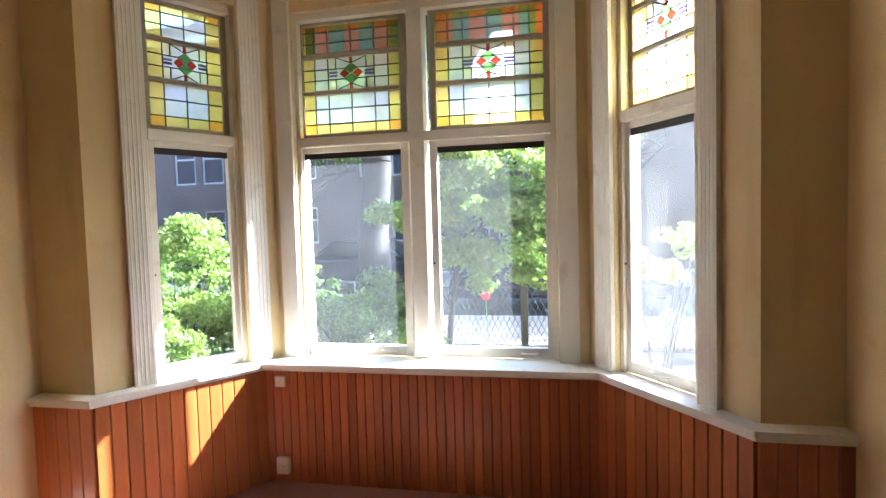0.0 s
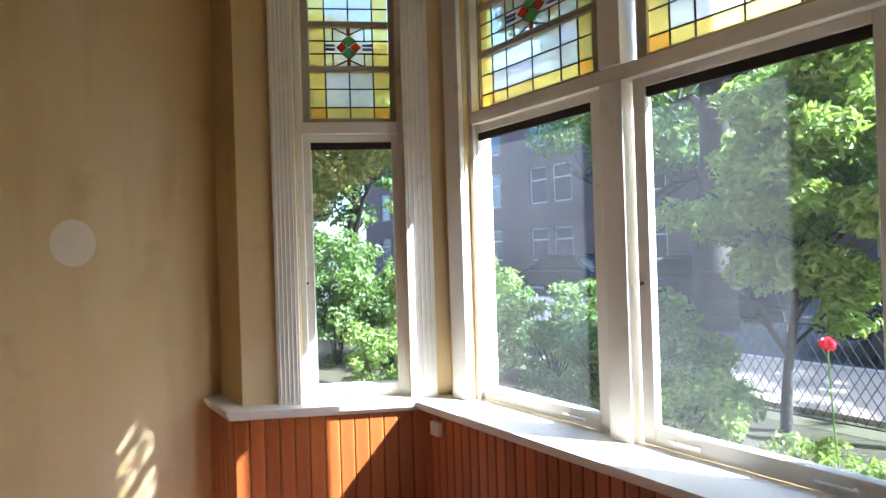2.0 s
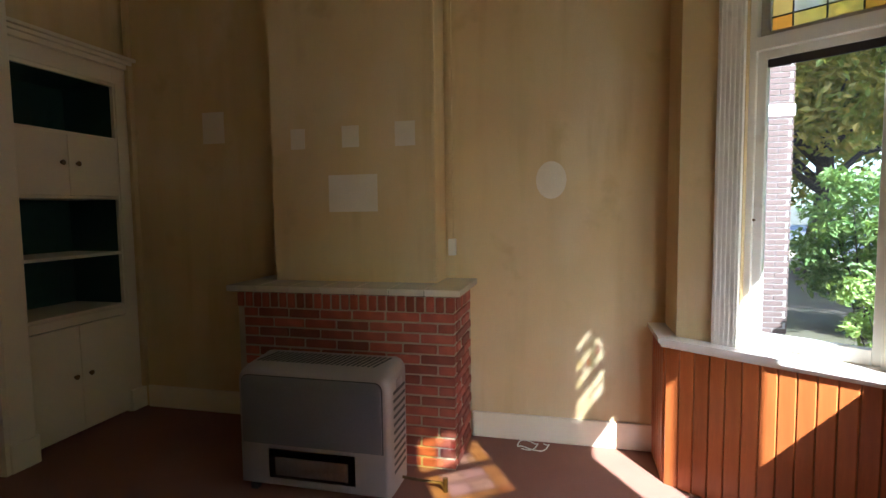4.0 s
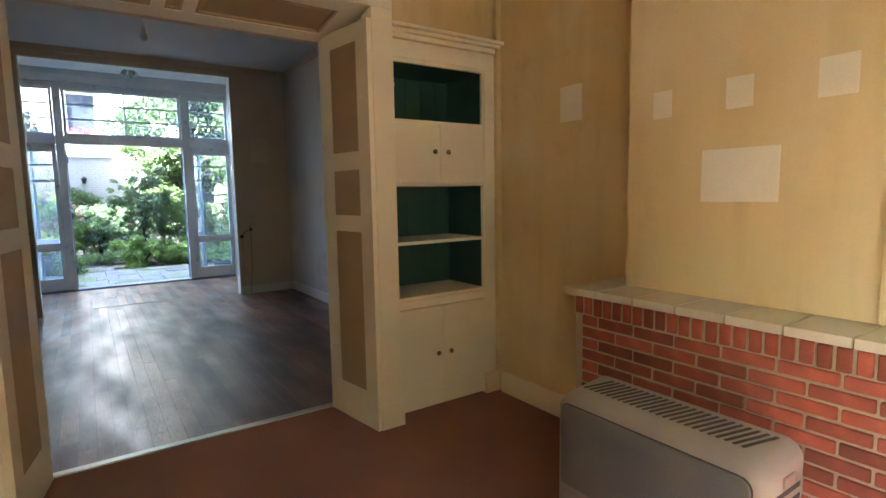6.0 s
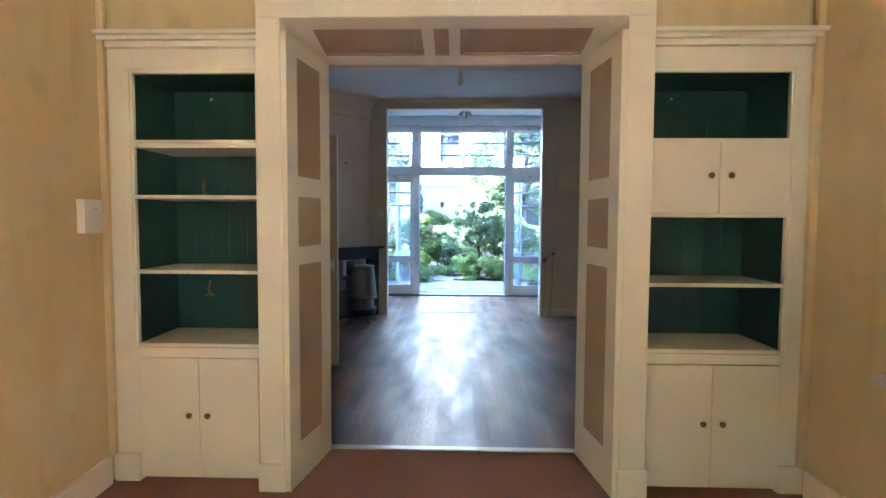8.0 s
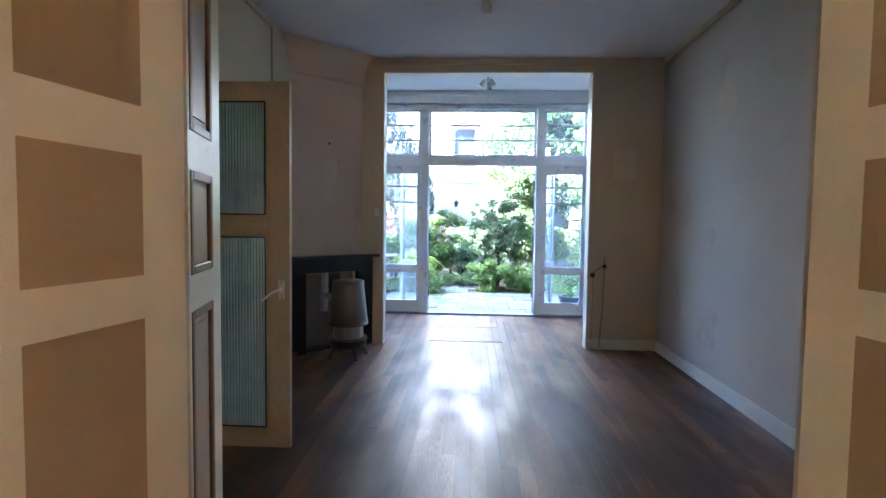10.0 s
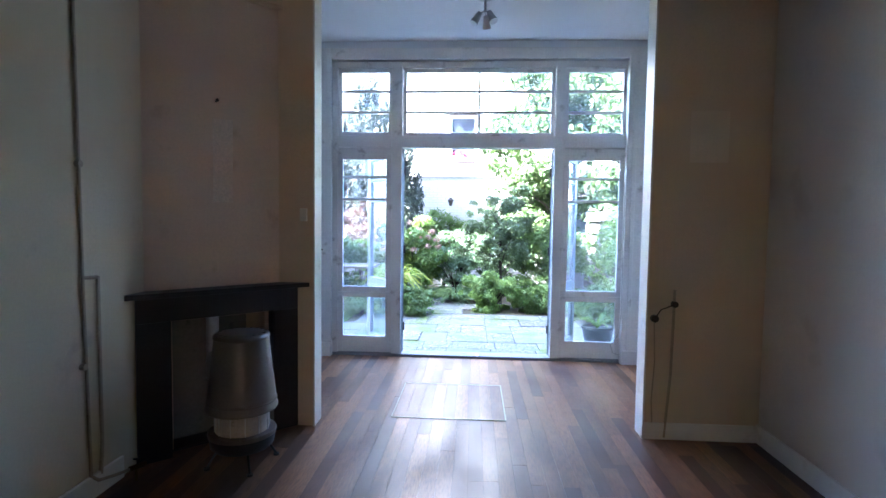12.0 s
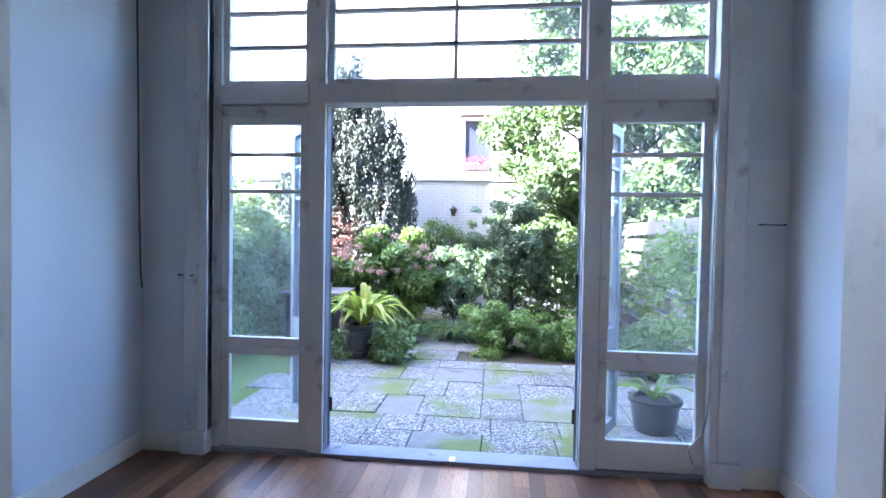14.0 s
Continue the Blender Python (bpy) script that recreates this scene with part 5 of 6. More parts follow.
def garden_leaf(name, hinge, turn, sign):
    """A glazed door leaf, hinged at x = hinge, swung outward by turn degrees from closed."""
    leaf = thing(name, "open weathered glazed garden door, swung outward", "door", "garden doors", S)
    m = Matrix.Translation((hinge, GY - 0.03, 0)) @ Matrix.Rotation(radians(turn), 4, "Z")
    w = 0.895
    a, b = (0, w) if sign > 0 else (-w, 0)
    s = 0.085
    casement(a, b, 0.80, 2.51, [], [1.90, 2.165], 0, stile=s, parent=leaf, m=m, name="upper_sash", paint=M_SLATEPAINT)
    casement(a, b, 0.04, 0.80, [], [], 0, stile=s + 0.01, parent=leaf, m=m, name="lower_sash", paint=M_SLATEPAINT)
    for z in (0.35, 1.3, 2.25):
        bm = bmesh.new()
        x = a if sign > 0 else b
        cyl(bm, (x, 0.03, z - 0.05), (x, 0.03, z + 0.05), 0.010, m=m)
        part("hinge", bm, M_DARK, leaf)
    bm = bmesh.new()
    x = b - 0.04 if sign > 0 else a + 0.04
    box(bm, x - 0.015, x + 0.015, 0.025, 0.032, 1.0, 1.16, bevel=0.002, m=m)
    tube_pts = [m @ Vector((x, 0.03, 1.1)), m @ Vector((x, 0.07, 1.1)), m @ Vector((x - 0.09 * sign, 0.075, 1.1))]
    tube(bm, tube_pts, 0.008)
    part("handle", bm, M_DARK, leaf, "dark lever handle")


garden_leaf("door_2", 0.455, -(180 - 128 - 0) + 180 + 0, -1)
garden_leaf("door_3", -1.345, -118, 1)

# ---- floor hatch ----
hatch = thing("floor_hatch", "cellar hatch in the oak floor with a pale metal rim", "hatch", at=Matrix.Translation((-0.23, -7.62, 0.0)))
rim = 0.012
hx, hy = 0.485, 0.465
boxes_part("rim", M_TILE, hatch, [(-hx, hx, -hy, -hy + rim, 0, 0.006), (-hx, hx, hy - rim, hy, 0, 0.006), (-hx, -hx + rim, -hy + rim, hy - rim, 0, 0.006), (hx - rim, hx, -hy + rim, hy - rim, 0, 0.006)], 0.001, None, "pale metal rim")
for k in range(9):
    w = (2 * hx - 2 * rim) / 9
    boxes_part("board", M_FLOOR, hatch, [(-hx + rim + k * w + 0.0008, -hx + rim + (k + 1) * w - 0.0008, -hy + rim, hy - rim, -0.004, 0.004)])

# ---- outdoors: ground, garden ----
M_SOIL = surf("leafy_soil", (0.055, 0.042, 0.025), (0.075, 0.075, 0.03), 0.95, 0.9, 30, 0.6, dark=(0.03, 0.05, 0.015), depth=0.02)
def pebble_slab(name):
    """Washed-out concrete: small pale and dark pebbles in grey cement, with moss in patches."""
    m, n, l, p = nodes_of(name)
    pos = n.new("ShaderNodeNewGeometry").outputs["Position"]
    vo = n.new("ShaderNodeTexVoronoi")
    vo.inputs["Scale"].default_value = 62.0
    l.new(pos, vo.inputs["Vector"])
    tone = n.new("ShaderNodeSeparateColor")
    l.new(vo.outputs["Color"], tone.inputs[0])
    pebble = mix_of(n, l, tone.outputs[0], (0.055, 0.052, 0.045), (0.44, 0.42, 0.38))
    pebble = mix_of(n, l, ramp_of(n, l, vo.outputs["Distance"], 0.3, 0.75), pebble, (0.06, 0.058, 0.048))
    info = n.new("ShaderNodeObjectInfo")
    plain = mix_of(n, l, noise_of(n, l, 9.0, 6.0, None, True), (0.09, 0.088, 0.074), (0.18, 0.172, 0.148))
    col = mix_of(n, l, ramp_of(n, l, info.outputs["Random"], 0.72, 0.80), pebble, plain)
    col = mix_of(n, l, ramp_of(n, l, noise_of(n, l, 1.7, 9.0, None, True), 0.50, 0.64), col, (0.095, 0.115, 0.022))
    col = mix_of(n, l, ramp_of(n, l, noise_of(n, l, 3.3, 6.0, None, True), 0.56, 0.8), col, (0.05, 0.05, 0.035))
    hsv, r = n.new("ShaderNodeHueSaturation"), n.new("ShaderNodeMapRange")
    r.inputs["To Min"].default_value, r.inputs["To Max"].default_value = 0.88, 1.12
    l.new(info.outputs["Random"], r.inputs["Value"])
    l.new(r.outputs[0], hsv.inputs["Value"])
    l.new(col, hsv.inputs["Color"])
    l.new(hsv.outputs[0], p.inputs["Base Color"])
    p.inputs["Roughness"].default_value = 0.85
    b = n.new("ShaderNodeBump")
    b.invert = True
    b.inputs["Strength"].default_value, b.inputs["Distance"].default_value = 0.8, 0.006
    l.new(vo.outputs["Distance"], b.inputs["Height"])
    l.new(b.outputs[0], p.inputs["Normal"])
    return m


M_SLAB = pebble_slab("washed_concrete_slab")
M_ROAD = surf("grey_asphalt", (0.055, 0.055, 0.058), (0.07, 0.068, 0.065), 0.85, 0.5, 80, 0.5)
M_PAVE = surf("sandy_paving", (0.33, 0.27, 0.21), (0.28, 0.23, 0.18), 0.85, 1.5, 60, 0.4)
M_WHITEBRICK = surf("whitewashed_brick", (0.62, 0.61, 0.59), (0.50, 0.49, 0.47), 0.85, 1.4, 60, 0.3, dark=(0.36, 0.36, 0.33), vary=0.08)
M_WHITEREND = surf("white_render", (0.78, 0.77, 0.74), (0.72, 0.71, 0.68), 0.85, 1.2, 30, 0.2)
M_DKBRICK = surf("dark_brown_brick", (0.115, 0.075, 0.06), (0.085, 0.055, 0.045), 0.85, 0.7, 25, 0.3, vary=0.2)
M_JOINT = surf("pale_joint", (0.42, 0.40, 0.38), (0.36, 0.34, 0.32), 0.9, 3, 60, 0.3)
M_SLATE = surf("dark_roof_tile", (0.08, 0.06, 0.055), (0.06, 0.05, 0.045), 0.7, 2, 30, 0.3)
M_FENCE = surf("grey_weathered_wood", (0.22, 0.19, 0.155), (0.17, 0.145, 0.12), 0.85, 2, 30, 0.3, stretch=(1, 6, 6))
M_BARK = surf("grey_bark", (0.060, 0.050, 0.042), (0.036, 0.030, 0.026), 0.9, 3, 25, 0.9, depth=0.02)
M_POT = surf("dark_glazed_pot", (0.02, 0.02, 0.024), (0.03, 0.028, 0.028), 0.3, 4, 30, 0.1)
M_CARBODY = surf("dark_blue_car_paint", (0.012, 0.015, 0.028), (0.015, 0.018, 0.032), 0.18, 1, 60, 0.0)
M_CARGLASS = surf("tinted_car_glass", (0.02, 0.025, 0.03), (0.02, 0.025, 0.03), 0.06, 1, 60, 0.0)
M_TYRE = surf("black_tyre", (0.015, 0.015, 0.015), (0.02, 0.02, 0.02), 0.8, 5, 60, 0.2)
M_PANE = surf("dark_window_pane", (0.03, 0.035, 0.045), (0.04, 0.045, 0.055), 0.08, 1, 30, 0.0)
L_BRIGHT = leaf_mat("bright_green_leaf", (0.15, 0.23, 0.05), (0.30, 0.37, 0.10), 0.45, 0.45)
L_MID = leaf_mat("mid_green_leaf", (0.065, 0.13, 0.03), (0.185, 0.26, 0.075), 0.45, 0.35)
L_DARK = leaf_mat("dark_glossy_leaf", (0.040, 0.072, 0.036), (0.11, 0.155, 0.08), 0.36, 0.15)
L_BLUE = leaf_mat("blue_green_leaf", (0.075, 0.13, 0.08), (0.16, 0.23, 0.14), 0.5, 0.25)
L_FERN = leaf_mat("yellow_green_frond", (0.25, 0.32, 0.04), (0.42, 0.40, 0.07), 0.5, 0.4)
L_CONIFER = leaf_mat("conifer_spray", (0.045, 0.085, 0.025), (0.095, 0.145, 0.045), 0.55, 0.2, (0.18, 0.26, 0.06))
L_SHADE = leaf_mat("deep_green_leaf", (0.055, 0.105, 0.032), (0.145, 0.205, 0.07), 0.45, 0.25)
L_WEEP = leaf_mat("grey_dark_leaf", (0.022, 0.036, 0.026), (0.060, 0.072, 0.052), 0.55, 0.12, (0.12, 0.14, 0.06))
L_AUTUMN = leaf_mat("yellowing_leaf", (0.16, 0.20, 0.04), (0.40, 0.28, 0.06), 0.5, 0.4)
L_PINK = leaf_mat("faded_pink_petal", (0.36, 0.19, 0.16), (0.44, 0.32, 0.24), 0.6, 0.3, (0.42, 0.27, 0.2))
L_RED = leaf_mat("red_petal", (0.70, 0.02, 0.05), (0.80, 0.05, 0.09), 0.5, 0.3, (0.8, 0.04, 0.07))

GZ = -0.12
bm = bmesh.new()
for x0, x1, y0, y1 in ((-600, 600, 4.0, 900), (-600, 600, -900, -9.24), (-600, -2.81, -9.24, 4.0), (2.0, 600, -9.24, 4.0), (-2.81, 2.0, 2.5, 4.0)):
    vs = [bm.verts.new(p + (GZ,)) for p in ((x0, y0), (x1, y0), (x1, y1), (x0, y1))]
    bm.faces.new(vs)
tagged(finish(new("ground", bpy.data.meshes.new("ground")), bm, M_SOIL), "dark leafy soil of the gardens", "ground", "", S)
solid("pavement", M_PAVE, [(-60, 60, 7.7, 9.9, GZ, GZ + 0.05)], "sunlit sandy paved footpath along the street", "pavement", S)
solid("road", M_ROAD, [(-60, 60, 10.02, 19.0, GZ, GZ + 0.012)], "grey asphalt street", "road", S)
solid("kerb", M_JOINT, [(-60, 60, 9.9, 10.02, GZ, GZ + 0.06), (-60, 60, 19.0, 19.12, GZ, GZ + 0.08)], "concrete kerb along the street", "kerb", S, bevel=0.01)


def foliage(name, parent, blobs, n, size, material, seed, gap=0.0, droop=0.0, label=""):
    """n folded leaves scattered through ellipsoids ((x, y, z), (rx, ry, rz)), denser towards the skin, with gaps."""
    rng = np.random.default_rng(seed)
    vol = np.array([r[0] * r[1] * r[2] for _, r in blobs]) ** 0.8
    pick = rng.choice(len(blobs), n, p=vol / vol.sum())
    c = np.array([b[0] for b in blobs])[pick]
    r = np.array([b[1] for b in blobs])[pick]
    d = rng.normal(size=(n, 3))
    d /= np.linalg.norm(d, axis=1)[:, None]
    rad = rng.random(n) ** 0.45
    p = c + d * r * rad[:, None]
    if gap:
        q = p * (2.6 / max(0.3, float(r.mean())))
        wave = np.sin(q[:, 0] * 1.7 + 1.3 * np.sin(q[:, 1] * 1.1)) * np.sin(q[:, 1] * 1.9 + 1.2 * np.sin(q[:, 2] * 1.3)) + 0.5 * np.sin(q[:, 2] * 2.3 + 1.5 * np.sin(q[:, 0] * 1.4))
        keep = wave * 0.5 > -gap - 0.22
        p, d = p[keep], d[keep]
        n = len(p)
    up = d * 0.6 + rng.normal(size=(n, 3)) * 0.7 + np.array([0, 0, 0.5])
    up /= np.linalg.norm(up, axis=1)[:, None]
    a = np.cross(up, rng.normal(size=(n, 3)))
    a[:, 2] -= droop
    a /= np.linalg.norm(a, axis=1)[:, None]
    b = np.cross(up, a)
    b /= np.linalg.norm(b, axis=1)[:, None] + 1e-9
    s = size * (0.6 + 0.8 * rng.random(n))[:, None]
    fold = up * s * 0.10
    v = np.stack([p - a * s * 0.5, p + b * s * 0.24 + fold, p + a * s * 0.5, p - b * s * 0.24 + fold], 1).reshape(-1, 3)
    k = np.arange(n)[:, None] * 4
    f = np.concatenate([k + [0, 1, 2], k + [0, 2, 3]], 0)
    me = bpy.data.meshes.new(name)
    me.from_pydata(v.tolist(), [], f.tolist())
    me.materials.append(material)
    ob = new(name, me)
    ob.parent = parent
    return tagged(ob, label, "", "", "stuff")


def limbs(name, parent, base, top, r, spread, count, material, seed):
    rng = random.Random(seed)
    bm = bmesh.new()
    base, top = Vector(base), Vector(top)
    pts = [base.lerp(top, k / 5) + Vector((rng.uniform(-1, 1), rng.uniform(-1, 1), 0)) * r * 0.5 * (k > 0) for k in range(6)]
    for k, (a, b) in enumerate(zip(pts, pts[1:])):
        cyl(bm, a, b, r * (1.15 - 0.13 * k), r * (1.15 - 0.13 * (k + 1)), 10)
    for k in range(count):
        s = pts[2].lerp(pts[5], rng.random())
        a = 2 * math.pi * (k + rng.random() * 0.6) / count
        e = s + Vector((math.cos(a), math.sin(a), rng.uniform(0.35, 1.1))) * spread * rng.uniform(0.6, 1.0)
        mid = s.lerp(e, 0.5) + Vector((0, 0, 0.12 * spread))
        cyl(bm, s, mid, r * 0.42, r * 0.25, 7)
        cyl(bm, mid, e, r * 0.25, r * 0.08, 6)
        for j in range(3):
            f = mid.lerp(e, 0.3 + 0.3 * j)
            g = f + Vector((rng.uniform(-1, 1), rng.uniform(-1, 1), rng.uniform(0.1, 0.9))) * spread * 0.4
            cyl(bm, f, g, r * 0.12, r * 0.04, 5)
    return part(name, bm, material, parent, "", True)


def clumps(center, radii, n, size, seed):
    rng = random.Random(seed)
    out = []
    for _ in range(n):
        d = Vector((rng.gauss(0, 1), rng.gauss(0, 1), rng.gauss(0, 1))).normalized() * (rng.random() ** 0.4)
        s = size * rng.uniform(0.35, 1.3)
        out.append(((center[0] + d.x * radii[0], center[1] + d.y * radii[1], center[2] + d.z * radii[2]), (s, s, s * 0.7)))
    return out


def bush(name, label, center, radii, n, size, material, seed, stems=8, clump=0.3, gap=0.12, droop=0.0, category="bush"):
    ob = thing(name, label, category, at=Matrix.Translation((center[0], center[1], GZ)))
    c = (0, 0, center[2] - GZ)
    bm = bmesh.new()
    rng = random.Random(seed)
    for k in range(stems):
        a = 2 * math.pi * k / stems
        e = Vector((math.cos(a) * radii[0] * rng.uniform(0.2, 0.7), math.sin(a) * radii[1] * rng.uniform(0.2, 0.7), c[2] + radii[2] * rng.uniform(-0.1, 0.5)))
        m_ = e * 0.5 + Vector((0, 0, 0.05))
        cyl(bm, (rng.uniform(-0.05, 0.05), rng.uniform(-0.05, 0.05), -0.02), m_, 0.012, 0.009, 6)
        cyl(bm, m_, e, 0.009, 0.004, 6)
    part("stem", bm, M_BARK, ob)
    foliage("leaves", ob, clumps(c, [q * 0.92 for q in radii], 64, clump * 0.72, seed), n, size, material, seed, gap, droop)
    return ob


def tree(name, label, base, trunk_top, r, crown, crown_r, n, size, material, seed, spread, count=9, clump_n=40, clump=0.8, gap=0.1, droop=0.0):
    ob = thing(name, label, "tree", at=Matrix.Translation(base))
    rel = lambda p: tuple(Vector(p) - Vector(base))
    limbs("trunk", ob, (0, 0, -0.05), rel(trunk_top), r, spread, count, M_BARK, seed)
    foliage("crown", ob, clumps(rel(crown), crown_r, clump_n, clump, seed), n, size, material, seed, gap, droop)
    return ob


# back garden
pav = thing("paving", "mossy washed concrete slabs of the garden terrace", "paving", "", S, at=Matrix.Translation((0, -11, GZ)))
slab_meshes = []
for w, d in ((0.594, 0.594), (0.594, 0.394), (0.394, 0.594), (0.394, 0.394)):
    bm = bmesh.new()
    box(bm, -w / 2, w / 2, -d / 2, d / 2, 0, 0.045, bevel=0.008)
    me = bpy.data.meshes.new("slab")
    bm.to_mesh(me)
    bm.free()
    me.materials.append(M_SLAB)
    slab_meshes.append(me)
rng = random.Random(4)
y = -9.34
row = 0
while y > -15.8:
    d = 0.4 if row % 4 == 1 else 0.6
    x = -3.35 + rng.uniform(0.0, 0.35)
    while x < 1.75:
        w = 0.4 if rng.random() < 0.38 else 0.6
        x += w
        mid = x - w / 2
        if (y < -12.35 and not -0.45 < mid < 0.85) or not -3.1 < mid < 1.75:
            continue
        ob = new("slab", slab_meshes[(1 if d == 0.4 else 0) + (2 if w == 0.4 else 0)])
        ob.matrix_world = Matrix.Translation((mid, y - d / 2, GZ - 0.012 + rng.uniform(-0.005, 0.005))) @ Euler((radians(rng.uniform(-0.5, 0.5)), radians(rng.uniform(-0.5, 0.5)), radians(rng.uniform(-0.5, 0.5)))).to_matrix().to_4x4()
        ob.parent = pav
        ob.matrix_parent_inverse = pav.matrix_world.inverted()
    y -= d
    row += 1

M_LAWN = surf("mossy_lawn", (0.10, 0.16, 0.025), (0.14, 0.19, 0.04), 0.95, 2.0, 120, 1.0, dark=(0.06, 0.09, 0.02), depth=0.02)
solid("ground_lawn", M_LAWN, [(1.78, 6.0, -14.2, -9.3, GZ, GZ + 0.02)], "mossy green lawn beside the terrace", "lawn", S)
gw = thing("wall_garden", "whitewashed brick garden wall with a coping", "garden wall", "", S)
WY = -16.8
boxes_part("core", M_JOINT, gw, [(-7, 8, WY - 0.2, WY - 0.012, GZ, 2.80)])
boxes_part("coping", M_WHITEREND, gw, [(-7, 8, WY - 0.24, WY + 0.04, 2.80, 2.90)], 0.01)
bm = bmesh.new()
for row in range(44):
    z = GZ + row * 0.066
    for k in range(46):
        x = -1.9 + k * 0.215 * 0.5 * 2 / 2 - (0.107 if row % 2 else 0)
        if -2.0 < x < 3.6 and k * 0.215 < 6.0:
            x = -1.9 + k * 0.215 - (0.107 if row % 2 else 0)
            if x > 3.4:
                continue
            box(bm, x + 0.005, x + 0.21, WY - 0.02, WY + 0.002 * ((row * 7 + k * 3) % 3), z + 0.004, z + 0.062)
part("brickwork", bm, M_WHITEBRICK, gw)["kind"] = "stuff"
lamp = thing("garden_wall_lamp", "small dark lantern on the garden wall", "lamp", at=Matrix.Translation((0.214, WY, 2.15)))
boxes_part("bracket", M_DARK, lamp, [(-0.02, 0.02, 0.0, 0.10, 0.02, 0.05)], 0.004)
bm = bmesh.new()
lathe(bm, [(0.03, -0.12), (0.075, 0.02), (0.085, 0.03), (0.01, 0.10)], 8, Matrix.Translation((0, 0.11, 0)))
part("lantern", bm, M_DARK, lamp)

hse = thing("white_house", "white rendered neighbouring house with a dark window", "house", at=Matrix.Translation((2, -26, 0)))
each_part("wall", M_WHITEREND, hse, ((-9, -2.45, -6, 1, GZ, 11.0), (-1.35, 7, -6, 1, GZ, 11.0), (-2.45, -1.35, -6, 1, GZ, 4.3), (-2.45, -1.35, -6, 1, 6.0, 11.0), (-2.45, -1.35, -6, 0.75, 4.3, 6.0)))
w = boxes_part("window", M_WHITEREND, hse, [(-2.45, -2.37, 0.80, 0.92, 4.3, 6.0), (-1.43, -1.35, 0.80, 0.92, 4.3, 6.0), (-2.37, -1.43, 0.80, 0.92, 4.3, 4.38), (-2.37, -1.43, 0.80, 0.92, 5.92, 6.0)])
boxes_part("pane", M_PANE, w, [(-2.37, -1.43, 0.84, 0.86, 4.38, 5.92)])
boxes_part("awning_board", M_SLATE, hse, [(-2.6, -1.2, 1.0, 1.3, 6.05, 6.12)], 0.01, None, "red-brown eave board")
bm = bmesh.new()
prism(bm, [(-9.3, 11.0), (7.3, 11.0), (7.3, 11.2), (-1, 15.0), (-9.3, 11.2)], -6.2, 1.1)
part("roof", bm, M_SLATE, hse)
boxes_part("window_box", M_DARK, hse, [(-2.4, -1.4, 1.0, 1.25, 4.05, 4.28)], 0.01)
foliage("flowers", hse, [((-1.9, 1.15, 4.4), (0.5, 0.16, 0.18))], 200, 0.09, L_RED, 91)

pot = thing("plant_pot", "dark glazed round garden pot standing on the slabs", "plant pot", at=Matrix.Translation((1.10, -12.5, GZ + 0.034)))
bm = bmesh.new()
lathe(bm, [(0.14, 0.0), (0.165, 0.05), (0.19, 0.18), (0.195, 0.30), (0.18, 0.40), (0.20, 0.42), (0.20, 0.46), (0.17, 0.46), (0.165, 0.41), (0.02, 0.40)], 28)
part("body", bm, M_POT, pot, "", True)
for z in (0.10, 0.33):
    bm = bmesh.new()
    lathe(bm, [(0.186, z), (0.199, z + 0.006), (0.199, z + 0.018), (0.186, z + 0.024)], 28)
    part("band", bm, M_POT, pot, "raised band")


def fronds(name, parent, n, length, material, seed, rise=1.0, width=0.05):
    rng = random.Random(seed)
    bm = bmesh.new()
    for k in range(n):
        a = 2 * math.pi * rng.random()
        ln = length * rng.uniform(0.6, 1.1)
        out, up = rng.uniform(0.35, 1.0), rise * rng.uniform(0.6, 1.1)
        prev = None
        side = Vector((-math.sin(a), math.cos(a), 0))
        for j in range(9):
            t = j / 8
            c = Vector((math.cos(a) * out * ln * t, math.sin(a) * out * ln * t, ln * (up * t - 0.75 * up * t * t * (0.6 + 0.6 * out))))
            wd = width * (math.sin(math.pi * min(1, 0.12 + 0.88 * t)) + 0.06) * (1.0 if j % 2 else 0.72)
            cur = (bm.verts.new(c - side * wd + Vector((0, 0, 0.012))), bm.verts.new(c), bm.verts.new(c + side * wd + Vector((0, 0, 0.012))))
            if prev:
                bm.faces.new((prev[0], prev[1], cur[1], cur[0]))
                bm.faces.new((prev[1], prev[2], cur[2], cur[1]))
            prev = cur
    ob = part(name, bm, material, parent)
    ob["kind"] = "stuff"
    return ob


fern = thing("fern", "yellow-green fern growing in the dark pot", "fern", at=Matrix.Translation((1.05, -12.5, GZ + 0.43)))
fronds("frond", fern, 80, 0.80, L_FERN, 5, 1.7, 0.05)
grass = thing("grass_clump", "arching pale green grass clump", "grass", at=Matrix.Translation((-0.05, -14.0, GZ)))
fronds("blade", grass, 220, 1.0, L_BLUE, 6, 1.0, 0.010)
tbl = thing("garden_table", "dark garden table with a thin pale top", "table", at=Matrix.Translation((2.05, -13.6, GZ)))
boxes_part("tabletop", M_FENCE, tbl, [(-0.45, 0.45, -0.45, 0.45, 0.79, 0.83)], 0.006)
for x in (-0.36, 0.36):
    for y_ in (-0.36, 0.36):
        boxes_part("leg", M_POT, tbl, [(x - 0.05, x + 0.05, y_ - 0.05, y_ + 0.05, 0.0, 0.79)], 0.006)

bush("ground_cover", "low green ground cover spreading over the slabs", (0.62, -12.45, 0.05), (0.45, 0.4, 0.20), 2600, 0.07, L_SHADE, 11, 5, 0.14, 0.0)
bush("ground_cover", "low green ground cover spreading over the slabs", (1.65, -12.5, 0.06), (0.5, 0.5, 0.20), 2600, 0.07, L_SHADE, 12, 5, 0.14, 0.0)
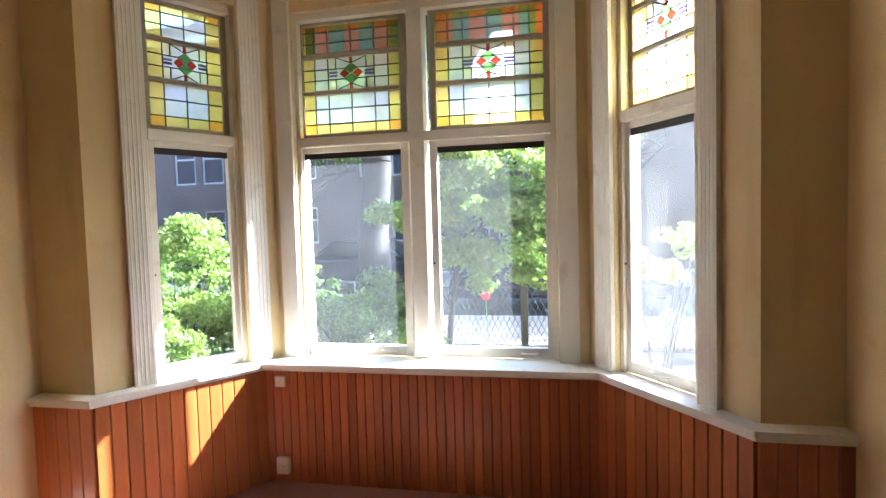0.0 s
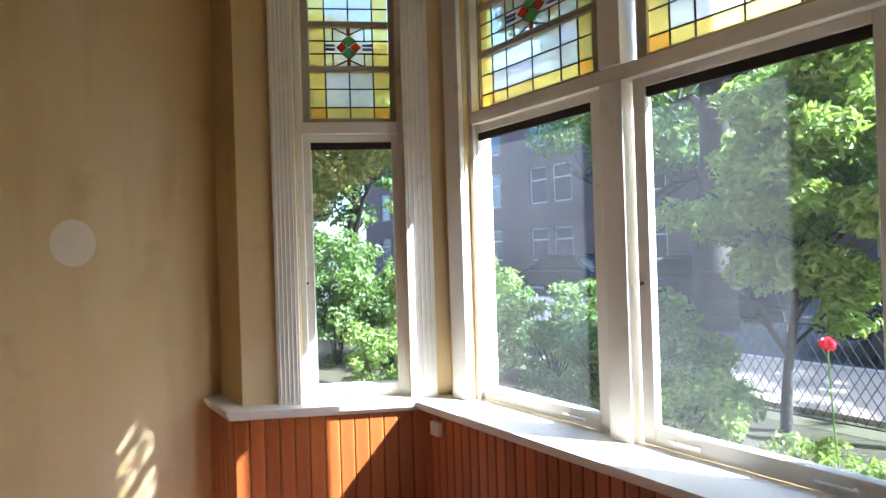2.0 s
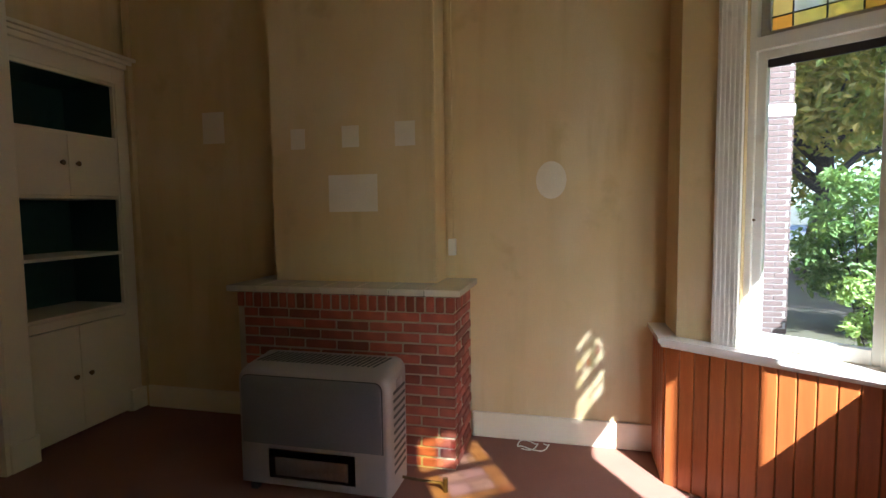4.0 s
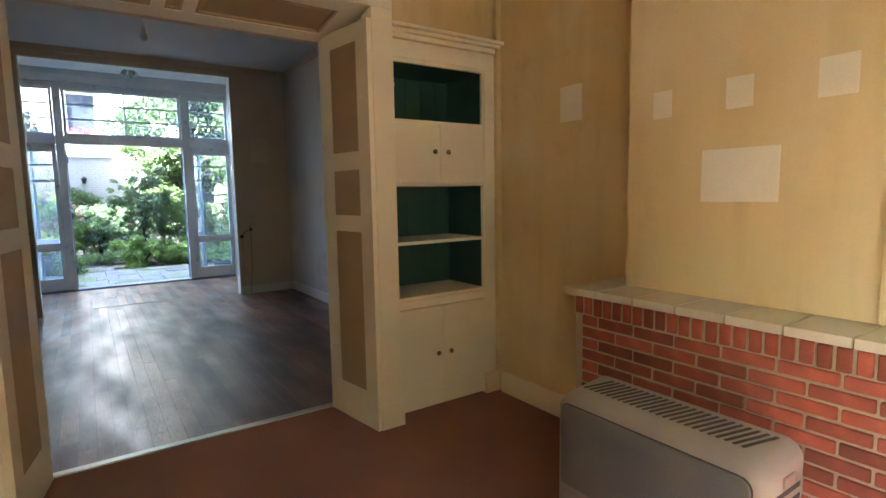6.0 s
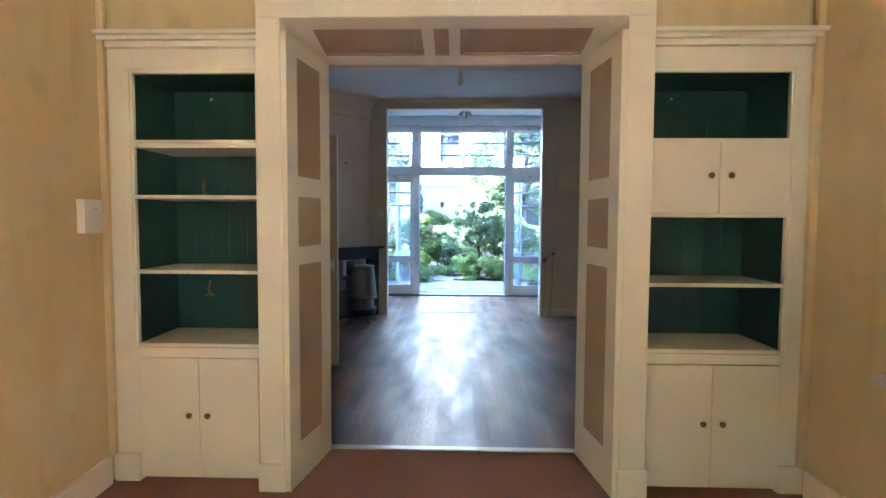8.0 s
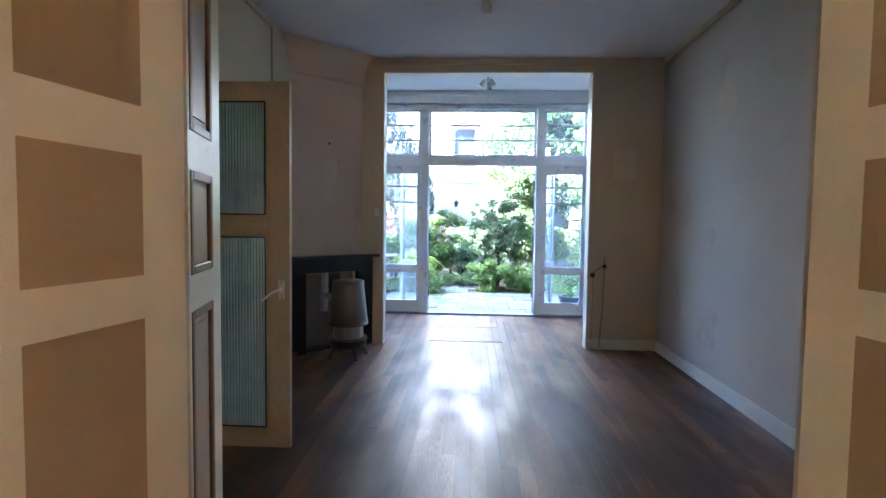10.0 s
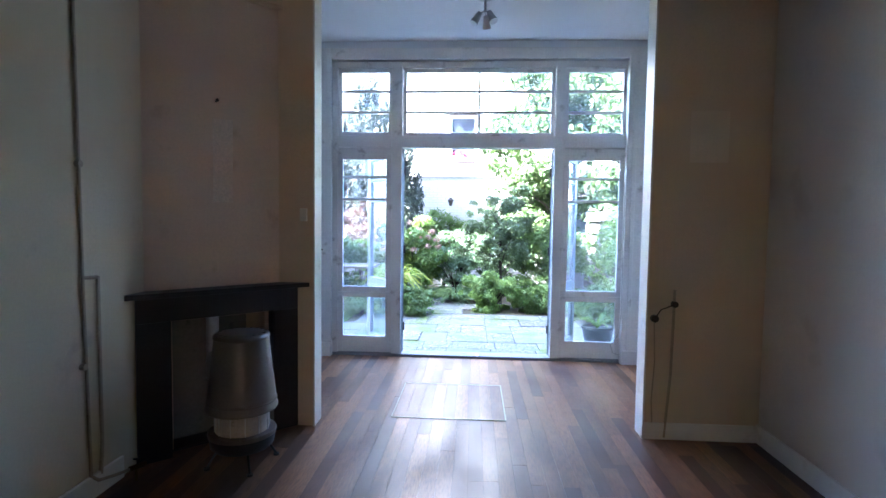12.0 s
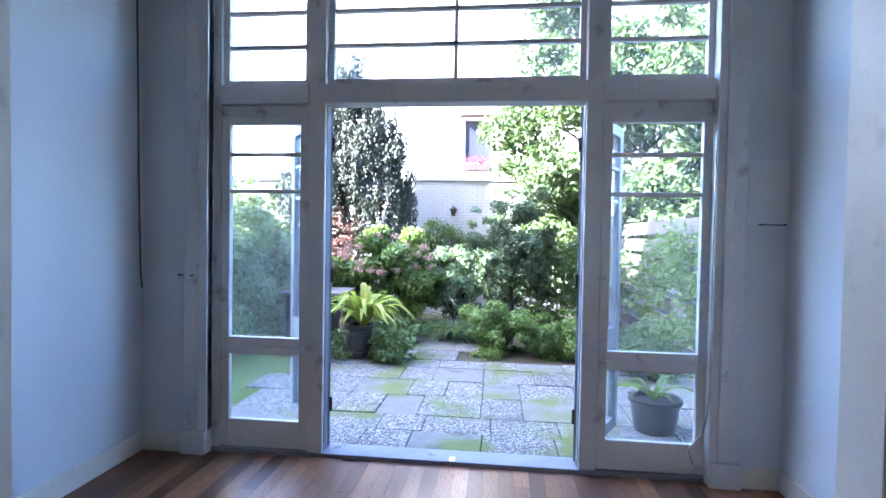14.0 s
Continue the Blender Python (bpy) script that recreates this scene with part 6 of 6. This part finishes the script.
bush("ground_cover", "low green ground cover below the hydrangea", (0.9, -13.7, 0.10), (0.6, 0.5, 0.28), 4200, 0.08, L_SHADE, 19, 8, 0.18, 0.0)
bush("low_shrub", "low light green shrub edging the terrace", (-0.80, -13.2, 0.22), (0.78, 0.55, 0.46), 11500, 0.06, L_MID, 13, 12, 0.2, 0.0)
bush("low_shrub", "low light green shrub edging the terrace", (-1.85, -13.15, 0.20), (0.68, 0.5, 0.44), 9500, 0.06, L_MID, 14, 12, 0.2, 0.0)
bush("low_shrub", "low light green shrub edging the terrace", (-2.6, -12.4, 0.16), (0.5, 0.7, 0.40), 6500, 0.06, L_SHADE, 15, 12, 0.2, 0.0)
hyd = bush("hydrangea", "hydrangea with fading pink flower heads", (1.15, -14.6, 0.85), (1.3, 0.75, 0.95), 19000, 0.11, L_MID, 16, 14, 0.32, 0.0, 0.1)
rng = random.Random(8)
for k in range(30):
    a, b = rng.uniform(0, 6.28), rng.uniform(0.1, 1.3)
    q = (1.05 * math.cos(a) * math.sin(b), 0.30 + 0.55 * abs(math.sin(a)) * math.sin(b), 0.88 + 0.85 * math.cos(b))
    foliage("flower_head", hyd, [(q, (0.085, 0.085, 0.06))], 90, 0.035, L_PINK, 200 + k)
bush("grey_shrub", "grey-green shrub before the garden wall", (0.0, -15.3, 0.75), (0.95, 0.55, 0.85), 13000, 0.06, L_BLUE, 17, 12, 0.28, 0.05)
bush("grey_shrub", "climbing green shrub on the garden wall", (0.35, -16.45, 1.3), (0.6, 0.3, 0.75), 5000, 0.07, L_SHADE, 18, 10, 0.26, 0.1)
tree("camellia", "dark glossy camellia tree with a thin stem", (-1.0, -14.0, GZ), (-0.98, -14.0, 1.5), 0.035, (-1.0, -14.0, 1.5), (0.80, 0.65, 1.0), 16000, 0.07, L_DARK, 21, 0.7, 12, 90, 0.17, 0.1)
bush("shrub", "leafy green shrub behind the camellia", (-2.0, -14.6, 0.85), (0.95, 0.7, 1.0), 13000, 0.075, L_SHADE, 22, 12, 0.34, 0.05)
bush("shrub", "leafy dark shrub behind the camellia", (-0.9, -15.5, 0.8), (0.9, 0.6, 0.9), 10000, 0.08, L_DARK, 29, 12, 0.32, 0.05)
tree("conifer", "bright green feathery conifer over the garden wall", (-2.6, -16.0, GZ), (-2.6, -16.0, 4.0), 0.12, (-2.75, -16.0, 3.7), (2.0, 0.9, 3.3), 46000, 0.14, L_CONIFER, 23, 1.2, 14, 80, 0.6, 0.05)
tree("conifer", "bright green feathery conifer over the garden wall", (-5.2, -15.0, GZ), (-5.2, -15.0, 4.0), 0.12, (-5.0, -14.6, 3.4), (1.7, 1.5, 3.2), 22000, 0.16, L_CONIFER, 24, 1.2, 14, 60, 0.65, 0.05)
weep = thing("weeping_tree", "dark weeping tree hanging over the garden wall", "tree", at=Matrix.Translation((2.9, -15.7, GZ)))
limbs("trunk", weep, (0, 0, -0.05), (-0.1, 0.1, 4.2), 0.10, 1.1, 14, M_BARK, 25)
rng = random.Random(25)
strands = []
for k in range(340):
    a, r_ = rng.uniform(0, 2 * math.pi), rng.random() ** 0.5
    top = 5.3 - 1.9 * r_ * r_ + rng.uniform(-0.5, 0.2)
    drop = rng.uniform(0.15, 0.9) * rng.uniform(0.5, 1.6)
    strands.append(((-0.7 + 1.35 * r_ * math.cos(a), 0.2 + 0.85 * r_ * math.sin(a), top - drop - rng.uniform(0, 1.2) * r_), (rng.uniform(0.04, 0.16), rng.uniform(0.04, 0.16), 0.08 + drop * 0.6)))
foliage("crown", weep, strands, 42000, 0.075, L_WEEP, 25, 0.0, 1.6)
bush("side_shrub", "leafy shrub at the side of the garden", (2.75, -13.9, 0.65), (0.8, 0.6, 0.8), 9000, 0.09, L_SHADE, 61, 12, 0.3, 0.05)
bush("side_shrub", "tall leafy shrub in the garden corner", (4.1, -15.4, 1.3), (1.2, 0.9, 1.6), 12000, 0.11, L_SHADE, 62, 12, 0.45, 0.05)
bush("side_shrub", "grey-green shrub beside the hedge", (3.6, -14.2, 0.8), (0.8, 0.7, 1.0), 8000, 0.09, L_BLUE, 63, 12, 0.32, 0.05)
bush("red_shrub", "shrub with red-tinged leaves below the weeping tree", (2.25, -15.1, 1.35), (0.6, 0.45, 0.95), 7000, 0.075, leaf_mat("reddish_leaf", (0.16, 0.05, 0.045), (0.08, 0.09, 0.045), 0.5, 0.2, (0.2, 0.06, 0.05)), 26, 10, 0.25, 0.05)
bush("hedge", "dense green hedge beside the terrace", (3.3, -12.4, 1.0), (0.7, 2.6, 1.3), 26000, 0.09, L_SHADE, 27, 14, 0.45, 0.05)
fence = thing("garden_fence", "grey weathered horizontal board fence grown with ivy", "fence", at=Matrix.Translation((-3.15, -12.6, GZ)))
for k in range(7):
    boxes_part("slat", M_FENCE, fence, [(-0.012, 0.012, -3.3, 3.3, 0.18 + k * 0.27, 0.38 + k * 0.27)], 0.003)
for k in range(5):
    boxes_part("post", M_FENCE, fence, [(-0.10, -0.013, -3.2 + k * 1.6 - 0.04, -3.2 + k * 1.6 + 0.04, 0, 2.05)], 0.004)
ivy = thing("ivy", "ivy climbing over the board fence", "climber", at=Matrix.Translation((-3.05, -12.4, GZ)))
foliage("leaves", ivy, clumps((0.03, 0, 1.0), (0.09, 2.6, 0.9), 40, 0.28, 31), 5200, 0.085, L_MID, 31, 0.05)
bin_ = thing("planter", "dark planter beside the terrace", "planter", at=Matrix.Translation((-2.18, -10.29, GZ + 0.034)))
bm = bmesh.new()
lathe(bm, [(0.17, 0), (0.21, 0.24), (0.23, 0.26), (0.23, 0.29), (0.19, 0.29), (0.18, 0.25), (0.01, 0.25)], 24)
part("body", bm, M_POT, bin_, "", True)
sprig = thing("potted_plant", "sparse plant in the dark planter", "plant", at=Matrix.Translation((-2.18, -10.29, GZ + 0.28)))
fronds("stem", sprig, 14, 0.5, L_MID, 33, 1.2, 0.02)

# ---- the terrace of houses: unseen masses added to shade the garden ----
row_house = thing("shading_upper_storeys", "unseen brick upper storeys and roof, added to shade the garden", "building")
boxes_part("wall", M_DKBRICK, row_house, [(-2.81, 2.0, -7.1, 2.80, 3.86, 12.0)])
boxes_part("roof", M_SLATE, row_house, [(-2.9, 2.1, -7.2, 2.9, 12.0, 12.4)])
for x0, x1 in ((-40, -2.83), (2.02, 40)):
    nbh = thing("shading_neighbour_block", "unseen plain brick neighbouring block, added to shade the garden", "building")
    boxes_part("wall", M_DKBRICK, nbh, [(x0, x1, -7.1, 2.79, GZ, 12.0)])
    boxes_part("roof", M_SLATE, nbh, [(x0, x1, -7.2, 2.85, 12.0, 12.4)])


# ---- street side ----
def wall_with_windows(ob, x0, x1, yf, rows_, cols_, w, material, z_top):
    zs = [(GZ, rows_[0][0])] + [(a[1], b[0]) for a, b in zip(rows_, rows_[1:])] + [(rows_[-1][1], z_top)]
    bm = bmesh.new()
    for a, b in zs:
        box(bm, x0, x1, yf, yf + 0.35, a, b)
    edges = [x0] + [e for c in cols_ for e in (c - w / 2, c + w / 2)] + [x1]
    for a, b in rows_:
        for e0, e1 in zip(edges[::2], edges[1::2]):
            box(bm, e0, e1, yf, yf + 0.35, a, b)
    part("wall", bm, material, ob)
    for a, b in rows_:
        for c in cols_:
            q = 0.09
            # joint grey instead of white paints the trees' shade into the window frames
            wn = boxes_part("window", M_JOINT, ob, [(c - w / 2, c - w / 2 + q, yf + 0.08, yf + 0.16, a, b), (c + w / 2 - q, c + w / 2, yf + 0.08, yf + 0.16, a, b), (c - w / 2 + q, c + w / 2 - q, yf + 0.08, yf + 0.16, a, a + q),
                                                        (c - w / 2 + q, c + w / 2 - q, yf + 0.08, yf + 0.16, b - q, b), (c - w / 2 + q, c + w / 2 - q, yf + 0.08, yf + 0.16, a + (b - a) * 0.62, a + (b - a) * 0.62 + q)])
            boxes_part("pane", M_PANE, wn, [(c - w / 2 + q, c + w / 2 - q, yf + 0.11, yf + 0.12, a + q, b - q)])


block = thing("brick_apartment_block", "dark brown brick block across the street, its white windows greyed for tree shade", "building")
cols = [x + d for x in np.arange(-34, 22, 5.2).tolist() for d in (0, 1.65)]
wall_with_windows(block, -37, 26, 25.0, [(0.9, 2.75), (4.15, 6.25), (7.4, 9.4)], cols, 1.25, M_DKBRICK, 11.5)
boxes_part("cornice", M_WHITEREND, block, [(-37.2, 26.2, 24.8, 25.5, 11.5, 11.8)], 0.02)
boxes_part("roof", M_SLATE, block, [(-37, 26, 25.2, 34, 11.8, 12.6)])
nb = thing("neighbour_bay", "brick bay of the neighbouring house with pale joints", "building")
boxes_part("core", M_JOINT, nb, [(-9.0, -5.87, 2.8, 4.48, GZ, 8.0)])
bm = bmesh.new()
for row in range(118):
    z = GZ + row * 0.066
    for k in range(8):
        y_ = 2.80 + k * 0.22 - (0.11 if row % 2 else 0)
        box(bm, -5.875, -5.86, max(2.8, y_ + 0.005), min(4.49, y_ + 0.215), z + 0.006, z + 0.06)
    for k in range(6):
        x = -7.2 + k * 0.22 + (0.11 if row % 2 else 0)
        box(bm, x + 0.005, min(-5.86, x + 0.215), 4.475, 4.49, z + 0.006, z + 0.06)
part("brickwork", bm, M_DKBRICK, nb)["kind"] = "stuff"
boxes_part("band", M_WHITEREND, nb, [(-9.02, -5.85, 2.79, 4.50, 2.55, 2.68)], 0.005)

fen = thing("wire_fence", "low dark wire mesh fence along the front garden", "fence", at=Matrix.Translation((0, 7.3, GZ)))
for x in np.arange(-9.8, 6.3, 2.48):
    boxes_part("post", M_POT, fen, [(x - 0.05, x + 0.05, -0.04, 0.04, 0, 1.02)], 0.006)
bm = bmesh.new()
for z in (0.08, 0.94):
    cyl(bm, (-9.8, 0, z), (5.1, 0, z), 0.008, seg=6)
for k in range(190):
    x = -9.8 + k * 0.0785
    for s in (-1, 1):
        a = (x, 0.003 * s, 0.08 if s > 0 else 0.94)
        cyl(bm, a, (x + 0.43, 0.003 * s, 0.94 if s > 0 else 0.08), 0.0035, seg=4)
part("mesh", bm, M_POT, fen)["kind"] = "stuff"


def car(label, x, y, turn):
    c = thing("parked_car", label, "car", "parked cars", at=Matrix.Translation((x, y, GZ + 0.012)) @ Matrix.Rotation(turn, 4, "Z"))
    bm = bmesh.new()
    prism(bm, [(-2.1, 0.32), (-2.12, 0.62), (-1.98, 0.80), (-1.05, 0.93), (1.15, 0.93), (1.98, 0.80), (2.12, 0.55), (2.08, 0.30)], -0.85, 0.85)
    bmesh.ops.bevel(bm, geom=bm.edges[:], offset=0.07, segments=3, affect="EDGES")
    part("body", bm, M_CARBODY, c, "", True)
    bm = bmesh.new()
    prism(bm, [(-1.55, 0.90), (-0.95, 1.40), (0.55, 1.44), (1.25, 0.90)], -0.72, 0.72)
    bmesh.ops.bevel(bm, geom=bm.edges[:], offset=0.08, segments=3, affect="EDGES")
    part("cabin", bm, M_CARGLASS, c, "dark tinted windows", True)
    boxes_part("roof", M_CARBODY, c, [(-0.92, 0.52, -0.66, 0.66, 1.41, 1.455)], 0.02)
    for wx in (-1.3, 1.35):
        for wy in (-0.80, 0.80):
            bm = bmesh.new()
            cyl(bm, (wx, wy - 0.1, 0.31), (wx, wy + 0.1, 0.31), 0.31, seg=24)
            wh = part("wheel", bm, M_TYRE, c, "black tyre", True)
            bm = bmesh.new()
            cyl(bm, (wx, wy - 0.108, 0.31), (wx, wy + 0.108, 0.31), 0.19, seg=18)
            part("rim", bm, M_HEATERDARK, wh, "dark wheel rim", True)
    for s in (-0.62, 0.62):
        boxes_part("headlight", M_STEEL, c, [(2.03, 2.10, s - 0.16, s + 0.16, 0.60, 0.72)], 0.02)
    return c


car("dark blue parked hatchback at the kerb", 0.6, 11.2, 0.0)
car("dark parked hatchback under the street tree", -4.9, 14.6, math.pi)
car("dark parked hatchback across the street", -11.2, 17.6, math.pi)
tree("street_tree", "large street tree with a pale grey trunk", (-3.7, 12.4, GZ), (-3.55, 12.6, 8.5), 0.38, (-3.6, 12.5, 8.0), (4.2, 3.4, 3.2), 26000, 0.22, L_MID, 41, 3.2, 12, 60, 1.1, 0.15)
tree("street_tree", "street tree with a grey trunk before the brick block", (-9.8, 19.8, GZ), (-9.6, 20.0, 5.0), 0.28, (-9.8, 20, 7.0), (4.0, 3.0, 3.0), 14000, 0.26, L_MID, 42, 3.0, 10, 45, 1.2, 0.15)
tree("street_tree", "street tree with yellowing autumn leaves", (-12.4, 7.4, GZ), (-12.3, 7.5, 4.6), 0.22, (-12.3, 7.6, 5.0), (3.0, 2.6, 3.0), 20000, 0.20, L_AUTUMN, 43, 2.4, 12, 60, 0.8, 0.15)
tree("street_tree", "tall leafy street tree", (-17.5, 12.5, GZ), (-17.4, 12.5, 5.0), 0.28, (-17.4, 12.5, 6.2), (4.0, 3.5, 3.6), 20000, 0.25, L_MID, 44, 3.0, 12, 60, 1.0, 0.15)
# added trees, mostly out of view, set sunward so their shadows darken the road
for k, (x, y) in enumerate(((8.5, 16.5), (14.0, 15.0), (3.0, 20.5), (19.0, 19.5), (12.5, 21.0))):
    tree("street_tree", "leafy street tree added to shade the road", (x, y, GZ), (x + 0.1, y, 5.0), 0.26, (x, y, 7.2), (3.6, 3.2, 2.7), 11000, 0.34, L_MID, 70 + k, 2.8, 10, 50, 1.1, 0.05)
tree("street_tree", "leafy street tree with yellowing leaves", (-21.0, 9.5, GZ), (-20.9, 9.5, 4.0), 0.25, (-21.0, 9.5, 4.6), (4.0, 3.2, 3.8), 16000, 0.28, L_AUTUMN, 76, 2.8, 10, 50, 1.1, 0.05)
tree("small_tree", "small bright green tree in the front garden", (-0.88, 7.0, GZ), (-0.70, 6.9, 1.5), 0.045, (-0.35, 6.75, 2.0), (1.4, 0.85, 1.15), 42000, 0.085, L_BRIGHT, 45, 0.9, 15, 110, 0.27, 0.06)
bush("front_shrub", "tall light green shrub beside the bay", (-3.75, 5.4, 0.92), (1.1, 0.9, 1.2), 26000, 0.062, L_BRIGHT, 46, 16, 0.30, 0.1)
bush("front_shrub", "light green shrub close to the bay window", (-3.1, 4.2, 0.45), (0.6, 0.5, 0.65), 8000, 0.055, L_BRIGHT, 47, 12, 0.22, 0.12)
bush("front_shrub", "green and reddish shrub behind the wire fence", (-1.9, 6.0, 0.45), (1.15, 0.7, 0.75), 14000, 0.075, L_MID, 48, 14, 0.28, 0.06)
bush("front_shrub", "loose green shrub behind the wire fence", (-3.4, 6.9, 0.55), (1.2, 0.6, 0.85), 9000, 0.085, L_MID, 53, 14, 0.3, 0.06)
bush("front_shrub", "dense green shrub in the front garden", (-5.6, 6.6, 0.7), (1.4, 0.8, 0.95), 8000, 0.09, L_MID, 49, 14, 0.35, 0.12)
bush("front_shrub", "tall dark green shrub", (-6.6, 5.6, 1.0), (1.0, 0.7, 1.3), 7000, 0.10, L_MID, 50, 14, 0.35, 0.12)
bush("border_plants", "low light green border plants below the window", (-0.2, 5.7, 0.0), (1.2, 0.6, 0.30), 7000, 0.05, L_BRIGHT, 51, 14, 0.17, 0.1)
bush("border_plants", "loose pale-leaved border shrub before the fence", (-1.15, 5.5, 0.25), (0.55, 0.5, 0.45), 6500, 0.05, L_BRIGHT, 54, 14, 0.18, 0.14)
bush("border_plants", "low green border plants", (1.9, 5.3, 0.0), (1.0, 0.8, 0.26), 3200, 0.06, L_MID, 52, 14, 0.15, 0.15)
rose = thing("rose_bush", "leggy rose bush with bare canes and pale leaves", "bush", at=Matrix.Translation((1.45, 5.2, GZ)))
bm = bmesh.new()
rng = random.Random(77)
for k in range(9):
    a, h = rng.uniform(0, 6.28), rng.uniform(0.9, 1.7)
    tube(bm, [(rng.uniform(-0.06, 0.06), rng.uniform(-0.06, 0.06), 0), (0.12 * math.cos(a), 0.12 * math.sin(a), h * 0.5), (0.34 * math.cos(a), 0.34 * math.sin(a), h)], 0.008, 6)
part("cane", bm, M_BARK, rose)
foliage("leaves", rose, clumps((0, 0, 1.5), (0.42, 0.38, 0.32), 16, 0.15, 78), 900, 0.075, L_BRIGHT, 78, 0.05)
flw = thing("red_rose", "single red rose on a thin stem", "flower", at=Matrix.Translation((-0.21, 5.6, GZ)))
bm = bmesh.new()
tube(bm, [(0.05, 0.03, 0), (0.02, 0.01, 0.5), (0, 0, 1.04)], 0.005, 6)
part("stem", bm, L_MID, flw)
foliage("petals", flw, [((0, 0, 1.06), (0.04, 0.04, 0.035))], 160, 0.045, L_RED, 79)

# striped awning over the bay
awn = thing("awning", "rolled-up awning with orange and teal stripes over the bay", "awning", at=Matrix.Translation((-0.40, 3.80, 3.50)))
M_ORANGE = leaf_mat("orange_canvas", (0.34, 0.075, 0.03), (0.30, 0.065, 0.022), 0.9, 0.10, (0.6, 0.13, 0.04))
M_TEAL = leaf_mat("teal_canvas", (0.045, 0.16, 0.13), (0.04, 0.14, 0.115), 0.9, 0.10, (0.07, 0.26, 0.21))
for k in range(17):
    x = -1.02 + k * 0.12
    bm = bmesh.new()
    box(bm, x, x + 0.12, 0.0, 0.26, -0.004, 0.004)
    bmesh.ops.transform(bm, matrix=Matrix.Rotation(radians(-40), 4, "X"), verts=bm.verts)
    box(bm, x, x + 0.12, 0.196, 0.202, -0.575 - 0.02 * (k % 2), -0.16)
    part("stripe", bm, M_ORANGE if k % 2 else M_TEAL, awn)
bm = bmesh.new()
cyl(bm, (-1.05, 0.03, 0.03), (1.05, 0.03, 0.03), 0.04)
part("roller", bm, M_WHITE, awn)


# ---- pieces: bricks of the fireplace ----
def shared(name, material, *dims, bevel=0.004):
    bm = bmesh.new()
    box(bm, -dims[0] / 2, dims[0] / 2, -dims[1] / 2, dims[1] / 2, -dims[2] / 2, dims[2] / 2, bevel=0)
    bmesh.ops.bevel(bm, geom=bm.edges[:], offset=bevel, segments=1, affect="EDGES")
    me = bpy.data.meshes.new(name)
    bm.to_mesh(me)
    bm.free()
    me.materials.append(material)
    return me


rng = random.Random(3)
COURSE, JOINT = 0.0615, 0.012
full = shared("brick", M_BRICK, 0.05, 0.199, COURSE - JOINT)
half = shared("brick", M_BRICK, 0.05, 0.093, COURSE - JOINT)
soldier = shared("brick", M_BRICK, 0.05, 0.046, 0.088)


def lay(me, x, y, z, turn=0.0):
    ob = new("brick", me)
    j = [rng.uniform(-0.0015, 0.0015) for _ in range(3)]
    ob.matrix_world = Matrix.Translation((x + j[0], y + j[1], z + j[2])) @ Euler((0, radians(rng.uniform(-0.5, 0.5)), turn + radians(rng.uniform(-0.4, 0.4)))).to_matrix().to_4x4()
    ob.parent = fire
    ob.matrix_parent_inverse = FI


WIDTH = FY1 - FY0
for row in range(15):
    z = 0.006 + COURSE * (row + 0.5)
    y = FY1
    k = 0
    while y > FY0 + 0.02:
        w = 0.105 if (k == 0 and row % 2) else 0.211
        if y - w < FY0 - 0.02:
            w = 0.105 if y - 0.105 > FY0 - 0.03 else 0.211
            if w > y - FY0 + 0.03:
                break
        lay(full if w > 0.15 else half, FX - 0.025, y - w / 2, z)
        y -= w
        k += 1
    for s, yy in ((1, FY1 - 0.025), (-1, FY0 + 0.025)):
        xs = [FX - 0.05 - (0.105 if row % 2 else 0.052)]
        for k in range(2):
            lay(full if row % 2 == 0 or k else half, FX - 0.058 - 0.1055 - k * 0.211 + (0.052 if row % 2 else 0), yy, z, math.pi / 2)
for k in range(24):
    lay(soldier, FX - 0.025, FY0 + 0.03 + k * (WIDTH - 0.06) / 23, 0.006 + 15 * COURSE + 0.047)
for k in range(7):
    lay(soldier, FX - 0.09 - k * 0.06, FY1 - 0.025, 0.006 + 15 * COURSE + 0.047, math.pi / 2)

# ---- pieces: oak strips of the back floor ----
sub = solid("floor_back", M_UNDER, [(XR2, XL2, GY + 0.06, -1.754, -0.12, -0.006)], "glossy worn oak strip floor of the back room", "floor", S)
strips = {}
cols = 44
w = (XL2 - XR2) / cols
for i in range(cols):
    y = -1.757 - rng.uniform(0.0, 0.9)
    edges = [-1.757, y]
    while y > GY + 0.08:
        y -= rng.choice((1.1, 1.4, 1.7, 2.0))
        edges.append(max(y, GY + 0.082))
    for a, b in zip(edges, edges[1:]):
        ln = round(a - b, 1)
        if a - b < 0.03:
            continue
        ln = a - b
        x0, x1 = XR2 + i * w, XR2 + (i + 1) * w
        bm = bmesh.new()
        box(bm, -w / 2 + 0.0006, w / 2 - 0.0006, -ln / 2 + 0.0006, ln / 2 - 0.0006, -0.006, 0.0)
        me = bpy.data.meshes.new("floor_strip")
        bm.to_mesh(me)
        bm.free()
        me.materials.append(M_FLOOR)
        ob = new("floor_strip", me)
        ob.matrix_world = Matrix.Translation(((x0 + x1) / 2, (a + b) / 2, rng.uniform(-0.0006, 0.0))) @ Euler((radians(rng.uniform(-0.02, 0.02)), radians(rng.uniform(-0.12, 0.12)), 0)).to_matrix().to_4x4()
        ob.parent = sub
